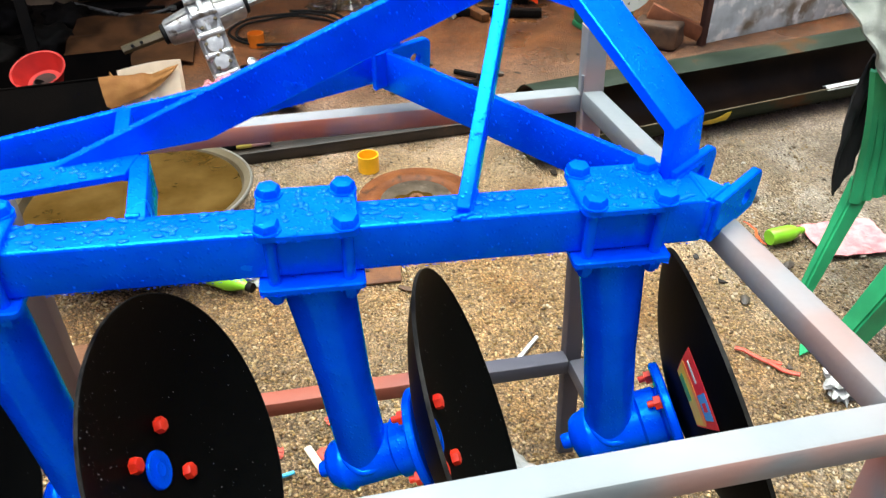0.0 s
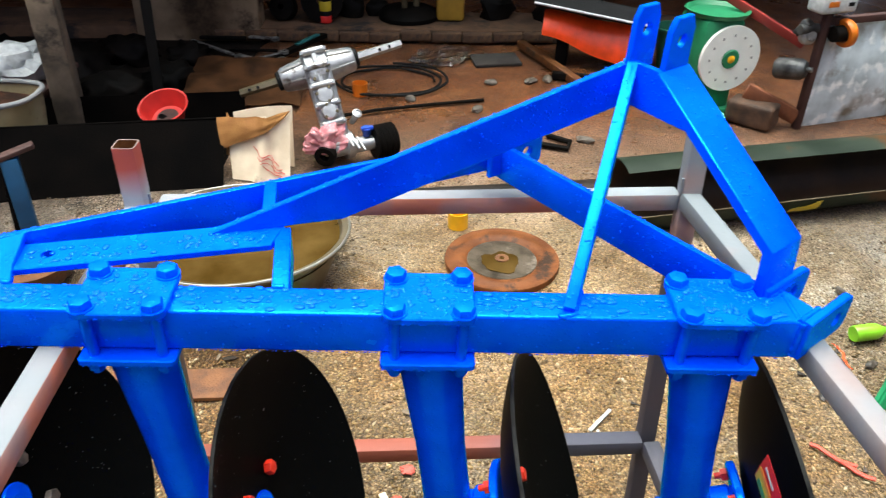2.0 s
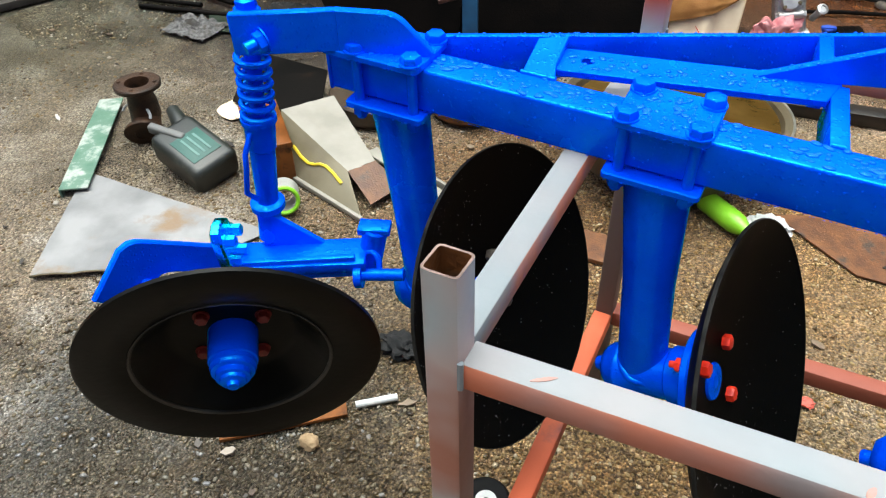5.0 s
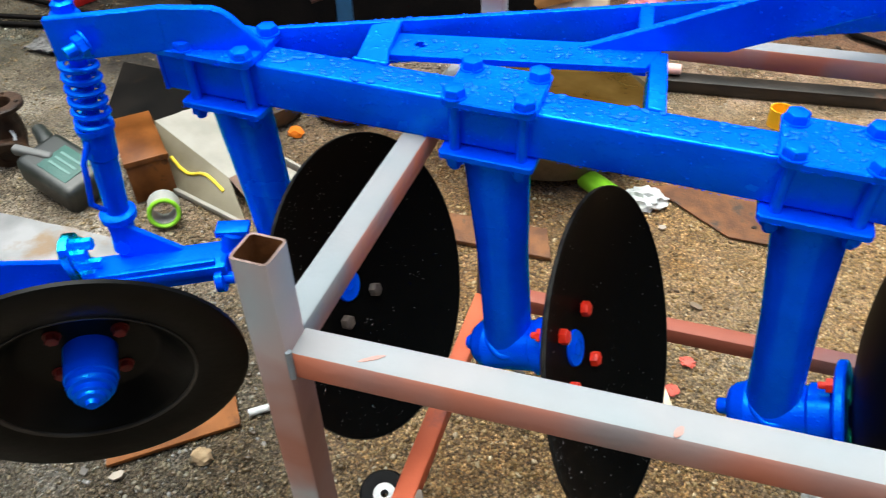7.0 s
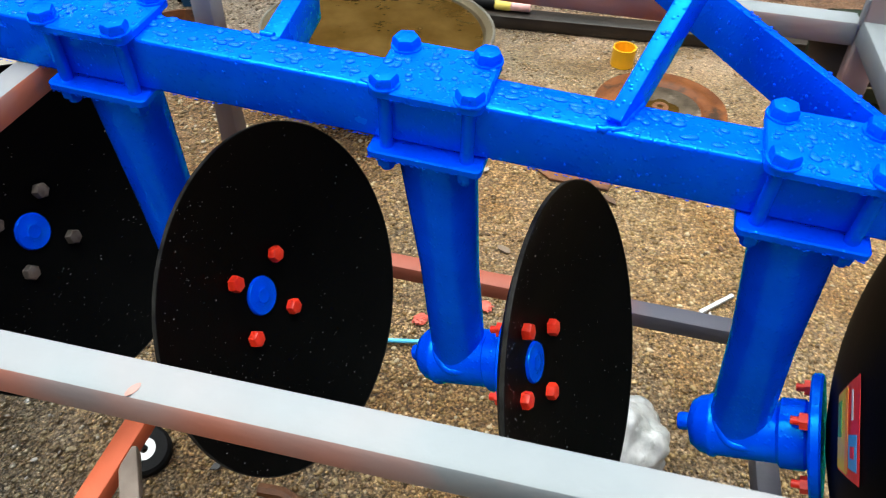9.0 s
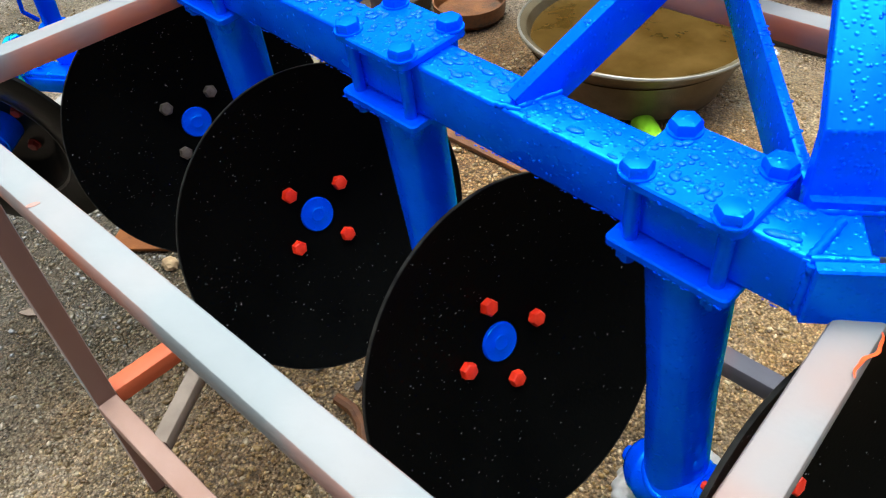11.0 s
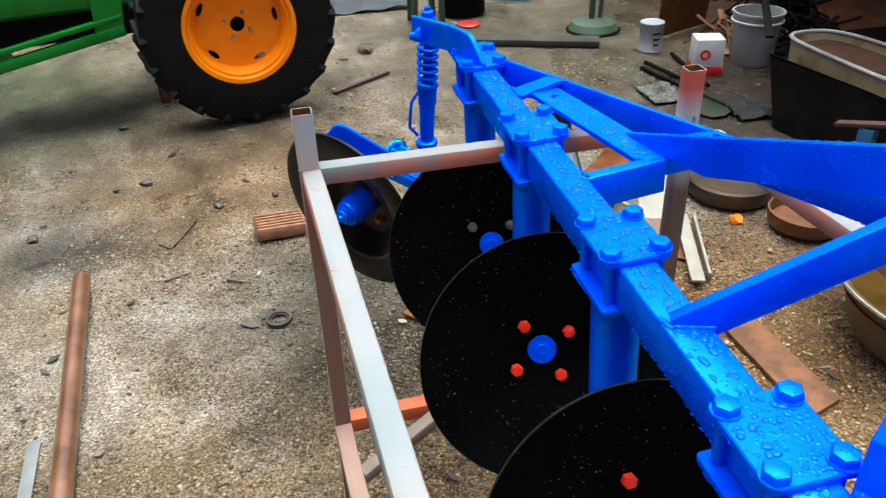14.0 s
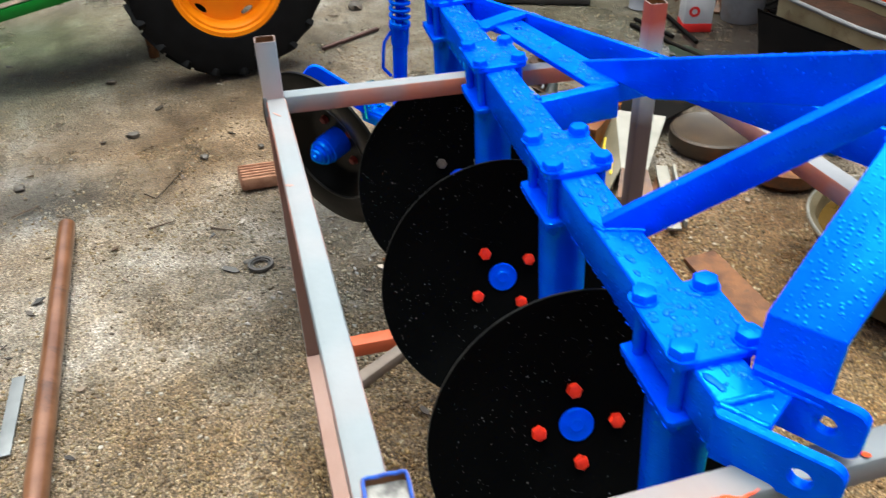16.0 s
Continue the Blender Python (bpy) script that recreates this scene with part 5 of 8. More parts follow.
solo("jerry_can", bm, paint("ochre_can", (0.36, 0.20, 0.02), 0.5), "ochre yellow can on the kerb", "can", at(-0.22, 5.2, 0.105))
for i, (x, y, s) in enumerate(((-1.0, 5.25, 0.10), (0.15, 5.25, 0.13), (0.55, 5.2, 0.10), (-0.8, 5.3, 0.09), (0.9, 5.25, 0.12))):
    bm = B()
    heap(bm, s, s * 0.8, s * 0.9, 11 + i, 0.5, 2)
    solo("scrap_lump", bm, DARK_IRON, "lump of dark oily scrap on the kerb", "scrap", at(x, y, 0.10), "scrap on the kerb")

# ---- steel hopper with tub, bowl and post ----
HOPPER_BLACK = surface("oil_black_sheet", (0.0008, 0.0006, 0.0005), (0.0026, 0.0018, 0.0014), rough=0.6, rough2=0.8, scale=6, bump=0.3, spec=0.03)


def hopper():
    h = thing("steel_hopper", "long dark oily sheet-steel hopper lying on the gravel", "hopper")
    bm = B()
    drape(bm, lambda u, v: Vector((-3.42 + 1.97 * u + 0.33 * (1 - v) * (1 - 2 * u if u < 0.5 else 0), 2.22 + 0.29 * u + (0.13 + 0.08 * u) * v, 0.005 + 0.315 * v - 0.03 * u)), 10, 4, 0.005)
    part("front_sheet", bm, HOPPER_BLACK, h)
    bm = B()
    drape(bm, lambda u, v: Vector((-3.40 + 1.95 * u, 2.92 + 0.24 * u + 0.05 * v, 0.005 + 0.24 * v)), 8, 3, 0.005)
    part("back_sheet", bm, HOPPER_BLACK, h)
    bm = B()
    drape(bm, lambda u, v: Vector((-3.15 + 1.65 * u, 2.32 + 0.27 * u + 0.60 * v, 0.012 + 0.01 * math.sin(5 * u))), 6, 3, 0.005)
    part("floor_sheet", bm, HOPPER_BLACK, h)
    bm = B()
    sweep(bm, [(-3.42, 2.35, 0.321), (-2.475, 2.535, 0.306), (-1.45, 2.72, 0.290)], 0.006, 8)
    part("rolled_edge", bm, HOPPER_BLACK, h)


hopper()
tub = thing("metal_tub", "long pale-ochre metal tub with a rolled rim inside the hopper", "tub", at(0, 0, -0.05))
bm = B()
def tub_ring(k, z):
    out = []
    for i in range(40):
        a = 2 * math.pi * i / 40
        c, s = math.cos(a), math.sin(a)
        out.append(Vector((-2.93 + k * 0.57 * math.copysign(abs(c) ** 0.6, c), 2.68 + 0.055 * c + k * 0.21 * math.copysign(abs(s) ** 0.6, s), z)))
    return out
t = bmesh.new()
rings = [[t.verts.new(v) for v in tub_ring(k, z)] for k, z in ((0.8, 0.06), (0.93, 0.10), (1.0, 0.455), (0.985, 0.455), (0.91, 0.12), (0.78, 0.08))]
for p, q in zip(rings, rings[1:]):
    for i in range(40):
        t.faces.new((p[i], p[(i + 1) % 40], q[(i + 1) % 40], q[i]))
t.faces.new(rings[0][::-1]), t.faces.new(rings[-1])
bmesh.ops.recalc_face_normals(t, faces=t.faces)
part("shell", join(bm, t), surface("ochre_enamel", (0.22, 0.165, 0.075), (0.31, 0.25, 0.135), rough=0.55, scale=6, stain=(0.16, 0.09, 0.04), stain_scale=4), tub)
t = bmesh.new()
fill = [[t.verts.new(v + Vector((0, 0, 0.02 * noise.noise(v * 6)))) for v in tub_ring(k, z)] for k, z in ((0.955, 0.40), (0.6, 0.44), (0.2, 0.455))]
for p, q in zip(fill, fill[1:]):
    for i in range(40):
        t.faces.new((p[i], p[(i + 1) % 40], q[(i + 1) % 40], q[i]))
t.faces.new(fill[0][::-1]), t.faces.new(fill[-1])
bmesh.ops.recalc_face_normals(t, faces=t.faces)
part("swarf", t, surface("rusty_sludge", (0.010, 0.005, 0.003), (0.045, 0.017, 0.008), rough=0.6, scale=12, bump=0.6, spec=0.15), tub, "dark rusty swarf filling the tub")
bm = B()
sweep(bm, tub_ring(1.0, 0.457), 0.013, 8, closed=True)
part("rim", bm, OLD_WHITE, tub, "worn white rim")
bm = B()
lathe(bm, [(0.07, 0.0), (0.108, 0.0), (0.154, 0.105), (0.163, 0.108), (0.164, 0.114), (0.152, 0.113), (0.103, 0.010), (0.0, 0.008), (0.0, 0.0)], None, 40)
bowl = thing("plastic_bowl", "red plastic bowl with dark sludge tilted on scrap in the hopper", "bowl", at(-1.784, 2.874, 0.222, 0, 22, -4) @ Matrix.Scale(0.79, 4))
part("shell", bm, RED_BOWL, bowl)
bm = B()
lathe(bm, [(0, 0.008), (0.070, 0.008), (0.072, 0.014), (0, 0.016)], None, 36)
part("sludge", bm, surface("dark_sludge", (0.012, 0.004, 0.003), (0.035, 0.012, 0.008), rough=0.3, scale=20), bowl)
bm = B()
heap(bm, 0.12, 0.10, 0.145, 14.2, 0.2, 3, 2.5)
solo("scrap_lump", bm, HOPPER_BLACK, "oily black lump of scrap inside the hopper", "scrap", at(-1.79, 2.89, 0.012))
bm = B()
box(bm, at(0, 0, 0.213), 0.07, 0.05, 0.375, 0.004)
trestle = thing("small_trestle", "blue and rusty steel leg with a flat top bar", "trestle", at(-2.21, 2.065, -0.025, 20))
part("leg", bm, paint("worn_blue", (0.008, 0.075, 0.17), 0.6), trestle)
bm = B()
box(bm, at(-0.02, 0, 0.41, 8, 0, -14), 0.26, 0.055, 0.02, 0.003)
part("top_bar", bm, WOOD_RED, trestle)
bm = B()
bar(bm, (-0.05, 0.03, 0.026), (-0.03, 0.03, 0.34), 0.035, 0.02, (0, 1, 0))
part("brace", bm, DARK_IRON, trestle)
OLD_POST = surface("old_grey_timber", (0.055, 0.038, 0.024), (0.17, 0.122, 0.080), rough=0.8, scale=6, bump=0.5, fine=60, stain=(0.020, 0.013, 0.008), stain_scale=4, stain_at=0.5)
bm = B()
box(bm, Matrix.Translation((0, 0, 0.45)), 0.13, 0.16, 0.9, 0.008)
solo("timber_post", bm, OLD_POST, "short weathered wooden post behind the hopper", "post", at(-2.39, 3.10, 0, 12))
bm = B()
heap(bm, 0.20, 0.14, 0.13, 3.1, 0.3, 3, 2.0)
solo("snack_bag", bm, BLUE_BAG, "turquoise plastic bag above the tub", "bag", at(-2.99, 3.20, 0.28, 20))
bm = B()
heap(bm, 0.16, 0.14, 0.15, 5.1, 0.3, 3, 2.0)
solo("snack_bag", bm, RED_COVER, "orange plastic bag above the tub", "bag", at(-3.20, 3.20, 0.28))
bm = B()
heap(bm, 0.20, 0.16, 0.13, 8.1, 0.45, 3, 3.0)
solo("plastic_bag", bm, WHITE_PLASTIC, "crumpled pale plastic bag above the tub", "bag", at(-2.74, 3.28, 0.28))
bm = B()
box(bm, at(-3.0, 3.32, 0.265), 1.0, 0.5, 0.03, 0.006)
for x in (-3.42, -2.58):
    box(bm, at(x, 3.32, 0.125), 0.06, 0.4, 0.25, 0.006)
solo("low_bench", bm, WOOD_RED, "low red-brown bench behind the tub", "bench")

# Near-black uneven sheet laid over the dirt behind the hopper.
bm = B()
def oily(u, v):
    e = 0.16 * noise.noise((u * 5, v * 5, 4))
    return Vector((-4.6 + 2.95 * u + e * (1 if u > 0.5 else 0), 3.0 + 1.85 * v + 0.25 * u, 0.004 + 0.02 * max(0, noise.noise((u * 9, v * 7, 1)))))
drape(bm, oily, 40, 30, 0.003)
solo("dark_floor", bm, surface("near_black_dirt", (0.0018, 0.0014, 0.0011), (0.010, 0.006, 0.004), rough=0.45, rough2=0.85, scale=7, bump=0.6, fine=50, spec=0.15), "near-black dirt floor under the shed roof", "floor", kind="structure")

# ---- paper sack ----
sack = thing("paper_sack", "half-open brown and white paper sack leaning on the hopper", "sack", at(-1.30, 2.62, 0, -4))


def sack_front(u, v):
    """The pale front: wide at the mouth, drawn in below, creased from its middle."""
    crease = 0.020 * math.exp(-((u - 0.45 - 0.25 * v) / 0.10) ** 2) - 0.016 * math.exp(-((u - 0.72 + 0.15 * v) / 0.08) ** 2)
    return Vector((-0.145 + 0.33 * u * (1 - 0.10 * (1 - v)) + 0.03 * (1 - v), -0.03 + 0.12 * v + 0.07 * math.sin(3.1 * u) * (0.4 + 0.6 * v) * -0.5 - crease + 0.004 * noise.noise((u * 3, v * 3, 1)), 0.006 + (0.285 + 0.045 * u) * v))


bm = B()
drape(bm, sack_front, 26, 22, 0.004)
part("front_panel", bm, PAPER, sack)
bm = B()
drape(bm, lambda u, v: Vector((-0.14 + 0.31 * u, 0.13 + 0.06 * v + 0.03 * math.sin(3.1 * u), 0.006 + (0.275 + 0.045 * u) * v)), 12, 10, 0.004)
part("back_panel", bm, PAPER, sack)
bm = B()
drape(bm, lambda u, v: sack_front(u, 1.0 - 0.50 * v * (1 - u) ** 0.7) + Vector((-0.045 * (1 - u) * (1 - 0.3 * v), -0.014 - 0.016 * math.sin(3.1 * v) * (1 - u) + 0.006 * noise.noise((u * 5, v * 4, 6)), 0.006 + 0.004 * math.sin(7 * u))), 20, 12, 0.003)
part("folded_flap", bm, KRAFT, sack, "brown folded flap")
bm = B()
drape(bm, lambda u, v: Vector((-0.165 + 0.05 * u, 0.07 + 0.09 * v - 0.05 * u, 0.10 + (0.19 - 0.06 * u) * v)), 6, 8, 0.004)
part("side_gusset", bm, KRAFT, sack)
for k in range(4):
    bm = B()
    sweep(bm, [sack_front(0.42 + 0.10 * k * 0.5 + 0.055 * i + 0.02 * math.sin(i * 1.9 + k), 0.52 - 0.10 * k - 0.035 * i + 0.04 * math.cos(i * 1.3 + 2 * k)) + Vector((0, -0.004, 0)) for i in range(8)], 0.0018, 5)
    part("red_thread", bm, STICKER_R, sack)

# ---- gearbox ----
G = thing("gearbox", "cast aluminium tiller gearbox with two axle shafts", "gearbox", at(-1.02, 3.02, 0.0, 0))
ax0, ax1 = Vector((-0.39, -0.07, 0.331)), Vector((0.46, 0.18, 0.531))
axd = (ax1 - ax0).normalized()
def on_axle(s):
    return ax0.lerp(ax1, s)
for s0, s1 in ((0.25, 0.46), (0.70, 0.46)):
    bm = B()
    lathe(bm, [(0, 0), (0.052, 0), (0.058, 0.006), (0.062, 0.03), (0.080, 0.14), (0.085, 0.18), (0, 0.18)], along(on_axle(s0), on_axle(s1)), 28)
    part("axle_housing", bm, CAST, G)
    for k in range(6):
        a = radians(60 * k)
        q = along(on_axle(s0), on_axle(s1))
        bm = B()
        bar(bm, q @ Vector((0.058 * math.cos(a), 0.058 * math.sin(a), 0.01)), q @ Vector((0.084 * math.cos(a), 0.084 * math.sin(a), 0.175)), 0.008, 0.014)
        part("housing_rib", bm, CAST, G)
    bm = B()
    lathe(bm, [(0, -0.022), (0.040, -0.022), (0.050, -0.016), (0.052, 0.004), (0, 0.004)], along(on_axle(s0), on_axle(s1)), 24)
    part("oil_seal", bm, RUBBER, G, "black rubber seal")
for s0, s1 in ((0.0, 0.25), (0.70, 1.0)):
    bm = B()
    tip, root = (on_axle(s0), on_axle(s1)) if s0 == 0 else (on_axle(s1), on_axle(s0))
    rod(bm, tip, root, 0.022, 0.026, seg=6)
    part("axle_shaft", bm, PAN if s0 == 0 else CAST, G)
    for k in (0.25, 0.45):
        bm = B()
        c = tip.lerp(root, k)
        rod(bm, c + Vector((0, -0.027, 0.012)), c + Vector((0, 0.02, -0.008)), 0.008, seg=12)
        part("pin_hole", bm, INK, G)
case_top, case_low = Vector((-0.010, 0.03, 0.535)), Vector((0.13, -0.20, 0.10))
cd = (case_low - case_top).normalized()
cx = (axd - cd * axd.dot(cd)).normalized()
cn = cx.cross(cd)
CASE = Matrix((cd, cn, cx)).transposed().to_4x4()
L = (case_low - case_top).length
shape = [(0.0, -0.05), (0.03, -0.085), (0.15, -0.10), (0.27, -0.085), (L, -0.07), (L + 0.04, -0.03), (L + 0.04, 0.04), (L, 0.08), (0.25, 0.09), (0.12, 0.10), (0.03, 0.08), (0.0, 0.045)]
bm = B()
plate(bm, [(a, b * 0.9) for a, b in shape], 0.135, Matrix.Translation(case_top - cx * 0.0675) @ CASE, bev=0.012)
part("gear_case", bm, CAST, G)
bm = B()
plate(bm, [(a * 1.02 - 0.006, b * 1.08) for a, b in shape], 0.028, Matrix.Translation(case_top - cx * 0.014) @ CASE, bev=0.004)
part("case_flange", bm, CAST, G)
for a, b in ((0.02, 0.08), (0.02, -0.08), (0.10, -0.10), (0.20, -0.095), (0.30, -0.085), (0.40, -0.075), (L, -0.06), (0.12, 0.10), (0.28, 0.09), (L, 0.07)):
    bm = B()
    c = case_top + cd * a + cn * b
    rod(bm, c - cx * 0.055, c + cx * 0.055, 0.019, seg=14)
    lathe(bm, [(0, 0), (0.015, 0), (0.015, 0.012), (0, 0.012)], along(c + cx * 0.055, c + cx), 6)
    lathe(bm, [(0, 0), (0.015, 0), (0.015, 0.012), (0, 0.012)], along(c - cx * 0.055, c - cx), 6)
    part("case_boss", bm, CAST, G)
side = cn if cn.y < 0 else -cn
for k, (a, w) in enumerate(((0.13, 0.055), (0.25, 0.05), (0.34, 0.045))):
    bm = B()
    c = case_top + cd * a + side * 0.075
    lathe(bm, [(0, 0), (w, 0), (w, 0.018), (w * 0.8, 0.028), (w * 0.35, 0.030), (0, 0.030)], along(c, c + side), 24)
    part("cover_plate", bm, CAST, G)
    for q in range(3):
        bm = B()
        p = along(c, c + side) @ Vector((w * 0.82 * math.cos(2.1 * q + k), w * 0.82 * math.sin(2.1 * q + k), 0.02))
        hexbolt(bm, along(p, p + side), 0.009, 0.014)
        part("case_bolt", bm, PAN, G)
bm = B()
for k in range(4):
    z = -0.05 + 0.03 * k
    lathe(bm, [(0.03, z), (0.088, z), (0.092, z + 0.004), (0.080, z + 0.013), (0.092, z + 0.024), (0.088, z + 0.0285), (0.03, z + 0.0285)], along((0.36, -0.17, 0.11), (0.48, -0.11, 0.11)), 32, close=True)
part("belt_pulley", bm, DARK_IRON, G, "black four-groove belt pulley")
bm = B()
rod(bm, (0.10, -0.24, 0.095), (0.36, -0.17, 0.11), 0.05, 0.035)
rod(bm, (0.16, -0.21, 0.10), (0.20, -0.19, 0.10), 0.075)
part("input_housing", bm, CAST, G)
bm = B()
lathe(bm, [(0.026, 0), (0.055, 0), (0.055, 0.05), (0.026, 0.05)], along((0.075, -0.27, 0.085), (0.055, -0.37, 0.075)), 24, close=True)
part("bearing_ring", bm, DARK_IRON, G)
bm = B()
rod(bm, (0.28, -0.19, 0.15), (0.283, -0.20, 0.200), 0.020, 0.024)
box(bm, at(0.285, -0.20, 0.195, 20), 0.065, 0.028, 0.022, 0.006)
part("plug", bm, paint("blue_plug", (0.01, 0.06, 0.42), 0.4), G, "blue plastic plug")
bm = B()
rod(bm, (0.20, -0.13, 0.20), (0.236, -0.18, 0.272), 0.016)
lathe(bm, [(0, 0), (0.024, 0), (0.026, 0.010), (0.016, 0.014), (0.015, 0.008), (0, 0.008)], along((0.232, -0.175, 0.265), (0.25, -0.20, 0.30)), 24)
part("filler_cap", bm, CAST, G)
for k in range(3):
    bm = B()
    rod(bm, (0.17 + 0.03 * k, -0.21, 0.17 - 0.01 * k), (0.22 + 0.03 * k, -0.29, 0.13 - 0.01 * k), 0.006)
    part("stud", bm, CAST, G)
bm = B()
heap(bm, 0.125, 0.09, 0.10, 4.4, 0.30, 5, 1.5)
for v in bm.verts:
    q = v.co * 16
    v.co *= 1.0 + 0.10 * math.sin(3.0 * q.x + 2.0 * noise.noise(q * 0.6) * 3) * (v.co.z > 0.02) + 0.06 * noise.noise(q * 1.6)
solo("pink_rag", bm, PINK, "crumpled pink rag lying on the gearbox", "rag", at(-0.945, 2.79, 0.088, 30) @ Matrix.Scale(0.86, 4))

# ---- hoses, rods and rubbish on the shed floor ----
def ground_cap(x, y, r, h, mat, label, tilt=0):
    bm = B()
    lathe(bm, [(r * 0.86, 0.0), (r, 0.0), (r, h), (r * 0.9, h), (r * 0.86, h * 0.2)], None, 28, close=True)
    lathe(bm, [(0, h * 0.12), (r * 0.87, h * 0.12)], None, 28)
    return solo("plastic_cup", bm, mat, label, "cup", at(x, y, 0.0, 0, tilt))


ground_cap(-0.277, 2.145, 0.047, 0.078, YELLOW_CAP, "small yellow plastic cup standing on the gravel")
ground_cap(-0.845, 3.80, 0.050, 0.082, ORANGE_CAP, "small orange plastic cup beside the gearbox")
bm = B()
sweep(bm, [(-0.66 + (0.30 + 0.012 * a / 10) * math.cos(a * 0.17), 4.02 + (0.24 + 0.010 * a / 10) * math.sin(a * 0.17), 0.012 + 0.02 * a / 90 + 0.004 * math.sin(a * 0.9)) for a in range(84)], 0.0085, 8)
solo("rubber_hose", bm, RUBBER, "loop of black rubber hose on the red dirt", "hose")
bm = B()
sweep(bm, [(-1.0, 3.35, 0.03), (-0.7, 3.50, 0.022), (-0.35, 3.62, 0.014), (-0.05, 3.70, 0.012)], 0.011, 8)
solo("iron_rod", bm, DARK_IRON, "thin dark iron rod on the red dirt", "rod")
bm = B()
sweep(bm, [(0.10, 3.30, 0.02), (0.0, 3.22, 0.02), (0.05, 3.12, 0.02), (0.22, 3.02, 0.02), (0.37, 2.96, 0.02), (0.40, 3.05, 0.02), (0.28, 3.14, 0.02)], 0.016, 8)
solo("bent_hook", bm, DARK_IRON, "bent dark iron hook on the dirt", "hook")
bm = B()
heap(bm, 0.20, 0.09, 0.07, 2.2, 0.6, 4, 4.0)
solo("clear_bag", bm, FILM, "crumpled clear plastic bag on the dirt", "bag", at(-0.30, 4.45, 0.0, 25))
bm = B()
box(bm, at(0, 0, 0.012), 0.34, 0.24, 0.02, 0.003)
solo("flat_slab", bm, CONCRETE, "thin dirty slab near the kerb", "slab", at(0.09, 4.48, 0, 8))
WET_CHIP = surface("damp_chip", (0.06, 0.045, 0.032), (0.13, 0.105, 0.08), rough=0.6, scale=40, bump=0.4)
for i, (x, y) in enumerate(((0.02, 4.02), (0.30, 4.06), (0.42, 4.10), (-0.52, 3.72), (0.5, 3.1), (0.12, 3.3), (-0.1, 3.55))):
    bm = B()
    heap(bm, 0.045 + 0.01 * (i % 3), 0.03, 0.02, 20 + i, 0.4, 2)
    solo("stone", bm, WET_CHIP, "small grey-brown stone on the red dirt", "stone", at(x, y, 0.0, 40 * i), "stones on the dirt")
BARE = surface("scuffed_bare_steel", (0.10, 0.10, 0.095), (0.30, 0.30, 0.28), rough=0.4, metal=0.6, scale=25, bump=0.3, stain=(0.05, 0.03, 0.018), stain_scale=10, stain_at=0.55)
TEAL_GRIP = paint("teal_grip", (0.010, 0.10, 0.095), 0.5)
for a, b, w, h, mat, eye, label in (((-2.17, 4.80, 0.03), (-1.78, 4.42, 0.05), 0.030, 0.014, BARE, 0, "scuffed bare steel bar"), ((-1.75, 4.84, 0.05), (-1.54, 4.76, 0.06), 0.045, 0.014, BARE, 1, "short steel lever with an eye"),
                                    ((-1.57, 4.28, 0.03), (-1.18, 4.84, 0.07), 0.055, 0.030, DARK_IRON, 0, "heavy black steel bar"), ((-2.12, 4.84, 0.04), (-1.77, 4.80, 0.05), 0.040, 0.022, DARK_IRON, 0, "black steel bar"),
                                    ((-1.62, 4.32, 0.05), (-1.43, 4.46, 0.06), 0.025, 0.014, BARE, 1, "small steel wrench"), ((-1.36, 4.58, 0.076), (-1.22, 4.78, 0.092), 0.040, 0.012, TEAL_GRIP, 0, "teal-painted flat bar"),
                                    ((-1.77, 4.47, 0.03), (-1.58, 4.31, 0.04), 0.050, 0.020, BARE, 1, "steel clamp jaw"), ((-1.85, 4.62, 0.02), (-1.50, 4.58, 0.03), 0.030, 0.018, DARK_IRON, 0, "black steel bar"),
                                    ((-1.70, 4.18, 0.02), (-1.42, 4.38, 0.05), 0.022, 0.012, BARE, 0, "thin steel bar")):
    bm = B()
    bar(bm, a, b, w, h, bev=0.003)
    if eye:
        lathe(bm, [(0.013, -h * 0.7), (0.032, -h * 0.7), (0.032, h * 0.7), (0.013, h * 0.7)], Matrix.Translation(Vector(b)), 20, close=True)
    solo("scrap_bar", bm, mat, label + " in a loose pile", "scrap", group="scrap bars by the pier")
bm = B()
drape(bm, lambda u, v: Vector((-1.95 + 0.75 * u, 3.55 + 0.6 * v, 0.02 + 0.05 * abs(noise.noise((u * 3, v * 3, 7))) + 0.10 * v)), 16, 12, 0.006)
solo("dirty_tarpaulin", bm, surface("brown_tarp", (0.020, 0.008, 0.003), (0.070, 0.028, 0.010), rough=0.6, scale=6, bump=0.4, spec=0.1), "brown dirt-stained sheet under the scrap bars", "sheet")
for i, (x, y, s) in enumerate(((-2.35, 3.7, 0.16), (-2.1, 3.95, 0.13), (-2.75, 4.1, 0.2), (-2.5, 4.4, 0.16), (-3.2, 4.0, 0.22), (-2.1, 4.4, 0.12))):
    bm = B()
    heap(bm, s * 1.3, s, s * 0.7, 31 + i, 0.6, 3, 4.0)
    solo("scrap_lump", bm, DARK_IRON, "heap of dark oily scrap on the shed floor", "scrap", at(x, y, 0.0, 50 * i), "scrap behind the hopper", smooth=180)
bm = B()
bar(bm, (-2.05, 3.55, 0.0), (-2.20, 4.1, 1.1), 0.06, 0.04)
solo("leaning_bar", bm, DARK_IRON, "dark steel bar leaning on the scrap heap", "bar")

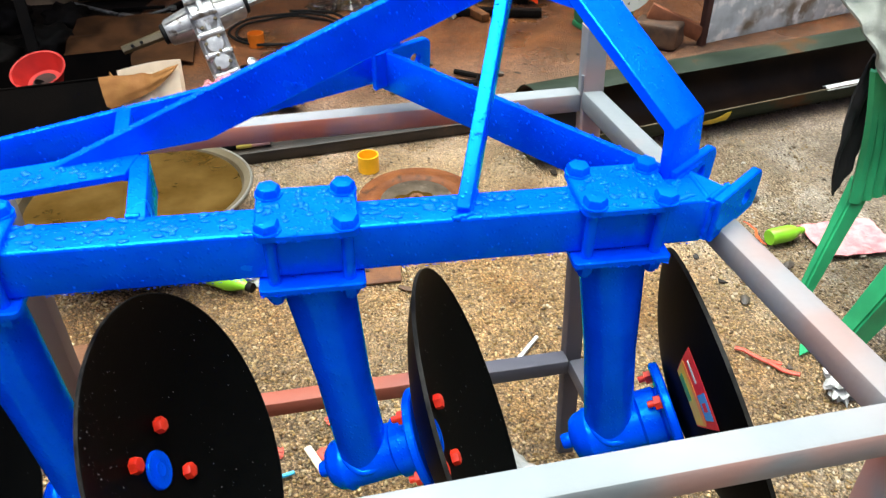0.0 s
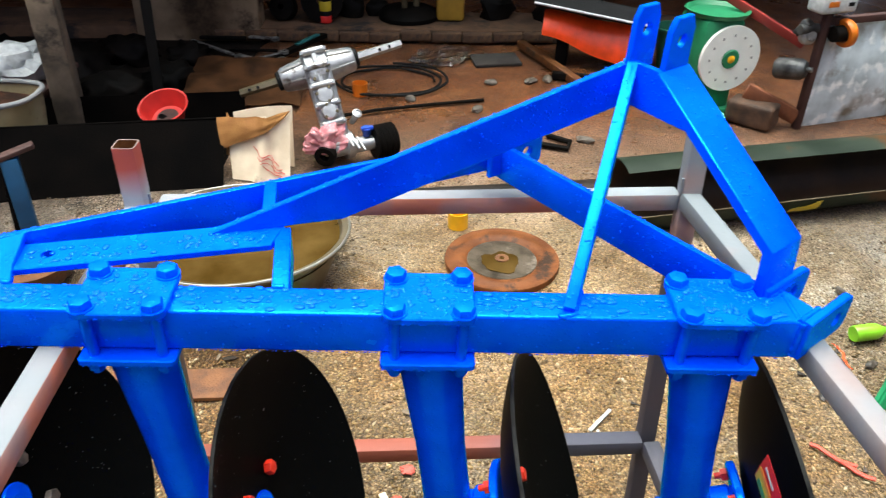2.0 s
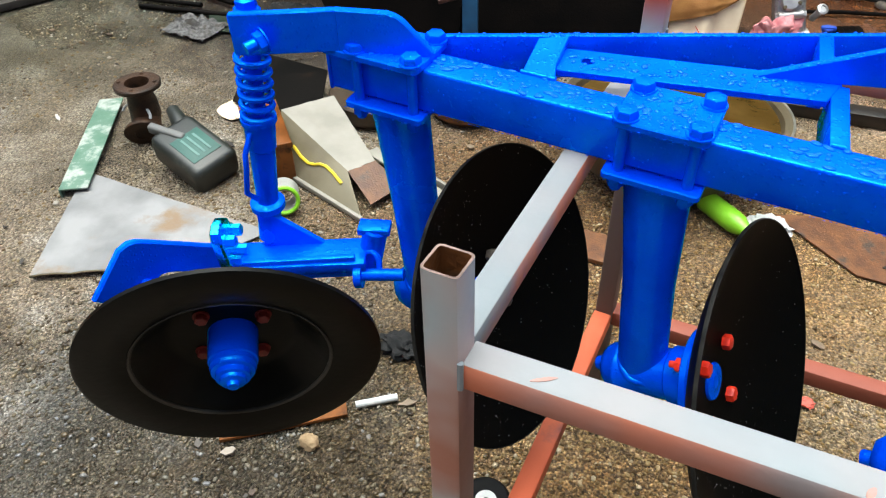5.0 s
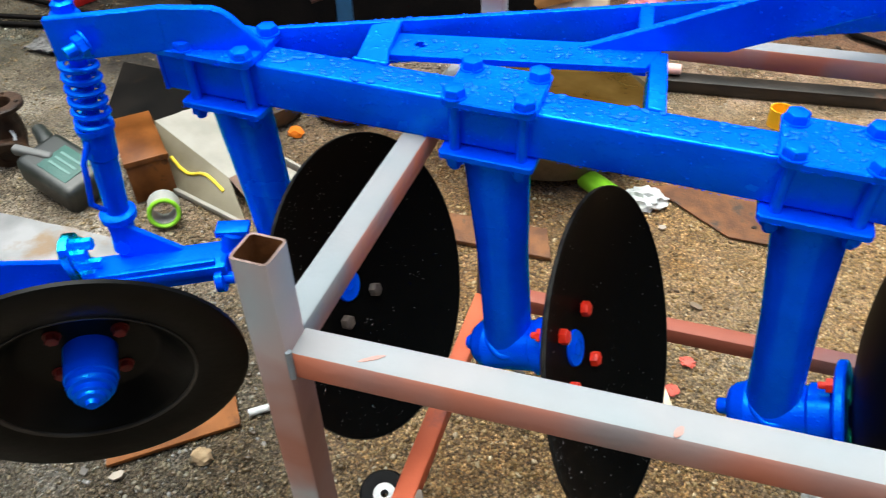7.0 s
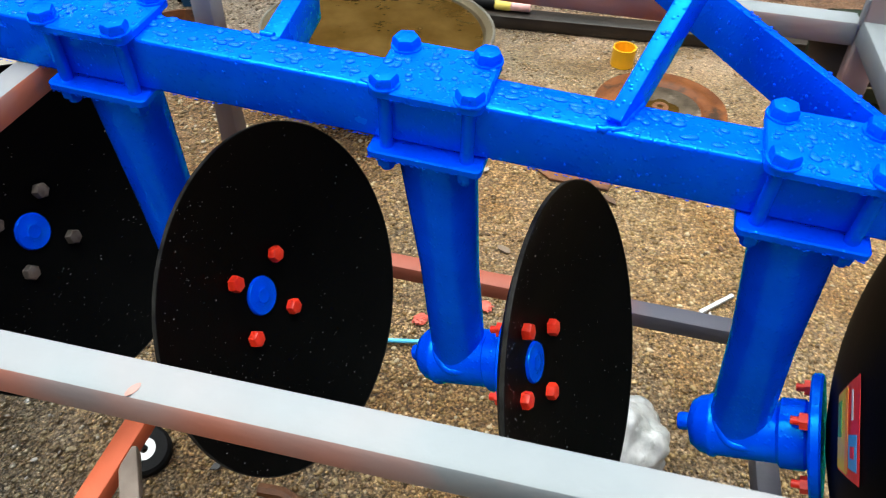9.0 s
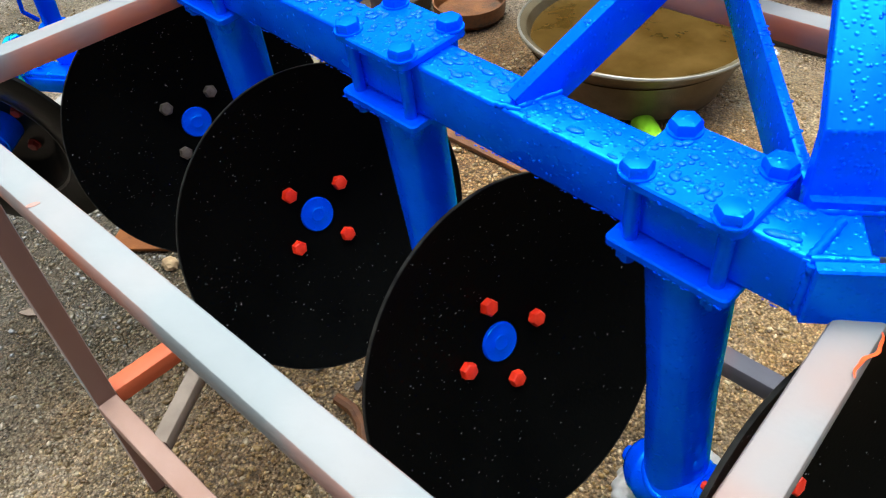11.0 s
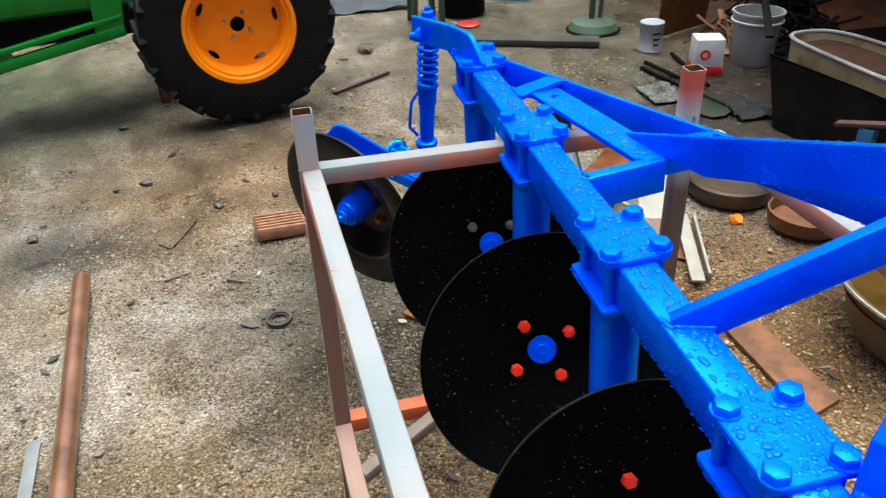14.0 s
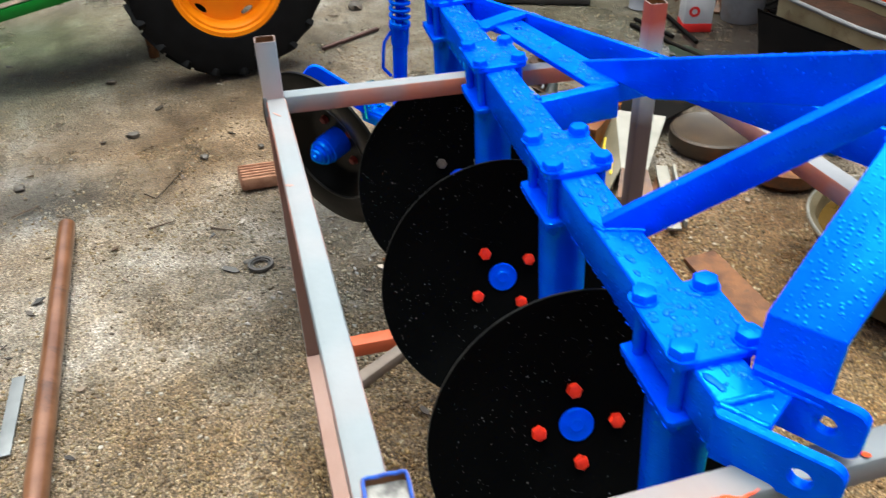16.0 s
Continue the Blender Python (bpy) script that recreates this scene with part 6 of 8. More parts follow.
# ---- rail, tube, basin, rust disc ----
CHANNEL_BLACK = surface("black_channel_steel", (0.006, 0.005, 0.004), (0.022, 0.014, 0.009), rough=0.35, rough2=0.55, scale=9, bump=0.25, stain=(0.075, 0.030, 0.012), stain_scale=7, stain_at=0.60)
channel = thing("steel_channel", "long dark rusty steel channel lying on the gravel", "channel")
for dy in (0.0, 0.075):
    bm = B()
    bar(bm, (-1.05, 2.262 + dy, 0.025), (0.56, 2.458 + dy, 0.025), 0.008, 0.048)
    part("flange", bm, CHANNEL_BLACK, channel)
bm = B()
bar(bm, (-1.05, 2.2995, 0.053), (0.56, 2.4955, 0.053), 0.087, 0.008)
part("web", bm, CHANNEL_BLACK, channel)
glue = thing("sealant_tube", "black and yellow sealant tube with a pink nozzle on the channel", "tube", at(-1.01, 2.325, 0.084, 6))
for nm, a, b, r, mat in (("body", 0.0, 0.145, 0.026, INK), ("band", 0.145, 0.215, 0.027, paint("pale_yellow", (0.75, 0.60, 0.12))), ("nozzle", 0.215, 0.30, 0.025, paint("pale_pink", (0.80, 0.45, 0.40)))):
    bm = B()
    rod(bm, (a, 0, 0), (b, 0, 0), r)
    part(nm, bm, mat, glue)
bm = B()
heap(bm, 0.06, 0.035, 0.02, 9.0, 0.5, 3)
solo("paper_scrap", bm, WHITE_PLASTIC, "white scrap of plastic beside the sealant tube", "scrap", at(-0.90, 2.20, 0.0))
BAS = (-1.169, 1.682)
basin = thing("wash_basin", "wide dull metal basin of murky brown water on the gravel", "basin", at(*BAS, 0.018, 0, -3.5) @ Matrix.Diagonal((0.962, 0.962, 1.03, 1.0)))
bm = B()
lathe(bm, [(0.0, 0.0), (0.30, 0.0), (0.345, 0.02), (0.425, 0.21), (0.452, 0.214), (0.456, 0.224), (0.444, 0.228), (0.418, 0.218), (0.338, 0.03), (0.0, 0.02)], None, 72)
part("pan", bm, PAN, basin)
bm = B()
ring(bm, 0.449, 0.0055, at(0, 0, 0.226), 72)
part("rolled_rim", bm, surface("worn_rim_metal", (0.22, 0.21, 0.18), (0.34, 0.33, 0.29), rough=0.3, metal=0.6, scale=9), basin, "bright worn rim")
bm = B()
lathe(bm, [(0, 0.0), (0.415, 0.0)], None, 72)
water = part("water", bm, MURK, basin, "murky brown water")
water.matrix_basis = at(0, 0, 0.190, 0, 3.4)
disc2 = thing("brake_drum_plate", "rusty round steel plate with a puddle in its dish", "plate", at(-0.099, 1.83))
bm = B()
lathe(bm, [(0.018, 0.006), (0.018, 0.018), (0.05, 0.020), (0.15, 0.016), (0.165, 0.030), (0.20, 0.034), (0.215, 0.026), (0.246, 0.030), (0.249, 0.024), (0.246, 0.0), (0.2, 0.0), (0.15, 0.004)], None, 64, close=True)
part("plate", bm, surface("orange_rust", (0.085, 0.025, 0.006), (0.155, 0.050, 0.013), rough=0.5, scale=14, bump=0.5, stain=(0.030, 0.016, 0.009), stain_scale=8, spec=0.2), disc2)
bm = B()
lathe(bm, [(0.030, 0.0225), (0.060, 0.0235), (0.150, 0.0215), (0.152, 0.019), (0.030, 0.019)], None, 56, close=True)
part("dish", bm, surface("wet_grey_steel", (0.030, 0.022, 0.014), (0.085, 0.066, 0.046), rough=0.3, scale=16, bump=0.4, stain=(0.16, 0.13, 0.10), stain_scale=11, stain_at=0.60, spec=0.15), disc2, "wet grey dish")
bm = B()
pts = [((0.085 + 0.035 * noise.noise((math.cos(q * 0.2618) * 1.5, math.sin(q * 0.2618) * 1.5, 3))) * math.cos(q * 0.2618) - 0.01, (0.075 + 0.035 * noise.noise((math.cos(q * 0.2618) * 1.5, math.sin(q * 0.2618) * 1.5, 3))) * math.sin(q * 0.2618) - 0.02) for q in range(24)]
plate(bm, pts, 0.002, at(0, 0, 0.0235), bev=0)
part("puddle", bm, MURK, disc2, "rain puddle")
bm = B()
lathe(bm, [(0.012, 0.02), (0.030, 0.02), (0.030, 0.030), (0.012, 0.030)], None, 32, close=True)
part("hub_ring", bm, RUST, disc2)
bm = B()
heap(bm, 0.07, 0.05, 0.035, 6.6, 0.5, 3)
solo("plastic_bag", bm, WHITE_PLASTIC, "small crumpled white bag by the basin", "bag", at(-0.72, 1.42))
bottle(at(-0.955, 1.452, 0.045, 0) @ Matrix.Rotation(radians(54), 4, "Z") @ Matrix.Rotation(radians(90), 4, "X") @ Matrix.Translation((0, 0, 0)), LIME, INK, "lime green plastic bottle lying by the basin", 0.26, 0.040)
bm = B()
plate(bm, [(-0.72, 1.52), (-0.42, 1.30), (-0.22, 1.30), (-0.20, 1.60), (-0.42, 1.64)], 0.008, at(0, 0, 0.004))
solo("rust_plate", bm, RUST, "flat rusty steel offcut beside the basin", "plate")
bm = B()
plate(bm, [(-1.56, 0.97), (-1.58, 1.11), (-1.02, 1.14), (-0.97, 0.99)], 0.016, at(0, 0, 0.002))
solo("wet_plank", bm, RUST, "short wet brown plank on the gravel", "plank")

# ---- half-round steel gutter, scale, panel ----
def gutter(u, v, grow=0.0):
    """A sheet rolled to three quarters of a tube, open towards the yard."""
    a = radians(118 - 287 * v)
    c = Vector((0.45, 2.14, 0.172)).lerp(Vector((2.85, 2.656, 0.172)), u)
    side = Vector((-0.21, 0.978, 0))
    k = 0.17 + grow + 0.002 * math.sin(9 * u)
    return c + side * (k * math.cos(a)) + Vector((0, 0, k * math.sin(a)))


bm = B()
drape(bm, gutter, 12, 30, 0.004)
solo("steel_gutter", bm, OLIVE_STEEL, "long rolled dark steel sheet, open along its side", "gutter")
# Thin liner sheet added to give the inside a separate dark brown.
bm = B()
drape(bm, lambda u, v: gutter(0.002 + 0.996 * u, 0.004 + 0.992 * v, -0.007), 12, 30, 0.001)
part("inner_face", bm, surface("dark_brown_liner", (0.012, 0.008, 0.005), (0.050, 0.026, 0.012), rough=0.42, scale=4, bump=0.2, spec=0.35), bpy.data.objects["steel_gutter"], "dark brown liner added inside")
bm = B()
sweep(bm, [gutter(i / 12, 1.0, -0.002) for i in range(13)], 0.0035, 6)
part("cut_edge", bm, PAN, bpy.data.objects["steel_gutter"], "bright cut edge")
bm = B()
drape(bm, lambda u, v: gutter(0.335 + 0.065 * u, 0.905 + (0.078 - 0.05 * (1 - u)) * v + 0.006 * math.sin(9 * u), 0.006), 8, 4, 0.001)
part("paint_blot", bm, STICKER_Y, bpy.data.objects["steel_gutter"], "yellow paint blot")
bm = B()
drape(bm, lambda u, v: Vector((2.0 + 0.22 * u, 2.30 + 0.048 * u + 0.05 * v, 0.135 + 0.012 * math.sin(3 * v))), 4, 4, 0.004)
solo("paper_strip", bm, WHITE_PLASTIC, "white strip of paper on the gutter edge", "paper")
bm = B()
box(bm, at(0, 0, 0.075), 0.28, 0.16, 0.14, 0.02, 3)
bmesh.ops.subdivide_edges(bm, edges=bm.edges, cuts=3, use_grid_fill=True)
for v in bm.verts:
    v.co += 0.007 * Vector((noise.noise(v.co * 14), noise.noise(v.co * 14 + Vector((7, 0, 0))), noise.noise(v.co * 9 + Vector((0, 7, 0)))))
solo("wood_block", bm, surface("charred_timber", (0.028, 0.013, 0.006), (0.085, 0.040, 0.018), rough=0.7, scale=12, bump=0.6), "dark rough squared wood block on the dirt", "block", at(1.56, 3.38, 0.0, -40))
S = thing("dial_scale", "green shop scale with a round white dial", "scale", at(1.375, 3.53, 0.0, 13) @ Matrix.Scale(1.02, 4))
bm = B()
box(bm, at(-0.02, 0.16, 0.30), 0.26, 0.30, 0.54, 0.03)
part("case", bm, SCALE_GREEN, S)
bm = B()
box(bm, at(0, 0.14, 0.02), 0.30, 0.34, 0.04, 0.012)
part("base", bm, SCALE_GREEN, S)
bm = B()
lathe(bm, [(0, 0), (0.185, 0), (0.195, 0.008), (0.195, 0.03), (0, 0.03)], at(0.03, 0.01, 0.35, 0, 90), 56)
part("dial", bm, DIAL, S, "round white dial")
bm = B()
lathe(bm, [(0, 0), (0.058, 0), (0.05, 0.008), (0, 0.008)], at(0.03, -0.021, 0.35, 0, 90), 32)
part("dial_centre", bm, SCALE_GREEN, S)
bm = B()
lathe(bm, [(0, 0), (0.024, 0), (0.015, 0.006), (0, 0.006)], at(0.03, -0.03, 0.35, 0, 90), 20)
part("knob", bm, YELLOW_CAP, S)
for k in range(12):
    bm = B()
    a = radians(30 * k)
    box(bm, at(0.03 + 0.14 * math.cos(a), -0.0215, 0.35 + 0.14 * math.sin(a)), 0.013, 0.002, 0.014, 0)
    part("dial_mark", bm, paint("dial_print", (0.30, 0.30, 0.27)) if k == 0 else bpy.data.materials["dial_print"], S)
bm = B()
lathe(bm, [(0, 0.0), (0.17, 0.0), (0.19, 0.03), (0.18, 0.03), (0.16, 0.01), (0, 0.01)], at(0, 0.16, 0.57), 40)
part("weighing_pan", bm, SCALE_GREEN, S)
bm = B()
lathe(bm, [(0, 0), (0.08, 0), (0.095, 0.03), (0.085, 0.03), (0.07, 0.01), (0, 0.01)], None, 32)
solo("green_dish", bm, paint("pale_green", (0.12, 0.50, 0.30), 0.4), "small pale green dish on the dirt", "dish", at(1.33, 3.45))
bm = B()
lathe(bm, [(0, 0), (0.105, 0), (0.145, 0.27), (0.155, 0.272), (0.155, 0.288), (0.138, 0.288), (0.10, 0.012), (0, 0.012)], None, 36)
solo("green_bucket", bm, paint("dark_green_plastic", (0.012, 0.085, 0.045), 0.4), "dark green plastic bucket behind the scale", "bucket", at(1.36, 4.42))
MOTOR = surface("grimy_cast_motor", (0.03, 0.03, 0.03), (0.13, 0.13, 0.125), rough=0.4, metal=0.6, scale=14, bump=0.3)
P = thing("sheet_screen", "weathered galvanised sheet screen in a red-brown steel frame", "screen", at(1.82, 3.33, 0.0, 17))
bm = B()
box(bm, at(0.78, 0.0, 0.315), 1.52, 0.006, 0.63, 0.001)
part("sheet", bm, GALV, P)
for a, b in (((0, -0.01, 0), (0, -0.01, 0.70)), ((0.02, -0.01, 0.645), (1.53, -0.01, 0.645)), ((1.55, -0.01, 0), (1.55, -0.01, 0.67))):
    bm = B()
    bar(bm, a, b, 0.04, 0.04, (0, 1, 0))
    part("frame_bar", bm, WOOD_RED, P)
bm = B()
box(bm, at(-0.13, 0.10, 0.13, -38, 0, 22), 0.34, 0.05, 0.09, 0.006)
part("stay", bm, surface("orange_rust", (0.11, 0.030, 0.008), (0.20, 0.062, 0.020), rough=0.7, scale=12, bump=0.4), P)
bm = B()
lathe(bm, [(0.052, -0.022), (0.074, -0.022), (0.080, -0.012), (0.080, 0.012), (0.074, 0.022), (0.052, 0.022)], at(0.11, -0.06, 0.585, 0, 0, 80), 32, close=True)
part("caster_tyre", bm, ORANGE_CAP, P, "orange caster wheel")
bm = B()
rod(bm, (0.02, -0.06, 0.585), (0.15, -0.06, 0.585), 0.045)
part("caster_hub", bm, DARK_IRON, P)
bm = B()
box(bm, at(-0.09, 0.05, 0.60, 20, 30), 0.07, 0.05, 0.10, 0.012)
rod(bm, (-0.14, 0.02, 0.60), (-0.02, 0.02, 0.60), 0.028)
part("motor_bracket", bm, MOTOR, P)
bm = B()
lathe(bm, [(0, -0.09), (0.05, -0.09), (0.062, -0.075), (0.062, 0.06), (0.045, 0.085), (0.015, 0.09), (0.015, 0.12), (0, 0.12)], at(-0.10, 0.05, 0.36, -60, 0, 80), 28)
part("motor_body", bm, MOTOR, P)
bm = B()
lathe(bm, [(0, -0.03), (0.045, -0.03), (0.05, -0.02), (0.05, 0.012), (0.03, 0.02), (0.028, 0.035), (0, 0.035)], at(-0.07, 0.02, 0.56, 0, 80), 28)
part("motor_pulley", bm, CAST, P)
H = thing("appliance_housing", "small white appliance housing with an orange label", "appliance", at(1.83, 3.32, 0.702, 17))
bm = B()
box(bm, at(0, 0, 0.05), 0.24, 0.13, 0.10, 0.02, 3)
part("body", bm, WHITE_PLASTIC, H)
bm = B()
box(bm, at(-0.05, -0.0655, 0.055), 0.07, 0.003, 0.03, 0.001)
part("label_patch", bm, ORANGE_CAP, H)
bm = B()
box(bm, at(0.07, -0.0655, 0.05), 0.04, 0.003, 0.022, 0.001)
part("print_bar", bm, INK, H)
cover = thing("machine_cover", "orange-red plastic machine cover with a black seat edge", "cover", at(0.76, 4.40, -0.035, -14) @ Matrix.Diagonal((0.82, 1.0, 0.93, 1.0)))
bm = B()
drape(bm, lambda u, v: Vector((-0.42 + 0.80 * u, -0.16 + 0.05 * math.sin(3 * u) + 0.12 * v * v, 0.46 - 0.10 * u - (0.16 + 0.14 * u) * (1 - v) + 0.012 * math.sin(9 * u))), 18, 10, 0.012)
part("shell", bm, RED_COVER, cover)
bm = B()
drape(bm, lambda u, v: Vector((-0.50 + 1.0 * u, -0.14 + 0.34 * v, 0.53 - 0.11 * u + 0.05 * math.sin(3.1 * v))), 12, 8, 0.03)
part("seat", bm, BLACK_CLOTH, cover)
bm = B()
sweep(bm, [(-0.50 + 0.1 * k, -0.165, 0.535 - 0.011 * k) for k in range(11)], 0.010, 6)
part("seat_piping", bm, WHITE_PLASTIC, cover)
for x in (-0.25, 0.25):
    bm = B()
    box(bm, at(x, 0.05, 0.12), 0.10, 0.25, 0.26, 0.02)
    part("support", bm, DARK_IRON, cover)
bm = B()
bar(bm, (1.42, 3.75, 0.66), (1.80, 3.45, 0.47), 0.03, 0.05)
solo("red_bar", bm, paint("dull_red_bar", (0.20, 0.015, 0.010), 0.4), "dull red steel bar leaning between scale and screen", "bar")
bm = B()
bar(bm, (0.45, 4.12, 0.03), (1.0, 3.98, 0.03), 0.05, 0.05)
solo("dark_bar", bm, DARK_IRON, "dark square bar on the dirt", "bar")
bm = B()
bar(bm, (0.30, 4.75, 0.05), (0.62, 3.95, 0.03), 0.06, 0.05)
solo("rusty_angle", bm, RUST, "rusty steel angle leaning from the kerb", "angle")

WET_STONE = surface("wet_stone", (0.035, 0.027, 0.020), (0.085, 0.066, 0.048), rough=0.5, scale=30, bump=0.4)

# ---- green chair with clothes, by the plough's hitch end ----
chair = thing("plastic_chair", "green moulded plastic chair hung with clothes", "chair", at(0, 0, 0))
for a, b, w0, w1 in (((1.10, 0.93, 0.0), (1.30, 1.06, 0.43), 0.045, 0.075), ((1.075, 0.68, 0.0), (1.24, 0.66, 0.43), 0.085, 0.12),
                     ((1.66, 1.05, 0.0), (1.58, 1.06, 0.43), 0.045, 0.075), ((1.70, 0.66, 0.0), (1.60, 0.66, 0.43), 0.06, 0.09)):
    bm, t = B(), bmesh.new()
    va, vb = Vector(a), Vector(b)
    rows4 = []
    for p, w in ((va, w0), (vb, w1)):
        rows4.append([t.verts.new(p + Vector(q) * w) for q in ((-0.5, -0.35, 0), (0.5, -0.35, 0), (0.5, 0.35, 0), (-0.5, 0.35, 0))])
    for j in range(4):
        t.faces.new((rows4[0][j], rows4[0][(j + 1) % 4], rows4[1][(j + 1) % 4], rows4[1][j]))
    t.faces.new(rows4[0][::-1]), t.faces.new(rows4[1])
    bmesh.ops.bevel(t, geom=list(t.edges), offset=0.008, segments=2, affect="EDGES")
    part("leg", join(bm, t), GREEN_CHAIR, chair)
bm = B()
box(bm, at(1.52, 0.83, 0.44), 0.32, 0.34, 0.03, 0.012)
part("seat", bm, GREEN_CHAIR, chair)
bm = B()
drape(bm, lambda u, v: Vector((1.36 + 0.28 * u, 1.08 + 0.10 * v, 0.45 + 0.42 * v)), 6, 6, 0.02)
part("backrest", bm, GREEN_CHAIR, chair)
bm = B()
drape(bm, lambda u, v: Vector((1.192 + 0.05 * math.sin(1.9 * v) + (0.06 + 0.08 * v) * u, 1.055 - 0.02 * v - 0.05 * max(0, v - 0.75) + 0.006 * math.cos(25 * u), 0.81 - 0.45 * v + 0.03 * u * v)), 28, 18, 0.016)
part("back_post", bm, GREEN_CHAIR, chair, "ribbed green back post")
bm = B()
drape(bm, lambda u, v: Vector((1.205 - 0.055 * math.sin(2.6 * v) + 0.02 * v + u * (0.055 + 0.035 * math.sin(3.1 * v)), 1.085 - 0.035 * v + 0.03 * u + 0.008 * math.sin(8 * v + 5 * u) + 0.010 * noise.noise((u * 4, v * 6, 3)), 0.84 - (0.47 - 0.14 * u) * v)), 20, 30, 0.008)
solo("black_jacket", bm, BLACK_CLOTH, "creased black jacket hanging from the green chair", "jacket")
bm = B()
drape(bm, lambda u, v: Vector((1.03 + 0.17 * v ** 0.7 * (1 - u) + 0.48 * u, 1.17 - 0.04 * u - 0.20 * v + 0.045 * noise.noise((u * 7 + v * 3, v * 4, 2)) + 0.014 * math.sin(16 * u + 9 * v), 1.045 + 0.03 * math.sin(2.2 * u) - (0.26 + 0.16 * u + 0.02 * math.sin(9 * u)) * v)), 44, 30, 0.008)
shirt = thing("grey_shirt", "grey-green shirt with a dark collar over the chair back", "shirt")
part("cloth", bm, GREY_CLOTH, shirt)
bm = B()
drape(bm, lambda u, v: Vector((1.02 + 0.44 * u, 1.165 - 0.02 * u - 0.035 * v, 1.062 + 0.03 * math.sin(2.2 * u) - (0.010 + 0.018 * math.sin(3.1 * min(1, u * 2.2))) * v)), 24, 5, 0.006)
part("collar", bm, BLACK_CLOTH, shirt, "black collar band")
bm = B()
heap(bm, 0.09, 0.07, 0.06, 51, 0.5, 3)
solo("black_rag", bm, BLACK_CLOTH, "black rag on the chair seat", "rag", at(1.27, 0.72, 0.455))
bm = B()
drape(bm, lambda u, v: Vector((1.36 + 0.30 * u, 1.17 + 0.22 * v, 0.012 + 0.03 * abs(noise.noise((u * 4, v * 4, 3))))), 12, 10, 0.004)
solo("pink_cloth", bm, PINK, "pink cloth lying on the gravel", "cloth")
bottle(at(1.19, 1.30, 0.035, 0) @ Matrix.Rotation(radians(100), 4, "Z") @ Matrix.Rotation(radians(90), 4, "X"), LIME, LIME, "lime green plastic tube on the gravel", 0.155, 0.032)
bm = B()
sweep(bm, [(0.80 + 0.02 * i, 0.77 - 0.022 * i + 0.006 * math.sin(i * 2), 0.012 + 0.004 * math.sin(i)) for i in range(8)], 0.007, 6)
sweep(bm, [(0.86 + 0.012 * i, 0.70 - 0.006 * i, 0.014) for i in range(5)], 0.006, 6)
solo("red_strap", bm, paint("red_strap", (0.70, 0.10, 0.06), 0.5), "torn red plastic strap on the gravel", "strap")
bm = B()
heap(bm, 0.075, 0.05, 0.04, 61, 0.6, 4, 3.5)
solo("white_bag", bm, surface("dirty_film", (0.24, 0.24, 0.23), (0.42, 0.42, 0.41), rough=0.3, scale=30, bump=0.3), "crumpled white plastic bag under the chair", "bag", at(1.06, 0.57, 0, 40))
bm = B()
plate(bm, [(0, 0), (0.06, 0.02), (0.09, 0.07), (0.03, 0.05)], 0.004, at(0.98, 0.70, 0.012))
solo("green_shard", bm, GREEN_CHAIR, "broken green plastic shard on the gravel", "shard")
for i, (x, y) in enumerate(((1.08, 1.17), (1.20, 1.16), (0.95, 1.0), (1.3, 1.62), (1.02, 1.55))):
    bm = B()
    heap(bm, 0.026, 0.016, 0.012, 70 + i, 0.4, 2)
    solo("stone", bm, WET_STONE, "small dark stone on the gravel", "stone", at(x, y, 0, 30 * i), "dark stones on the gravel")

# ---- under the plough ----
bm = B()
heap(bm, 0.105, 0.115, 0.130, 81, 0.20, 5, 1.9)
for v in bm.verts:
    q = v.co * 22
    v.co *= 1 + 0.05 * noise.noise(q) + 0.05 * abs(noise.noise(q * 0.55 + Vector((4, 0, 0)))) - 0.02 * abs(math.sin(q.x + 2 * noise.noise(q * 0.4)))
solo("white_bag", bm, surface("bright_film", (0.34, 0.35, 0.345), (0.54, 0.55, 0.545), rough=0.25, scale=22, bump=0.6, fine=40, stain=(0.26, 0.27, 0.25), stain_scale=14, stain_at=0.56), "standing crumpled white plastic bag under the plough", "bag", at(-0.075, 0.285), smooth=60.0)
bm = B()
rod(bm, (-0.78, 0.46, 0.01), (-0.60, 0.505, 0.01), 0.006)
solo("blue_straw", bm, paint("light_blue", (0.08, 0.50, 0.80), 0.4), "light blue plastic tube on the gravel", "tube")
bm = B()
bar(bm, (0.10, 0.835, 0.008), (0.188, 0.93, 0.008), 0.012, 0.010)
solo("white_stick", bm, WHITE_PLASTIC, "short white stick on the gravel", "stick")
for i, (x, y) in enumerate(((-0.49, 0.68), (-0.65, 0.58), (-0.52, 0.56))):
    bm = B()
    heap(bm, 0.021, 0.016, 0.008, 90 + i, 0.6, 3)
    solo("red_chip", bm, paint("red_chip", (0.50, 0.08, 0.05), 0.5) if i == 0 else bpy.data.materials["red_chip"], "small red plastic chip on the gravel", "chip", at(x, y, 0, 50 * i), "red chips")
bm = B()
bar(bm, (-0.565, 0.585, 0.01), (-0.52, 0.49, 0.01), 0.022, 0.012)
solo("wood_splinter", bm, PAPER, "pale wood splinter on the gravel", "splinter")


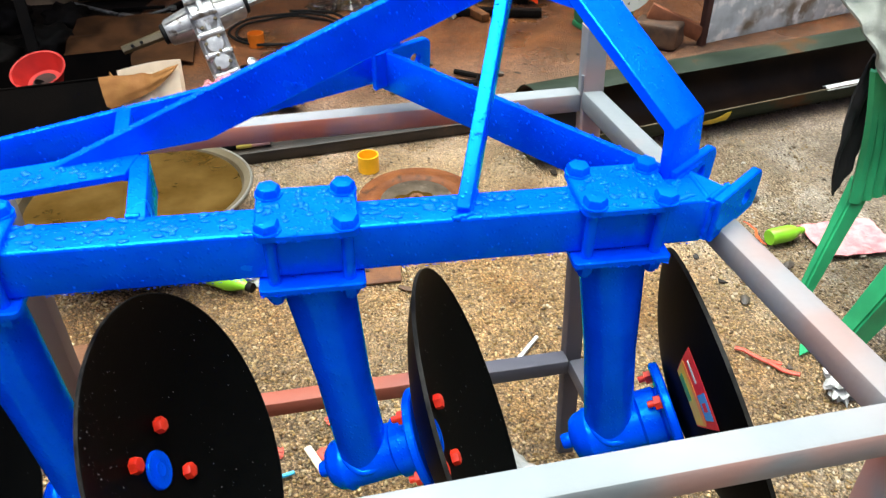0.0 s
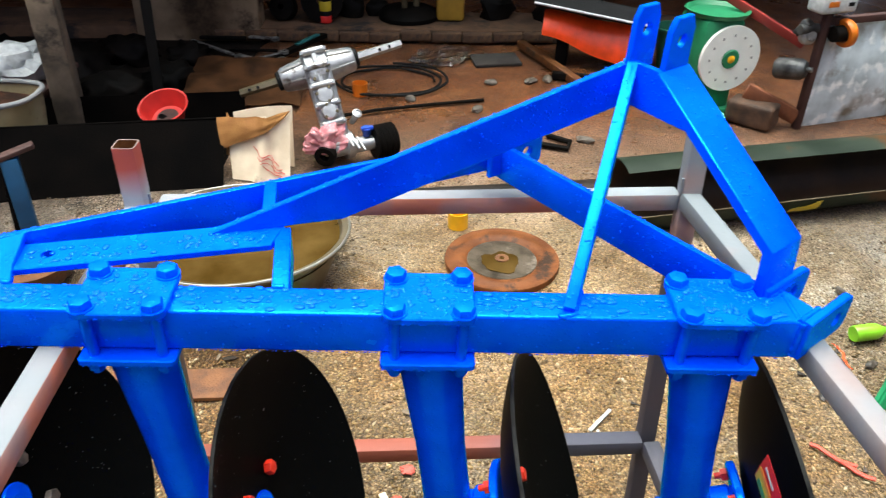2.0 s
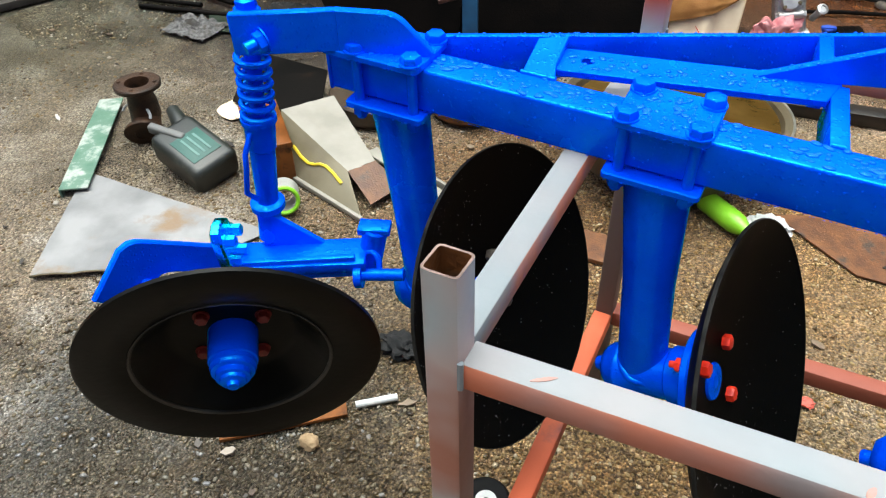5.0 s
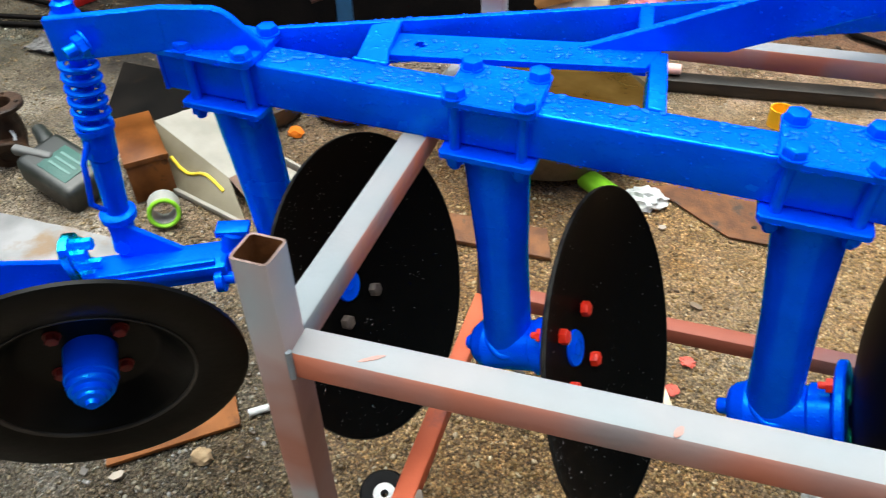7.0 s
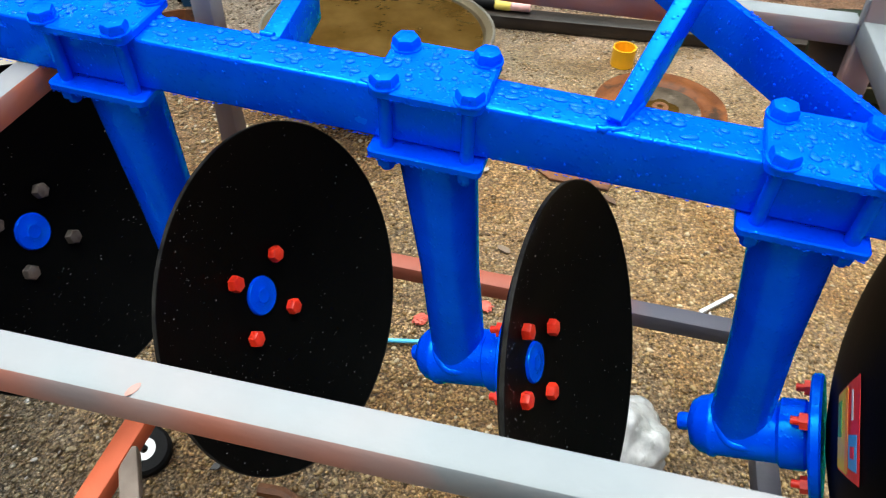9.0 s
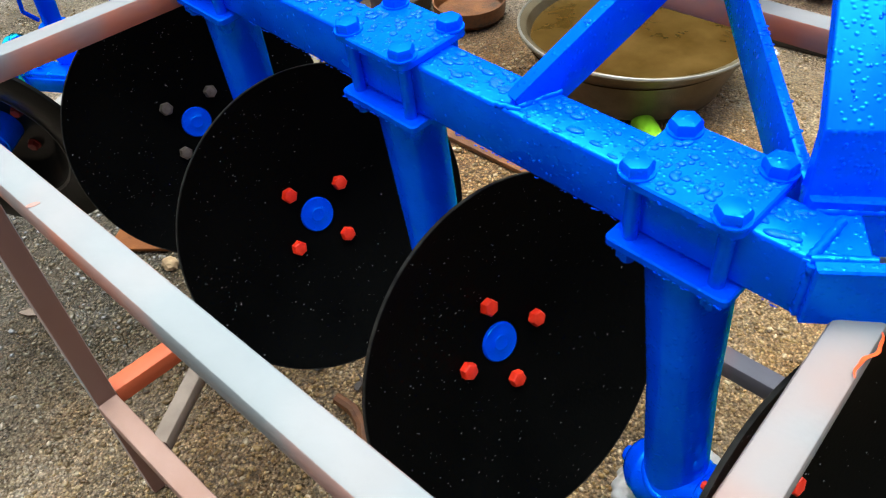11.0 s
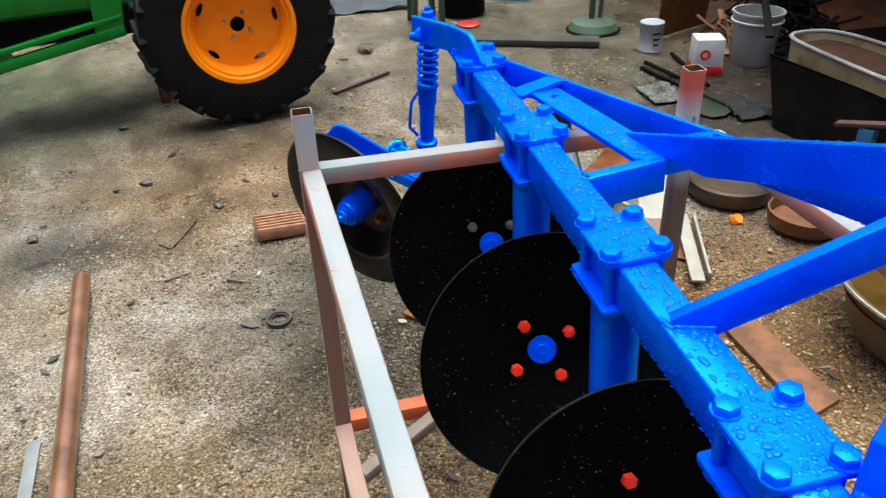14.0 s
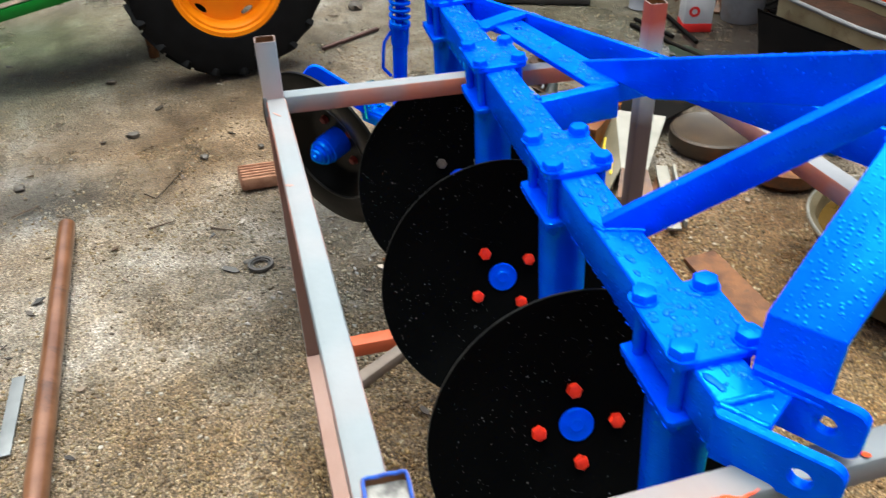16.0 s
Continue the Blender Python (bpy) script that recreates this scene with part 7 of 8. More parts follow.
def bearing(x, y, R, label, z=0.012):
    b = thing("ball_bearing", label, "bearing", at(x, y, z))
    bm = B()
    lathe(bm, [(R * 0.72, -0.012), (R, -0.012), (R, 0.012), (R * 0.72, 0.012)], None, 36, close=True)
    part("outer_ring", bm, DARK_IRON, b)
    bm = B()
    lathe(bm, [(R * 0.38, -0.011), (R * 0.60, -0.011), (R * 0.60, 0.011), (R * 0.38, 0.011)], None, 32, close=True)
    part("inner_ring", bm, PAN, b)


caster = thing("caster_wheel", "small grey caster wheel with a bright hub lying flat", "wheel", at(-1.145, -0.015, 0.02, 0, 12, 8))
bm = B()
lathe(bm, [(0.028, -0.016), (0.055, -0.018), (0.062, -0.01), (0.062, 0.01), (0.055, 0.018), (0.028, 0.016)], None, 36, close=True)
part("tread", bm, RUBBER, caster)
bm = B()
lathe(bm, [(0.010, -0.014), (0.029, -0.014), (0.029, 0.014), (0.010, 0.014)], None, 28, close=True)
part("hub", bm, CAST, caster)
bm = B()
ring(bm, 0.034, 0.009)
solo("rubber_ring", bm, RUBBER, "small black rubber ring on the gravel", "ring", at(-0.485, 0.16, 0.01))
SEAL = surface("dusty_seal_rubber", (0.012, 0.011, 0.010), (0.045, 0.040, 0.036), rough=0.6, scale=30, bump=0.2)
for x, y, R in ((-1.960, -0.645, 0.050), (-1.635, -1.722, 0.050), (-3.655, -2.19, 0.055)):
    bm = B()
    lathe(bm, [(R * 0.80, -0.007), (R, -0.008), (R * 1.03, 0), (R, 0.008), (R * 0.80, 0.007), (R * 0.76, 0)], None, 36, close=True)
    lathe(bm, [(R * 0.62, -0.006), (R * 0.70, -0.006), (R * 0.70, 0.003), (R * 0.62, 0.003)], None, 30, close=True)
    lathe(bm, [(R * 0.60, -0.006), (R * 0.82, -0.006), (R * 0.82, -0.003), (R * 0.60, -0.003)], None, 30, close=True)
    solo("seal_ring", bm, SEAL, "black ring seal lying on the wet gravel", "ring", at(x, y, 0.008), "ring seals")
bm = B()
sweep(bm, [(-0.80 + 0.16 * math.cos(a * 0.3) * 1.2, -0.28 + 0.26 * math.sin(a * 0.3), 0.02) for a in range(7)], 0.016, 8)
solo("bent_iron", bm, RUST, "curved rusty flat iron under the stand", "iron")
bm = B()
plate(bm, [(-1.86, -0.17), (-1.60, 0.06), (-1.69, 0.17), (-1.95, -0.05)], 0.012, at(0, 0, 0.006))
solo("ply_offcut", bm, PLY, "wet brown plywood offcut under the furrow wheel", "offcut")
bm = B()
rod(bm, (-1.60, 0.10, 0.012), (-1.51, 0.178, 0.012), 0.011)
solo("white_rod", bm, WHITE_PLASTIC, "short pale pipe on the gravel", "pipe")
bm = B()
heap(bm, 0.028, 0.022, 0.02, 100, 0.3, 3)
solo("stone", bm, STONE, "pale pebble beside the plywood offcut", "stone", at(-1.645, -0.06))
bm = B()
heap(bm, 0.06, 0.045, 0.03, 103, 0.5, 4)
solo("oily_rag", bm, BLACK_CLOTH, "dark oily rag by the stand post", "rag", at(-1.60, 0.35))

# ---- scrap at the wheel end ----
bm = B()
drape(bm, lambda u, v: Vector((-3.20, 0.60, 0)).lerp(Vector((-2.30, 0.62, 0)), u).lerp(Vector((-2.88, 0.06, 0)).lerp(Vector((-2.42, 0.36, 0)), u), v) + Vector((0, 0, 0.010 + 0.012 * abs(noise.noise((u * 4, v * 4, 5))))), 14, 12, 0.003)
offcut = solo("sheet_offcut", bm, OLD_WHITE, "worn white sheet-metal offcut lying on the gravel", "sheet")
bm = B()
sweep(bm, [Vector((-2.88, 0.06, 0.012)).lerp(Vector((-2.42, 0.36, 0.012)), k / 12) + Vector((0, 0, 0.010 * abs(noise.noise((k / 3, 4, 5))))) for k in range(13)], 0.004, 6)
part("folded_edge", bm, PAN, offcut, "dull folded edge")
bm = B()
bar(bm, (-3.535, 1.06, 0.03), (-3.125, 0.475, 0.03), 0.105, 0.008)
bar(bm, (-3.575, 1.03, 0.012), (-3.17, 0.445, 0.012), 0.008, 0.04)
solo("green_strip", bm, BOARD_GREEN, "weathered green painted steel strip", "strip")
DARK_RUST = surface("dark_wet_cast_iron", (0.012, 0.006, 0.003), (0.050, 0.023, 0.010), rough=0.4, scale=14, bump=0.5, stain=(0.09, 0.034, 0.010), stain_scale=7, stain_at=0.60, spec=0.3)
F = thing("flanged_pipe", "dark rusty flanged pipe elbow standing on end", "pipe", at(-3.21, 0.965, 0.080) @ Matrix.Diagonal((0.78, 0.78, 0.64, 1.0)))
bm = B()
lathe(bm, [(0.062, -0.02), (0.082, 0.0), (0.078, 0.10), (0.068, 0.16), (0.075, 0.205), (0.122, 0.212), (0.124, 0.236), (0.118, 0.242), (0.066, 0.242), (0.060, 0.20), (0.055, 0.0)], None, 36, close=True)
part("neck", bm, DARK_RUST, F)
for k in range(4):
    bm = B()
    hexbolt(bm, at(0.096 * math.cos(1.571 * k + 0.5), 0.096 * math.sin(1.571 * k + 0.5), 0.241), 0.011, 0.010)
    part("flange_bolt", bm, DARK_RUST, F)
bm = B()
sweep(bm, [(0, 0, 0.02), (0.012, -0.016, -0.015), (0.045, -0.055, -0.04), (0.085, -0.105, -0.05)], 0.078, 20)
part("elbow", bm, DARK_RUST, F)
bm = B()
lathe(bm, [(0.052, -0.012), (0.105, -0.012), (0.108, -0.006), (0.108, 0.010), (0.104, 0.014), (0.052, 0.014)], along((0.085, -0.105, -0.035), (0.14, -0.175, -0.06)), 36, close=True)
part("flange", bm, DARK_RUST, F)
bm = B()
sweep(bm, [(0.10 * math.cos(a * 0.35), -0.06 + 0.03 * math.sin(a * 0.35), 0.04 + 0.06 * math.sin(a * 0.35)) for a in range(10)], 0.008, 6)
part("wire_loop", bm, WHITE_PLASTIC, F)
can = thing("oil_can", "dark grey-green plastic oil can with a teal label", "can", at(-2.80, 0.815, 0.085, -12, 8, 12))
bm = B()
box(bm, Matrix(), 0.30, 0.20, 0.13, 0.03, 4)
part("body", bm, OIL_CAN, can)
bm = B()
rod(bm, (-0.14, 0.05, 0.02), (-0.24, 0.08, 0.03), 0.035, 0.026)
part("neck", bm, OIL_CAN, can)
bm = B()
box(bm, at(-0.12, -0.03, 0.055, 20), 0.16, 0.035, 0.04, 0.012, 3)
part("grip", bm, surface("worn_grip", (0.08, 0.08, 0.075), (0.13, 0.13, 0.125), rough=0.5), can)
bm = B()
box(bm, at(0.02, 0.0, 0.066), 0.15, 0.13, 0.003, 0.001)
part("label_patch", bm, TEAL, can)
for i in range(3):
    bm = B()
    box(bm, at(0.02, 0.03 - 0.028 * i, 0.069), 0.11, 0.010, 0.002, 0)
    part("label_bar", bm, surface("label_print", (0.06, 0.15, 0.13), (0.09, 0.19, 0.165), rough=0.5) if i == 0 else bpy.data.materials["label_print"], can)
crate = thing("rust_box", "rust-brown sheet-metal box beside the tray", "box", at(-2.590, 1.0, 0, 47, 0, 0) @ Matrix.Diagonal((0.68, 0.95, 1.0, 1.0)))
WET_RUST = surface("wet_rust_sheet", (0.085, 0.026, 0.005), (0.185, 0.062, 0.013), rough=0.22, rough2=0.42, scale=7, bump=0.12, stain=(0.035, 0.016, 0.008), stain_scale=6, stain_at=0.58, spec=0.22)
for nm, c, d in (("top_sheet", (0, 0, 0.178), (0.23, 0.37, 0.006)), ("front_sheet", (0, -0.180, 0.088), (0.22, 0.006, 0.172)), ("back_sheet", (0, 0.180, 0.088), (0.22, 0.006, 0.172)),
                 ("side_sheet", (-0.109, 0, 0.088), (0.006, 0.35, 0.172)), ("side_sheet", (0.109, 0, 0.088), (0.006, 0.35, 0.172)), ("lip", (0, -0.187, 0.17), (0.235, 0.006, 0.022))):
    bm = B()
    box(bm, at(*c), *d, 0.0015)
    part(nm, bm, WET_RUST, crate)
tray = thing("cream_tray", "chipped cream sheet-metal cover with a yellow stripe, lying tilted", "cover", at(-2.28, 1.10, 0.0, 0))
TA, TB, TC, TD = Vector((-0.30, 0.005, 0.19)), Vector((-0.20, 0.225, 0.17)), Vector((0.09, -0.125, 0.09)), Vector((0.150, -0.025, 0.095))
bm = B()
drape(bm, lambda u, v: TA.lerp(TB, v).lerp(TC.lerp(TD, v), u) + Vector((0.010 * noise.noise((v * 9, 3, 0)) * (u > 0.95), 0, 0.004 * noise.noise((u * 5, v * 5, 1)))), 14, 8, 0.004)
part("top_sheet", bm, CREAM, tray)
bm = B()
drape(bm, lambda u, v: TA.lerp(TC, u).lerp(Vector((-0.175, -0.145, 0.008)).lerp(Vector((0.235, -0.265, 0.008)), u), v), 10, 5, 0.004)
part("side_sheet", bm, surface("dull_olive_paint", (0.12, 0.10, 0.06), (0.18, 0.155, 0.10), rough=0.5, scale=5), tray)
bm = B()
drape(bm, lambda u, v: TC.lerp(TD, v).lerp(Vector((0.235, -0.20, 0.03)).lerp(Vector((0.285, -0.05, 0.04)), v), u), 6, 6, 0.004)
part("rusted_flap", bm, RUST, tray, "rusted flap")
bm = B()
sweep(bm, [TA.lerp(TC, 0.15 + 0.1 * i).lerp(Vector((-0.175, -0.145, 0.008)).lerp(Vector((0.235, -0.265, 0.008)), 0.15 + 0.1 * i), 0.45 + 0.12 * math.sin(i * 0.9)) + Vector((-0.004, -0.005, 0.002)) for i in range(8)], 0.007, 6)
part("yellow_stripe", bm, STICKER_Y, tray)
bm = B()
bar(bm, (-0.20, -0.150, 0.012), (0.24, -0.275, 0.012), 0.016, 0.020)
part("bottom_lip", bm, CREAM, tray)
bm = B()
plate(bm, [(-2.20, 1.16), (-2.05, 1.24), (-1.92, 1.08), (-1.99, 1.00)], 0.008, at(0, 0, 0.004))
solo("rust_plate", bm, RUST, "flat rusty plate under the cream cover", "plate")
bm = B()
bar(bm, (-2.22, 1.19, 0.05), (-1.74, 1.02, 0.03), 0.055, 0.012)
bar(bm, (-2.20, 1.24, 0.05), (-1.76, 1.08, 0.03), 0.012, 0.035)
solo("pale_channel", bm, CREAM, "pale bent steel channel on the gravel", "channel")
roll = thing("tape_roll", "roll of clear tape with a lime green core edge", "tape", at(-2.345, 0.775, 0.055, 40, 78))
bm = B()
lathe(bm, [(0.040, -0.045), (0.056, -0.045), (0.056, 0.045), (0.040, 0.045)], None, 36, close=True)
part("tape", bm, surface("tape_film", (0.27, 0.27, 0.25), (0.35, 0.35, 0.32), rough=0.25), roll)
bm = B()
ring(bm, 0.050, 0.008, at(0, 0, 0.046))
part("core_edge", bm, LIME, roll)
bm = B()
drape(bm, lambda u, v: Vector((-3.25, 1.72, 0.012)).lerp(Vector((-2.72, 1.62, 0.012)), u) + Vector((0.25 * v, -0.45 * v, 0.03 + 0.05 * u)), 6, 6, 0.006)
solo("dark_plate", bm, DARK_IRON, "dark oily steel plate propped on the gravel", "plate")
bm = B()
lathe(bm, [(0, 0.0), (0.13, 0.0), (0.16, 0.03), (0.165, 0.09), (0.157, 0.09), (0.150, 0.035), (0, 0.02)], None, 48)
solo("rusty_pan", bm, RUST, "rusty round pan on the gravel", "pan", at(-2.05, 1.71, 0))
bm = B()
lathe(bm, [(0, 0.0), (0.18, 0.0), (0.205, 0.03), (0.205, 0.09), (0.195, 0.10), (0.17, 0.088), (0, 0.09)], None, 48)
solo("drum_base", bm, surface("dark_wet_rust", (0.022, 0.013, 0.007), (0.055, 0.034, 0.018), rough=0.4, scale=7, bump=0.3, stain=(0.09, 0.04, 0.015), stain_scale=5, stain_at=0.58), "dark rusty drum base standing on the gravel", "drum", at(-2.43, 1.56, 0))
bm = B()
heap(bm, 0.035, 0.03, 0.02, 120, 0.4, 2)
solo("red_chip", bm, ORANGE_CAP, "small orange plastic scrap by the drum", "chip", at(-2.18, 1.45))
bm = B()
heap(bm, 0.10, 0.08, 0.02, 121, 0.5, 3)
solo("torn_paper", bm, PAPER, "torn yellowed paper on the gravel", "paper", at(-2.95, 1.28))

# ---- tractor ----
tractor = thing("tractor", "green tractor with amber rims and black lugged tyres", "tractor")
AZ = 0.187
def tyre(bm, R, r, w, lugs):
    """A lugged tyre about the z axis."""
    lathe(bm, [(r, -w * 0.42), (r + 0.02, -w * 0.5), (R * 0.86, -w * 0.52), (R * 0.94, -w * 0.46), (R * 0.955, 0), (R * 0.94, w * 0.46), (R * 0.86, w * 0.52), (r + 0.02, w * 0.5), (r, w * 0.42), (r - 0.01, 0)], None, 72, close=True)
    return bm


def lug_mesh(R, w, s):
    """One slanted tread bar on one side of a tyre."""
    bm = B()
    p, q = Vector((R * 0.965, 0, 0)), Vector((math.cos(0.20) * R * 0.925, math.sin(0.20) * R * 0.925, s * w * 0.52))
    bar(bm, p, q, 0.045 * R / 0.59, 0.046 * R / 0.59, (p + q).normalized(), 0.006)
    return bm


def wheel_of(name, x, y, R, r, w, lugs, nuts):
    m = at(x, y, R) @ Matrix.Rotation(AZ, 4, "Z") @ Matrix.Rotation(radians(90), 4, "Y")
    base = part(name, tyre(B(), R, r, w, lugs), RUBBER, tractor, "black lugged tyre")
    base.matrix_basis = m
    for s in (-1, 1):
        first_lug = part("lug", lug_mesh(R, w, s), RUBBER, base)
        turn0 = math.pi / lugs if s > 0 else 0.0
        first_lug.matrix_basis = Matrix.Rotation(turn0, 4, "Z")
        for i in range(1, lugs):
            same("lug", first_lug.data, base, Matrix.Rotation(turn0 + 2 * math.pi * i / lugs, 4, "Z"))
    bm = B()
    z = w * 0.42
    lathe(bm, [(r + 0.012, z), (r + 0.012, z + 0.018), (r - 0.012, z + 0.016), (r - 0.025, z - 0.01), (r - 0.05, z - 0.05), (r - 0.055, z - 0.085), (r - 0.065, z - 0.085), (r - 0.06, z - 0.04), (r - 0.035, z - 0.005)], None, 64, close=True)
    part("rim", bm, AMBER, base, "amber painted steel rim")
    bm = B()
    k = r / 0.315
    def slot(phi):
        c, t = Vector((math.cos(phi), math.sin(phi))) * (r - 0.088 * k), Vector((-math.sin(phi), math.cos(phi)))
        d = Vector((math.cos(phi), math.sin(phi)))
        return [tuple(c + t * (0.040 * k * math.cos(-q * math.pi / 8)) + d * (0.0155 * k * math.sin(-q * math.pi / 8))) for q in range(16)]
    plate(bm, [((r - 0.058) * math.cos(2 * math.pi * i / 48), (r - 0.058) * math.sin(2 * math.pi * i / 48)) for i in range(48)], 0.008, at(0, 0, z - 0.088),
          holes=[(0, 0, r * 0.14)] + [slot(radians(98 + 72 * i)) for i in range(5)])
    part("wheel_disc", bm, AMBER, base)
    bm = B()
    lathe(bm, [(r * 0.14, z - 0.079), (r * 0.30, z - 0.078), (r * 0.34, z - 0.0805), (r * 0.34, z - 0.083), (r * 0.14, z - 0.083)], None, 40, close=True)
    part("hub_plate", bm, AMBER, base)
    # Flat black disc added behind the wheel's holes so they look deep in shade.
    bm = B()
    lathe(bm, [(0, z - 0.13), (r * 0.7, z - 0.13)], None, 40)
    part("dark_backing", bm, INK, base)
    for i in range(nuts):
        bm = B()
        a = 2 * math.pi * i / nuts + radians(151)
        lathe(bm, [(0, 0), (0.014, 0), (0.014, 0.014), (0.008, 0.022), (0, 0.022)], at(0.25 * r * math.cos(a), 0.25 * r * math.sin(a), z - 0.080), 6)
        part("wheel_nut", bm, CAST, base)


wheel_of("rear_wheel", -4.163, -0.718, 0.589, 0.315, 0.24, 20, 4)
wheel_of("front_wheel", -3.816, -2.809, 0.423, 0.217, 0.18, 18, 4)
wheel_of("rear_wheel", -5.35, -0.94, 0.589, 0.315, 0.24, 20, 4)
wheel_of("front_wheel", -4.95, -3.02, 0.423, 0.217, 0.18, 18, 4)
bm = B()
box(bm, at(-4.55, -2.05, 0.86, 10.7), 0.62, 1.35, 0.36, 0.05, 3)
part("bonnet", bm, GREEN, tractor)
bm = B()
box(bm, at(-4.28, -1.62, 0.80, 10.7), 0.10, 1.15, 0.16, 0.02)
part("side_panel", bm, GREEN, tractor)
bm = B()
box(bm, at(-4.23, -2.35, 0.78, 10.7), 0.06, 0.45, 0.11, 0.015)
part("step_panel", bm, GREEN, tractor)
bm = B()
ba, bb = Vector((-4.02, -2.62, 0.40)), Vector((-4.26, -1.36, 0.62))
up = Vector((0, 0, 1))
bar(bm, ba - up * 0.032, bb - up * 0.032, 0.055, 0.062, bev=0.006)
bar(bm, ba + up * 0.046, bb + up * 0.046, 0.055, 0.028, bev=0.005)
bar(bm, ba + up * 0.012, ba.lerp(bb, 0.52) + up * 0.012, 0.030, 0.040, bev=0.006)
bar(bm, ba.lerp(bb, 0.90) + up * 0.012, bb + up * 0.012, 0.030, 0.040, bev=0.006)
part("side_beam", bm, GREEN, tractor)
bm = B()
plate(bm, [(0, 0), (0.16, 0), (0.22, 0.5), (0.04, 0.5)], 0.012, at(-4.22, -1.52, 0.56, 100.7, 90))
part("fender", bm, GREEN, tractor)
bm = B()
box(bm, at(-4.75, -1.3, 0.60, 10.7), 0.40, 1.9, 0.24, 0.04)
part("engine_block", bm, INK, tractor)
bm = B()
rod(bm, (-4.26, -0.735, 0.589), (-5.4, -0.95, 0.589), 0.09)
part("rear_axle", bm, INK, tractor)
bm = B()
rod(bm, (-3.85, -2.81, 0.423), (-4.95, -3.02, 0.423), 0.05)
part("front_axle", bm, INK, tractor)
bm = B()
rod(bm, (-4.62, -1.28, 0.0), (-4.62, -1.28, 0.4), 0.035)
part("prop_leg", bm, RUST, tractor)

# ---- yard beyond the wheel end ----
bm = B()
pipe(bm, (-2.43, -1.447, 0.035), (-0.42, -1.211, 0.035), 0.035, 0.004)
solo("steel_pipe", bm, COPPER, "long brown steel pipe lying on the wet gravel", "pipe")
bm = B()
bar(bm, (-1.505, -1.447, 0.006), (-1.15, -1.415, 0.006), 0.042, 0.006)
solo("flat_strip", bm, surface("grey_strip", (0.13, 0.14, 0.14), (0.20, 0.21, 0.21), rough=0.5, metal=0.3), "grey flat steel strip on the gravel", "strip")
tile = thing("broken_block", "broken ribbed terracotta block on the wet gravel", "block", at(-2.66, -0.61, 0.0, 98) @ Matrix.Diagonal((1.12, 1.0, 0.9, 1.0)))
bm = B()
box(bm, at(0, 0, 0.04, 0, 0, 4), 0.20, 0.15, 0.07, 0.012)
part("block", bm, TERRACOTTA, tile)
for i in range(5):
    bm = B()
    box(bm, at(0.0, -0.055 + 0.027 * i, 0.078, 0, 0, 4), 0.19, 0.013, 0.012, 0.004)
    part("rib", bm, TERRACOTTA, tile)
bm = B()
bar(bm, (-4.41, -0.18, 0.012), (-4.71, 0.235, 0.012), 0.03, 0.02)
solo("wood_stick", bm, WOOD_RED, "dark brown stick on the gravel", "stick")
for i, (x, y, s) in enumerate(((-5.29, 0.15, 0.07), (-3.36, -1.28, 0.035), (-2.55, -1.9, 0.03), (-3.0, -0.9, 0.025), (-2.0, -0.70, 0.016), (-3.05, -0.62, 0.02), (-4.2, -1.5, 0.03), (-2.9, -1.75, 0.03))):
    bm = B()
    heap(bm, s, s * 0.8, s * 0.5, 130 + i, 0.35, 2)
    solo("stone", bm, WET_STONE, "dark stone on the wet gravel", "stone", at(x, y, 0, 77 * i), "dark stones by the tractor")
bm = B()
sweep(bm, [(-2.68, -1.16, 0.008), (-2.62, -1.10, 0.008), (-2.72, -1.05, 0.012), (-2.87, -1.0, 0.008)], 0.003, 5)
solo("bent_wire", bm, DARK_IRON, "bent thin wire on the gravel", "wire")
for i, (a, b) in enumerate((((-2.36, -1.11, 0.006), (-2.40, -1.0, 0.006)), ((-2.62, -1.72, 0.006), (-2.70, -1.62, 0.006)), ((-2.3, -0.85, 0.006), (-2.25, -0.75, 0.006)))):
    bm = B()
    rod(bm, a, b, 0.005, 0.003, 8)
    solo("twig", bm, TIMBER, "short dark twig on the gravel", "twig", group="twigs")
bm = B()
box(bm, at(-5.04, 1.45, 0.03, 68), 0.95, 0.16, 0.045, 0.006)
solo("grey_plank", bm, CONCRETE, "grey weathered plank on the gravel", "plank")
fan = thing("pole_stand", "green steel pole stand on a round domed base", "stand", at(-5.25, 2.0))
bm = B()
lathe(bm, [(0, 0), (0.19, 0), (0.20, 0.02), (0.17, 0.07), (0.06, 0.10), (0, 0.10)], None, 40)
part("base", bm, FADED_GREEN, fan)
for dx, tp in ((-0.02, 0.0), (0.05, 0.05)):
    bm = B()
    rod(bm, (0, dx, 0.09), (0, dx + tp, 1.3), 0.025 if dx < 0 else 0.018)
    part("pole", bm, FADED_GREEN, fan)
bm = B()
ring(bm, 0.21, 0.008, at(0, 0, 0.008))
part("base_ring", bm, DARK_IRON, fan)
legs = thing("steel_trestle", "dark green steel trestle", "trestle", at(-5.55, 0.62))
for x, y in ((0, -0.03), (0.03, 0.2), (-0.5, 0.02), (-0.48, 0.22)):
    bm = B()
    bar(bm, (x, y, 0.0), (x * 0.9 - 0.02, 0.10 + (y - 0.10) * 0.7, 0.95), 0.04, 0.04)
    part("leg", bm, FADED_GREEN, legs)
bm = B()
box(bm, at(-0.25, 0.10, 0.97), 0.75, 0.3, 0.04, 0.006)
part("top", bm, FADED_GREEN, legs)
bm = B()
lathe(bm, [(0, 0), (0.20, 0), (0.205, 0.01), (0.2, 0.28), (0.208, 0.29), (0.2, 0.3), (0.2, 0.58), (0.205, 0.6), (0.0, 0.6)], None, 40)
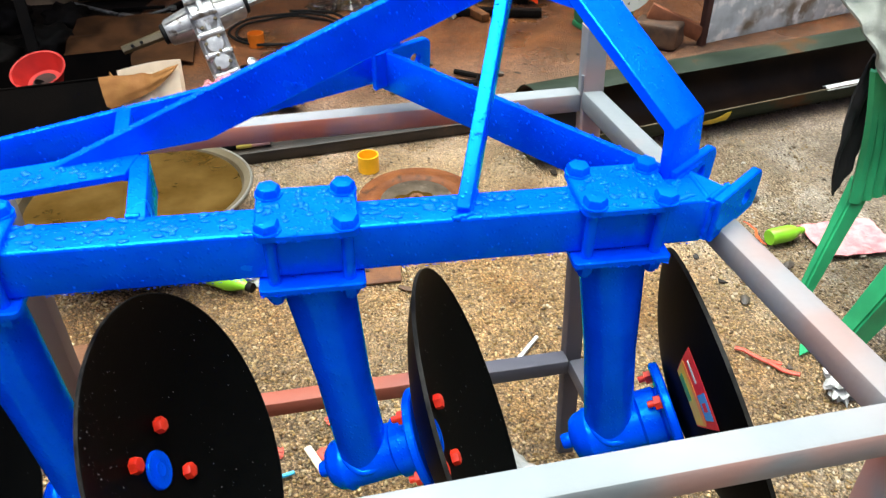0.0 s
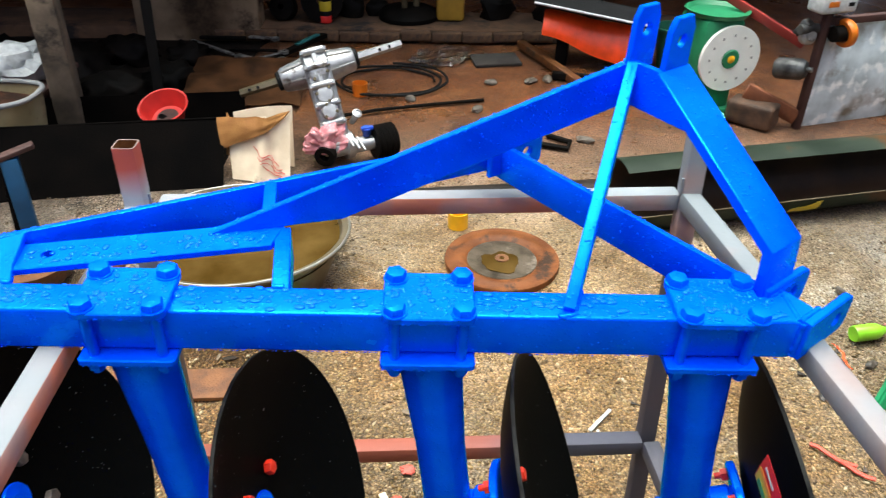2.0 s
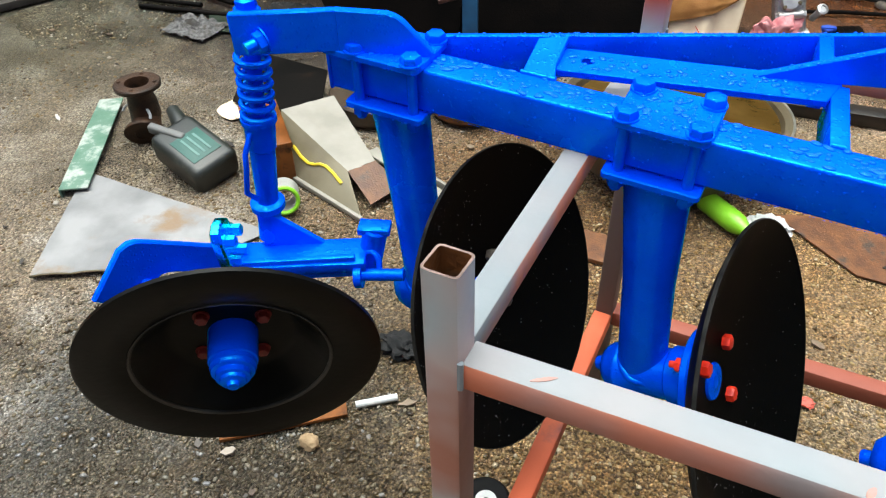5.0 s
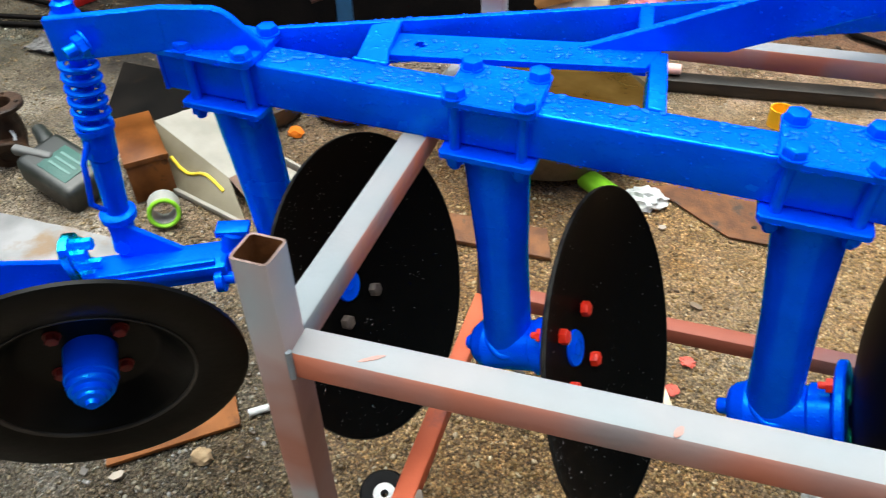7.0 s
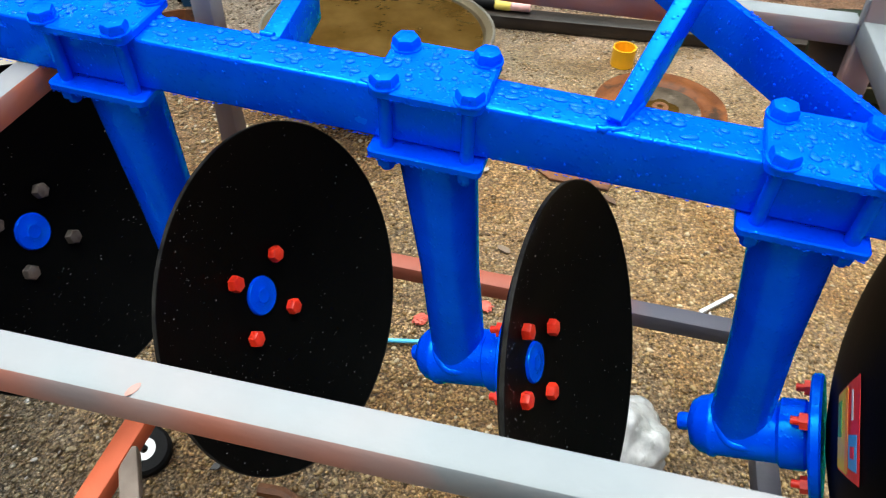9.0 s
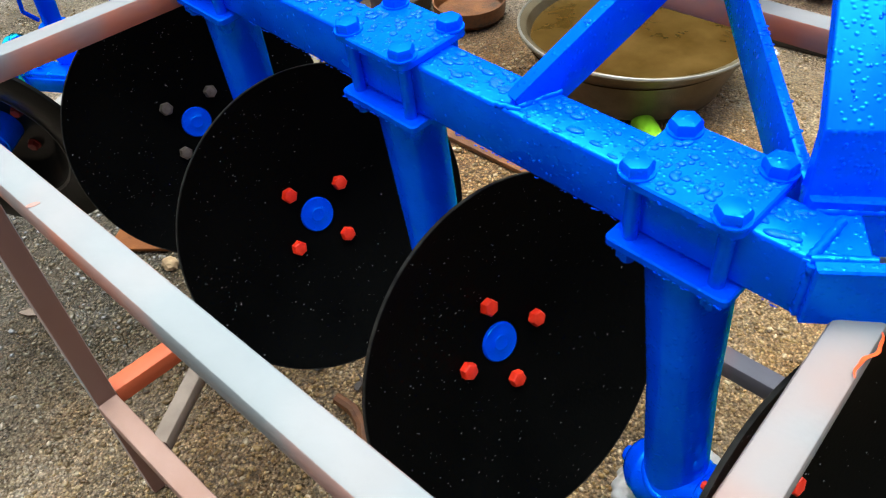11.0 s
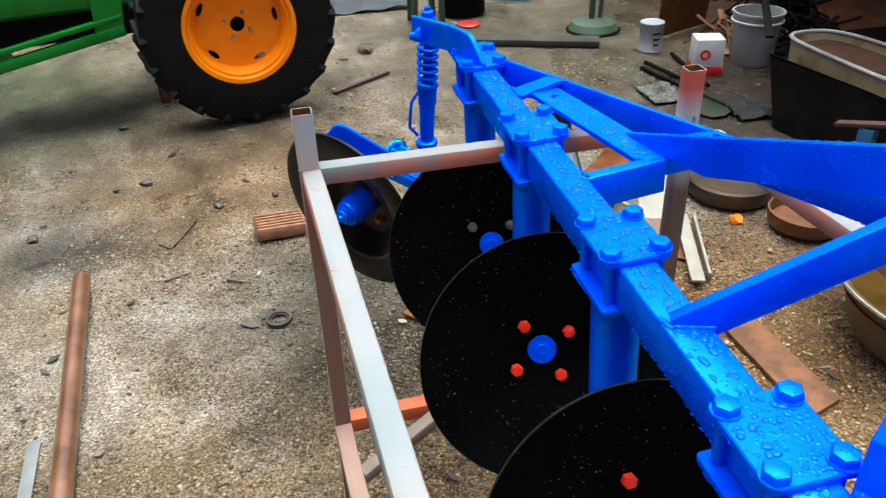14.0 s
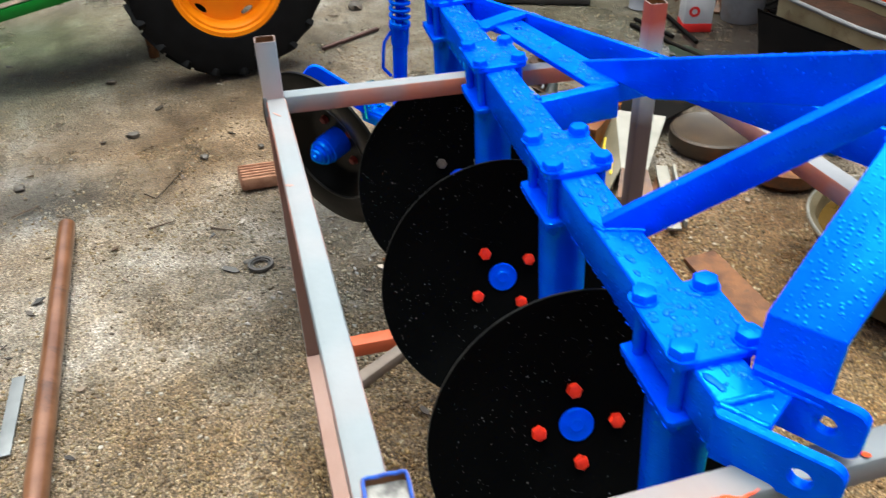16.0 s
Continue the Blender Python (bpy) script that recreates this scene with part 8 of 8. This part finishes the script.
solo("steel_drum", bm, DARK_IRON, "dark rusty steel drum in the yard", "drum", at(-6.12, 1.12))
bm = B()
lathe(bm, [(0, 0), (0.09, 0), (0.10, 0.012), (0.09, 0.02), (0, 0.02)], None, 28)
solo("red_dish", bm, RED_BOWL, "small flat red dish on the gravel", "dish", at(-5.72, 1.08))
bm = B()
drape(bm, lambda u, v: Vector((-6.75 + 0.35 * v * v, -0.25 + 1.0 * u, 0.02 + 0.75 * (1 - v) + 0.06 * noise.noise((u * 4, v * 3, 0)))), 14, 10, 0.01)
solo("grey_tarpaulin", bm, surface("blue_grey_tarp", (0.035, 0.045, 0.06), (0.07, 0.085, 0.10), rough=0.5, scale=6, bump=0.4), "dark blue-grey tarpaulin over a stack", "tarpaulin")
bm = B()
box(bm, at(-7.0, 0.25, 0.4), 0.5, 1.0, 0.8, 0.03)
solo("timber_stack", bm, DARK_IRON, "dark stacked timber under the tarpaulin", "stack")
bm = B()
drape(bm, lambda u, v: Vector((-6.4 + 0.15 * u, 1.5 + 0.28 * u, 0.01 + 0.02 * v)), 4, 3, 0.004)
solo("blue_rag", bm, BLUE_BAG, "turquoise plastic scrap on the gravel", "scrap")
tin = thing("paint_tin", "dented white paint tin with printed bars", "tin", at(-4.64, 2.20))
bm = B()
lathe(bm, [(0, 0), (0.085, 0), (0.088, 0.006), (0.085, 0.012), (0.085, 0.20), (0.09, 0.206), (0.085, 0.212), (0.075, 0.205), (0, 0.205)], None, 36)
part("body", bm, surface("tin_white", (0.22, 0.23, 0.26), (0.33, 0.34, 0.36), rough=0.4, scale=9), tin)
for i in range(3):
    bm = B()
    box(bm, at(0.087, 0.0, 0.14 - 0.04 * i), 0.003, 0.07 - 0.015 * i, 0.012, 0)
    part("print_bar", bm, INK, tin)
carton = thing("carton", "red and white printed carton box on the ground", "box", at(-4.09, 2.34, 0.0, -16))
bm = B()
box(bm, at(0, 0, 0.12), 0.17, 0.19, 0.24, 0.003)
part("box", bm, surface("carton_white", (0.42, 0.42, 0.41), (0.50, 0.50, 0.49), rough=0.5, scale=6), carton)
for z, h in ((0.03, 0.058),):
    bm = B()
    box(bm, at(0, 0, z), 0.174, 0.194, h, 0.002)
    part("red_band", bm, STICKER_R, carton)
bm = B()
lathe(bm, [(0.018, 0), (0.035, 0), (0.035, 0.003), (0.018, 0.003)], at(0.0855, -0.03, 0.14, 0, 0, 90), 28, close=True)
part("round_mark", bm, STICKER_R, carton)
bucket = thing("white_bucket", "stained white plastic bucket", "bucket", at(-4.17, 2.74))
bm = B()
lathe(bm, [(0, 0), (0.13, 0), (0.135, 0.01), (0.165, 0.34), (0.175, 0.345), (0.175, 0.36), (0.16, 0.36), (0.128, 0.02), (0, 0.015)], None, 44)
part("shell", bm, surface("stained_white_plastic", (0.22, 0.225, 0.22), (0.31, 0.315, 0.30), rough=0.5, scale=6, stain=(0.25, 0.24, 0.21), stain_scale=4), bucket)
bm = B()
ring(bm, 0.168, 0.008, at(0, 0, 0.30))
part("rib", bm, WHITE_PLASTIC, bucket)
bm = B()
drape(bm, lambda u, v: Vector((-4.85 - 0.25 * u + 0.05 * v, 2.35 + 0.55 * u, 0.01 + (0.55 - 0.1 * u) * v)), 8, 6, 0.005)
solo("rust_sheet", bm, RUST, "rusty steel sheet propped up beside the bucket", "sheet")
for i, (a, b) in enumerate((((-4.34, 2.02, 0.02), (-3.92, 2.10, 0.02)), ((-4.45, 2.28, 0.02), (-3.75, 2.18, 0.03)), ((-4.25, 1.95, 0.015), (-3.30, 2.14, 0.02)))):
    bm = B()
    rod(bm, a, b, 0.014)
    solo("iron_rod", bm, DARK_IRON, "dark iron rod on the ground by the carton", "rod", group="iron rods")
bm = B()
bar(bm, (-4.6, 2.95, 0.62), (-3.55, 2.42, 0.38), 0.045, 0.02)
solo("dark_bar", bm, DARK_IRON, "dark steel bar leaning over the hopper", "bar")
for x, y, w, d, s in ((-3.75, 1.85, 0.30, 0.22, 0.0), (-3.38, 2.22, 0.34, 0.24, 4.0)):
    bm = B()
    drape(bm, lambda u, v: Vector((x - w / 2 + w * u, y - d / 2 + d * v, 0.012 + 0.05 * abs(noise.noise((u * 4 + s, v * 4, 1))) + 0.018 * abs(noise.noise((u * 11 + s, v * 9, 5))))), 26, 18, 0.004)
    solo("grey_rag", bm, STRIPED if s == 0.0 else BLACK_CLOTH, "rumpled grey rag lying on the ground" if s == 0.0 else "rumpled oil-black rag lying by the hopper", "rag", group="grey rags")

for x, y, a, w, d in ((-3.55, 2.02, 20, 0.42, 0.26),):
    bm = B()
    drape(bm, lambda u, v: Vector((w * (u - 0.5) + 0.03 * math.sin(5 * v), d * (v - 0.5) + 0.02 * math.sin(6 * u), 0.012 + 0.02 * u * v + 0.004 * noise.noise((u * 6, v * 6, a)))), 12, 8, 0.005)
    solo("wet_sheet", bm, OLIVE_STEEL, "bent dark wet steel sheet on the ground", "sheet", at(x, y, 0, a), "wet sheets by the hopper")
rng = random.Random(31)
for x, y, s in ((-4.55, 2.72, 0.24), (-4.75, 3.1, 0.3), (-4.2, 3.25, 0.3), (-5.0, 3.5, 0.34)):
    bm = B()
    for _ in range(26):
        a = rng.uniform(0, 6.283)
        d = Vector((math.cos(a), math.sin(a), 0)) * s * rng.uniform(0.5, 1.1)
        c = Vector((rng.uniform(-0.3, 0.3) * s, rng.uniform(-0.3, 0.3) * s, 0))
        lo, hi = rng.uniform(0.005, 0.03), s * rng.uniform(0.3, 1.0)
        if rng.random() < 0.5:
            sweep(bm, [c - d + Vector((0, 0, lo)), c - d * 0.3 + Vector((0, 0, hi)), c + d * 0.4 + Vector((0, 0, hi * 0.9)), c + d + Vector((0, 0, lo))], rng.uniform(0.004, 0.012), 6)
        else:
            bar(bm, c - d + Vector((0, 0, lo)), c + d * 0.8 + Vector((0, 0, hi)), rng.uniform(0.02, 0.07), rng.uniform(0.004, 0.02), bev=0.001)
    solo("scrap_tangle", bm, RUST if s == 0.24 else DARK_IRON, "tangle of rusty scrap bars and wire behind the bucket", "scrap", at(x, y), "scrap behind the bucket", kind="stuff")


def litter():
    """Dark chips, leaf bits and splinters strewn over the yard."""
    rng = np.random.RandomState(8)
    verts, polys = [], []
    for _ in range(520):
        x, y = rng.uniform(-5.5, 1.6), rng.uniform(-2.6, 3.4)
        if math.hypot(x - BAS[0], y - BAS[1]) < 0.46:
            continue
        a, n, r = rng.uniform(0, 6.28), rng.randint(3, 7), 0.004 + 0.012 * rng.rand() ** 3
        st = rng.uniform(1, 3.2)
        k = len(verts)
        ring_pts = []
        for q in range(n):
            b = 6.283 * q / n
            px, py = r * st * math.cos(b) * rng.uniform(0.7, 1.2), r * math.sin(b) * rng.uniform(0.7, 1.2)
            ring_pts.append((x + px * math.cos(a) - py * math.sin(a), y + px * math.sin(a) + py * math.cos(a)))
        tilt = rng.uniform(-0.3, 0.3)
        verts.extend((p, q, 0.004 + tilt * (p - x)) for p, q in ring_pts)
        verts.extend((p, q, 0.004 + tilt * (p - x) + 0.35 * r) for p, q in ring_pts)
        polys.append(tuple(k + n + i for i in range(n)))
        polys.extend((k + i, k + (i + 1) % n, k + n + (i + 1) % n, k + n + i) for i in range(n))
    me = bpy.data.meshes.new("litter")
    me.from_pydata(verts, [], polys)
    m, nn, l, p = material("litter_bits")
    geo, ra = nn.new("ShaderNodeNewGeometry"), nn.new("ShaderNodeValToRGB")
    stops = [(0.0, (0.010, 0.008, 0.006)), (0.45, (0.030, 0.020, 0.012)), (0.75, (0.085, 0.045, 0.022)), (0.92, (0.20, 0.15, 0.10)), (1.0, (0.45, 0.43, 0.40))]
    while len(ra.color_ramp.elements) < len(stops):
        ra.color_ramp.elements.new(0.5)
    for e, (q, col) in zip(ra.color_ramp.elements, stops):
        e.position, e.color = q, (*col, 1)
    l.new(geo.outputs["Random Per Island"], ra.inputs["Fac"]), l.new(ra.outputs["Color"], p.inputs["Base Color"])
    p.inputs["Roughness"].default_value = 0.5
    me.materials.append(m)
    tagged(new("litter", me), "dark chips and splinters strewn over the gravel", "litter", kind="stuff")


litter()

# ---- sticker on the hitch-end disc ----
first = [o for o in plough.children if o.name.startswith("disc") and abs(o.matrix_basis.translation.x - 0.172) < 0.01][0]
def dish_z(r):
    k = (R_DISC ** 2 - DISH ** 2) / (2 * DISH) + DISH
    return k - math.sqrt(k * k - r * r)
def on_back(r, deg, lift):
    a = radians(deg)
    return Vector((r * math.cos(a), r * math.sin(a), dish_z(r) - 0.006 - lift))
sticker = None
for nm, r0, r1, a0, a1, lift, mat in (("sticker", 0.150, 0.216, 103, 139, 0.0012, STICKER_R), ("sticker_edge", 0.151, 0.183, 104, 138, 0.0020, STICKER_Y),
                                      ("sticker_stripe", 0.179, 0.187, 105, 137, 0.0026, paint("sticker_orange", (0.7, 0.22, 0.02), 0.35)), ("sticker_leaf", 0.153, 0.166, 108, 124, 0.0026, paint("sticker_green", (0.03, 0.25, 0.05), 0.35)),
                                      ("sticker_oval", 0.190, 0.212, 123, 135, 0.0026, STICKER_B), ("sticker_oval_core", 0.196, 0.206, 127, 131, 0.0032, STICKER_R),
                                      ("print_bar", 0.197, 0.202, 107, 118, 0.0026, WHITE_PLASTIC)):
    bm = B()
    drape(bm, lambda u, v: on_back(r0 + (r1 - r0) * u, a0 + (a1 - a0) * v, lift), 6, 10, 0.0005)
    ob = part(nm, bm, mat, sticker or first)
    sticker = sticker or ob

# ---- rain drops on the plough ----
def rain_drops():
    """Beads of rain standing on the upper faces of the plough."""
    rng = random.Random(5)
    unit = bmesh.new()
    bmesh.ops.create_icosphere(unit, subdivisions=2, radius=1)
    base = [(v.co.x, v.co.y, max(v.co.z, -0.15)) for v in unit.verts]
    faces = [tuple(v.index for v in fc.verts) for fc in unit.faces]
    unit.free()
    verts, polys = [], []
    def drop(c, r, long=1.0, a=0.0, n=Vector((0, 0, 1))):
        rot = n.to_track_quat("Z", "Y").to_matrix() @ Matrix.Rotation(a, 3, "Z")
        k = len(verts)
        for x, y, z in base:
            verts.append(tuple(Vector(c) + rot @ Vector((x * r * long, y * r, z * r * 0.42))))
        polys.extend(tuple(i + k for i in fc) for fc in faces)
    def size():
        return 0.0013 + 0.0042 * rng.random() ** 2.2
    for x in CLAMPS:
        for _ in range(140):
            drop((x + rng.uniform(-0.062, 0.062), rng.uniform(-0.050, 0.050), TOP + 0.012), size(), rng.uniform(1, 1.5), rng.uniform(0, 3))
    for _ in range(560):
        drop((rng.uniform(-1.30, 0.10), rng.uniform(-0.026, 0.026), TOP), size() * 1.1, rng.uniform(1, 2.0), rng.gauss(0, 0.3))
    for _ in range(120):
        u = rng.random()
        drop((-1.08 + 0.37 * u, 0.066 + 0.079 * u + rng.uniform(0.004, 0.046), TOP), size(), rng.uniform(1, 1.6), rng.uniform(0, 3))
    def hang(a, b, n):
        a, b = Vector(a), Vector(b)
        for _ in range(n):
            drop(a.lerp(b, rng.random()) + Vector((0, 0, rng.uniform(-0.001, 0.002))), 0.0012 + 0.0016 * rng.random() ** 2, 1.0, 0, Vector((0, -0.6, -1)).normalized())
    hang((-1.38, -0.032, TOP - 0.075), (0.12, -0.032, TOP - 0.075), 230)
    hang(Vector((-1.29, 0.044, -0.079)), Vector(REAR) - Vector((0, 0.006, 0.075)), 150)
    hang((0.085, 0.034, -0.088), (-0.292, 0.514, -0.092), 110)
    for x in CLAMPS:
        hang((x - 0.07, -0.057, TOP - 0.089), (x + 0.07, -0.057, TOP - 0.089), 26)
        hang((x - 0.066, -0.055, TOP + 0.001), (x + 0.066, -0.055, TOP + 0.001), 22)
    def edge(a, b, n, w=0.005):
        a, b = Vector(a), Vector(b)
        side = (b - a).normalized().cross(Vector((0, 0, 1))).normalized()
        up = side.cross((b - a).normalized())
        for _ in range(n):
            drop(a.lerp(b, rng.random()) + side * rng.uniform(-w, w), 0.0012 + 0.0018 * rng.random(), 1.2, 0, up)
    edge((-1.29, 0.050, -0.004), REAR, 190)
    edge((0.085, 0.040, -0.010), (-0.292, 0.520, -0.014), 90)
    edge((-0.81, 0.172, -0.020), APEX, 120)
    edge((-0.231, -0.022, -0.010), (-0.098, 0.338, 0.238), 12)
    def face(a, b, h, n, off=0.0065):
        a, b = Vector(a), Vector(b)
        d = (b - a).normalized()
        side = d.cross(Vector((0, 0, 1))).normalized()
        up = side.cross(d)
        for s in (-1, 1):
            for _ in range(n):
                drop(a.lerp(b, rng.random()) - up * rng.uniform(0.004, h) + side * s * off, 0.0010 + 0.0014 * rng.random(), 1.3, 1.5, side * s)
    lean = (EAR - LEG_BEND).normalized()
    out = E1.cross(lean).normalized()
    out = out if out.y < 0 else -out
    for _ in range(110):
        drop(LEG_BEND.lerp(EAR, rng.random()) + E1 * rng.uniform(-0.034, 0.034) + out * 0.0103, 0.0006 + 0.0012 * rng.random() ** 2, 1.15, rng.uniform(0, 3), out)
    for _ in range(45):
        drop(LEG_FOOT.lerp(LEG_BEND, rng.random()) + E1 * rng.uniform(-0.034, 0.034) - E2 * 0.0103, 0.0008 + 0.0010 * rng.random(), 1.2, 1.5, -E2)
    face((-1.29, 0.050, -0.004), REAR, 0.07, 110)
    face((0.085, 0.040, -0.010), (-0.292, 0.520, -0.014), 0.07, 70)
    face(Vector((-0.81, 0.172, -0.020)).lerp(Vector(APEX), 0.33), APEX, 0.07, 70)
    for _ in range(130):
        drop((rng.uniform(-1.30, 0.10), -0.0328, TOP - rng.uniform(0.004, 0.07)), 0.0009 + 0.0012 * rng.random(), 1.2, 1.5, Vector((0, -1, 0)))
    me = bpy.data.meshes.new("rain")
    me.from_pydata(verts, [], polys)
    me.shade_smooth()
    me.materials.append(RAIN)
    ob = new("rain", me)
    ob.parent = plough
    ob["label"], ob["kind"] = "beads of rain standing on the blue paint", "stuff"


rain_drops()


def specks(disc, seed):
    """Fine rain spattered over the hollow face of a disc."""
    rng = random.Random(seed)
    unit = bmesh.new()
    bmesh.ops.create_icosphere(unit, subdivisions=1, radius=1)
    base = [tuple(v.co) for v in unit.verts]
    faces = [tuple(v.index for v in fc.verts) for fc in unit.faces]
    unit.free()
    verts, polys = [], []
    for _ in range(430):
        r, a = 0.275 * math.sqrt(rng.uniform(0.08, 1)), rng.uniform(0, 6.283)
        if math.cos(a) > 0.2 and rng.random() < 0.55:
            continue
        s = 0.0005 + 0.0010 * rng.random() ** 3
        c = (r * math.cos(a), r * math.sin(a), dish_z(r) + 0.0004)
        k = len(verts)
        verts.extend((c[0] + x * s * rng.uniform(0.8, 1.5), c[1] + y * s, c[2] + z * s * 0.6) for x, y, z in base)
        polys.extend(tuple(i + k for i in fc) for fc in faces)
    me = bpy.data.meshes.new("rain")
    me.from_pydata(verts, [], polys)
    me.shade_smooth()
    me.materials.append(SPECK)
    ob = new("rain", me)
    ob.parent = disc
    ob["label"], ob["kind"] = "fine specks of rain on black steel, glints painted pale", "stuff"


for k, d in enumerate([o for o in plough.children if o.name.startswith("disc") and "bolt" not in o.name and "nut" not in o.name]):
    specks(d, 20 + k)

# ---- loose gravel ----
def pebbles():
    rng = np.random.RandomState(4)
    t = (1 + 5 ** 0.5) / 2
    ico = np.array([(-1, t, 0), (1, t, 0), (-1, -t, 0), (1, -t, 0), (0, -1, t), (0, 1, t), (0, -1, -t), (0, 1, -t), (t, 0, -1), (t, 0, 1), (-t, 0, -1), (-t, 0, 1)]) / math.hypot(1, t)
    tri = np.array([(0, 11, 5), (0, 5, 1), (0, 1, 7), (0, 7, 10), (0, 10, 11), (1, 5, 9), (5, 11, 4), (11, 10, 2), (10, 7, 6), (7, 1, 8), (3, 9, 4), (3, 4, 2), (3, 2, 6), (3, 6, 8), (3, 8, 9), (4, 9, 5), (2, 4, 11), (6, 2, 10), (8, 6, 7), (9, 8, 1)])
    n = 66000
    x = np.concatenate([rng.uniform(-2.7, 1.5, n // 2), rng.uniform(-4.6, 1.8, n - n // 2)])
    y = np.concatenate([rng.uniform(-1.6, 1.6, n // 2), rng.uniform(-2.5, 2.9, n - n // 2)])
    keep = np.hypot(x - BAS[0], y - BAS[1]) > 0.32
    keep &= np.array([noise.noise((a * 1.3, b * 1.3, 4)) > -0.25 - 0.5 * (i < n // 2) for i, (a, b) in enumerate(zip(x, y))])
    thin = np.where((x < -1.3) & (y < -0.45), 0.62, 1.0)
    for px, py, pr in ((-1.95, -1.80, 0.45), (-1.80, -1.10, 0.40), (-1.50, -0.85, 0.22)):
        thin = np.where(np.hypot(x - px, y - py) < pr, 0.22, thin)
    keep &= rng.rand(len(x)) < thin
    x, y = x[keep], y[keep]
    n = len(x)
    r = 0.0028 + 0.0052 * rng.rand(n) ** 2.5
    r = np.where((x < -1.1) & (y > -1.2) & (rng.rand(n) < 0.10), r + 0.0045 * rng.rand(n), r)
    a = rng.uniform(0, 2 * math.pi, n)
    sc = np.stack([r * rng.uniform(0.9, 1.6, n), r * rng.uniform(0.7, 1.1, n), r * rng.uniform(0.5, 0.8, n)], 1)
    v = ico[None] * (1 + 0.18 * rng.randn(n, 12, 1)) * sc[:, None]
    c, s = np.cos(a)[:, None], np.sin(a)[:, None]
    vx, vy = v[..., 0] * c - v[..., 1] * s, v[..., 0] * s + v[..., 1] * c
    gz = np.array([max(0.0, 1 - (abs(p) + abs(q)) / 14) * (0.010 * noise.noise((p * 0.9, q * 0.9, 0)) + 0.004 * noise.noise((p * 4.1, q * 4.1, 3))) - 0.004 for p, q in zip(x, y)])
    V = np.stack([vx + x[:, None], vy + y[:, None], v[..., 2] + (gz + r * 0.3)[:, None]], -1).reshape(-1, 3)
    F = (tri[None] + 12 * np.arange(n)[:, None, None]).reshape(-1, 3)
    me = bpy.data.meshes.new("gravel")
    me.vertices.add(len(V)), me.loops.add(F.size), me.polygons.add(len(F))
    me.vertices.foreach_set("co", V.ravel()), me.loops.foreach_set("vertex_index", F.ravel())
    me.polygons.foreach_set("loop_start", np.arange(0, F.size, 3))
    me.update(), me.validate()
    m, nn, l, p = material("pebble_stone")
    geo, ra = nn.new("ShaderNodeNewGeometry"), nn.new("ShaderNodeValToRGB")
    stops = [(0.0, (0.05, 0.025, 0.008)), (0.3, (0.155, 0.086, 0.026)), (0.6, (0.265, 0.162, 0.057)), (0.85, (0.345, 0.242, 0.110)), (1.0, (0.43, 0.35, 0.23))]
    while len(ra.color_ramp.elements) < len(stops):
        ra.color_ramp.elements.new(0.5)
    for e, (q, col) in zip(ra.color_ramp.elements, stops):
        e.position, e.color = q, (*col, 1)
    l.new(geo.outputs["Random Per Island"], ra.inputs["Fac"])
    colour, co = ra.outputs["Color"], nn.new("ShaderNodeTexCoord")
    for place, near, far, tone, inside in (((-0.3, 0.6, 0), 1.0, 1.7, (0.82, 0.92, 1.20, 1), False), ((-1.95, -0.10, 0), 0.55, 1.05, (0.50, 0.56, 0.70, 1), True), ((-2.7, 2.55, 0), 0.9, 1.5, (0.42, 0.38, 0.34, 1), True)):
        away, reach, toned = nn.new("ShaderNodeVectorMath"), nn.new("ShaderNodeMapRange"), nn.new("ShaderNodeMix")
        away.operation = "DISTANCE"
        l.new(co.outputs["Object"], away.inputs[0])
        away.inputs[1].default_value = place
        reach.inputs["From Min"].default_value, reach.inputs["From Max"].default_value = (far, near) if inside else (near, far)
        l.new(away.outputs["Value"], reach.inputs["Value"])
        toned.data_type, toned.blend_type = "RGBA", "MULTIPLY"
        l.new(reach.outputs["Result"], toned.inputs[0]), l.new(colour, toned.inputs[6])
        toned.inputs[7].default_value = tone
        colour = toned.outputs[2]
    l.new(colour, p.inputs["Base Color"])
    p.inputs["Roughness"].default_value = 0.38
    me.materials.append(m)
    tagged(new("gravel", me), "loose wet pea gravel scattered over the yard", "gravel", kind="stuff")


pebbles()
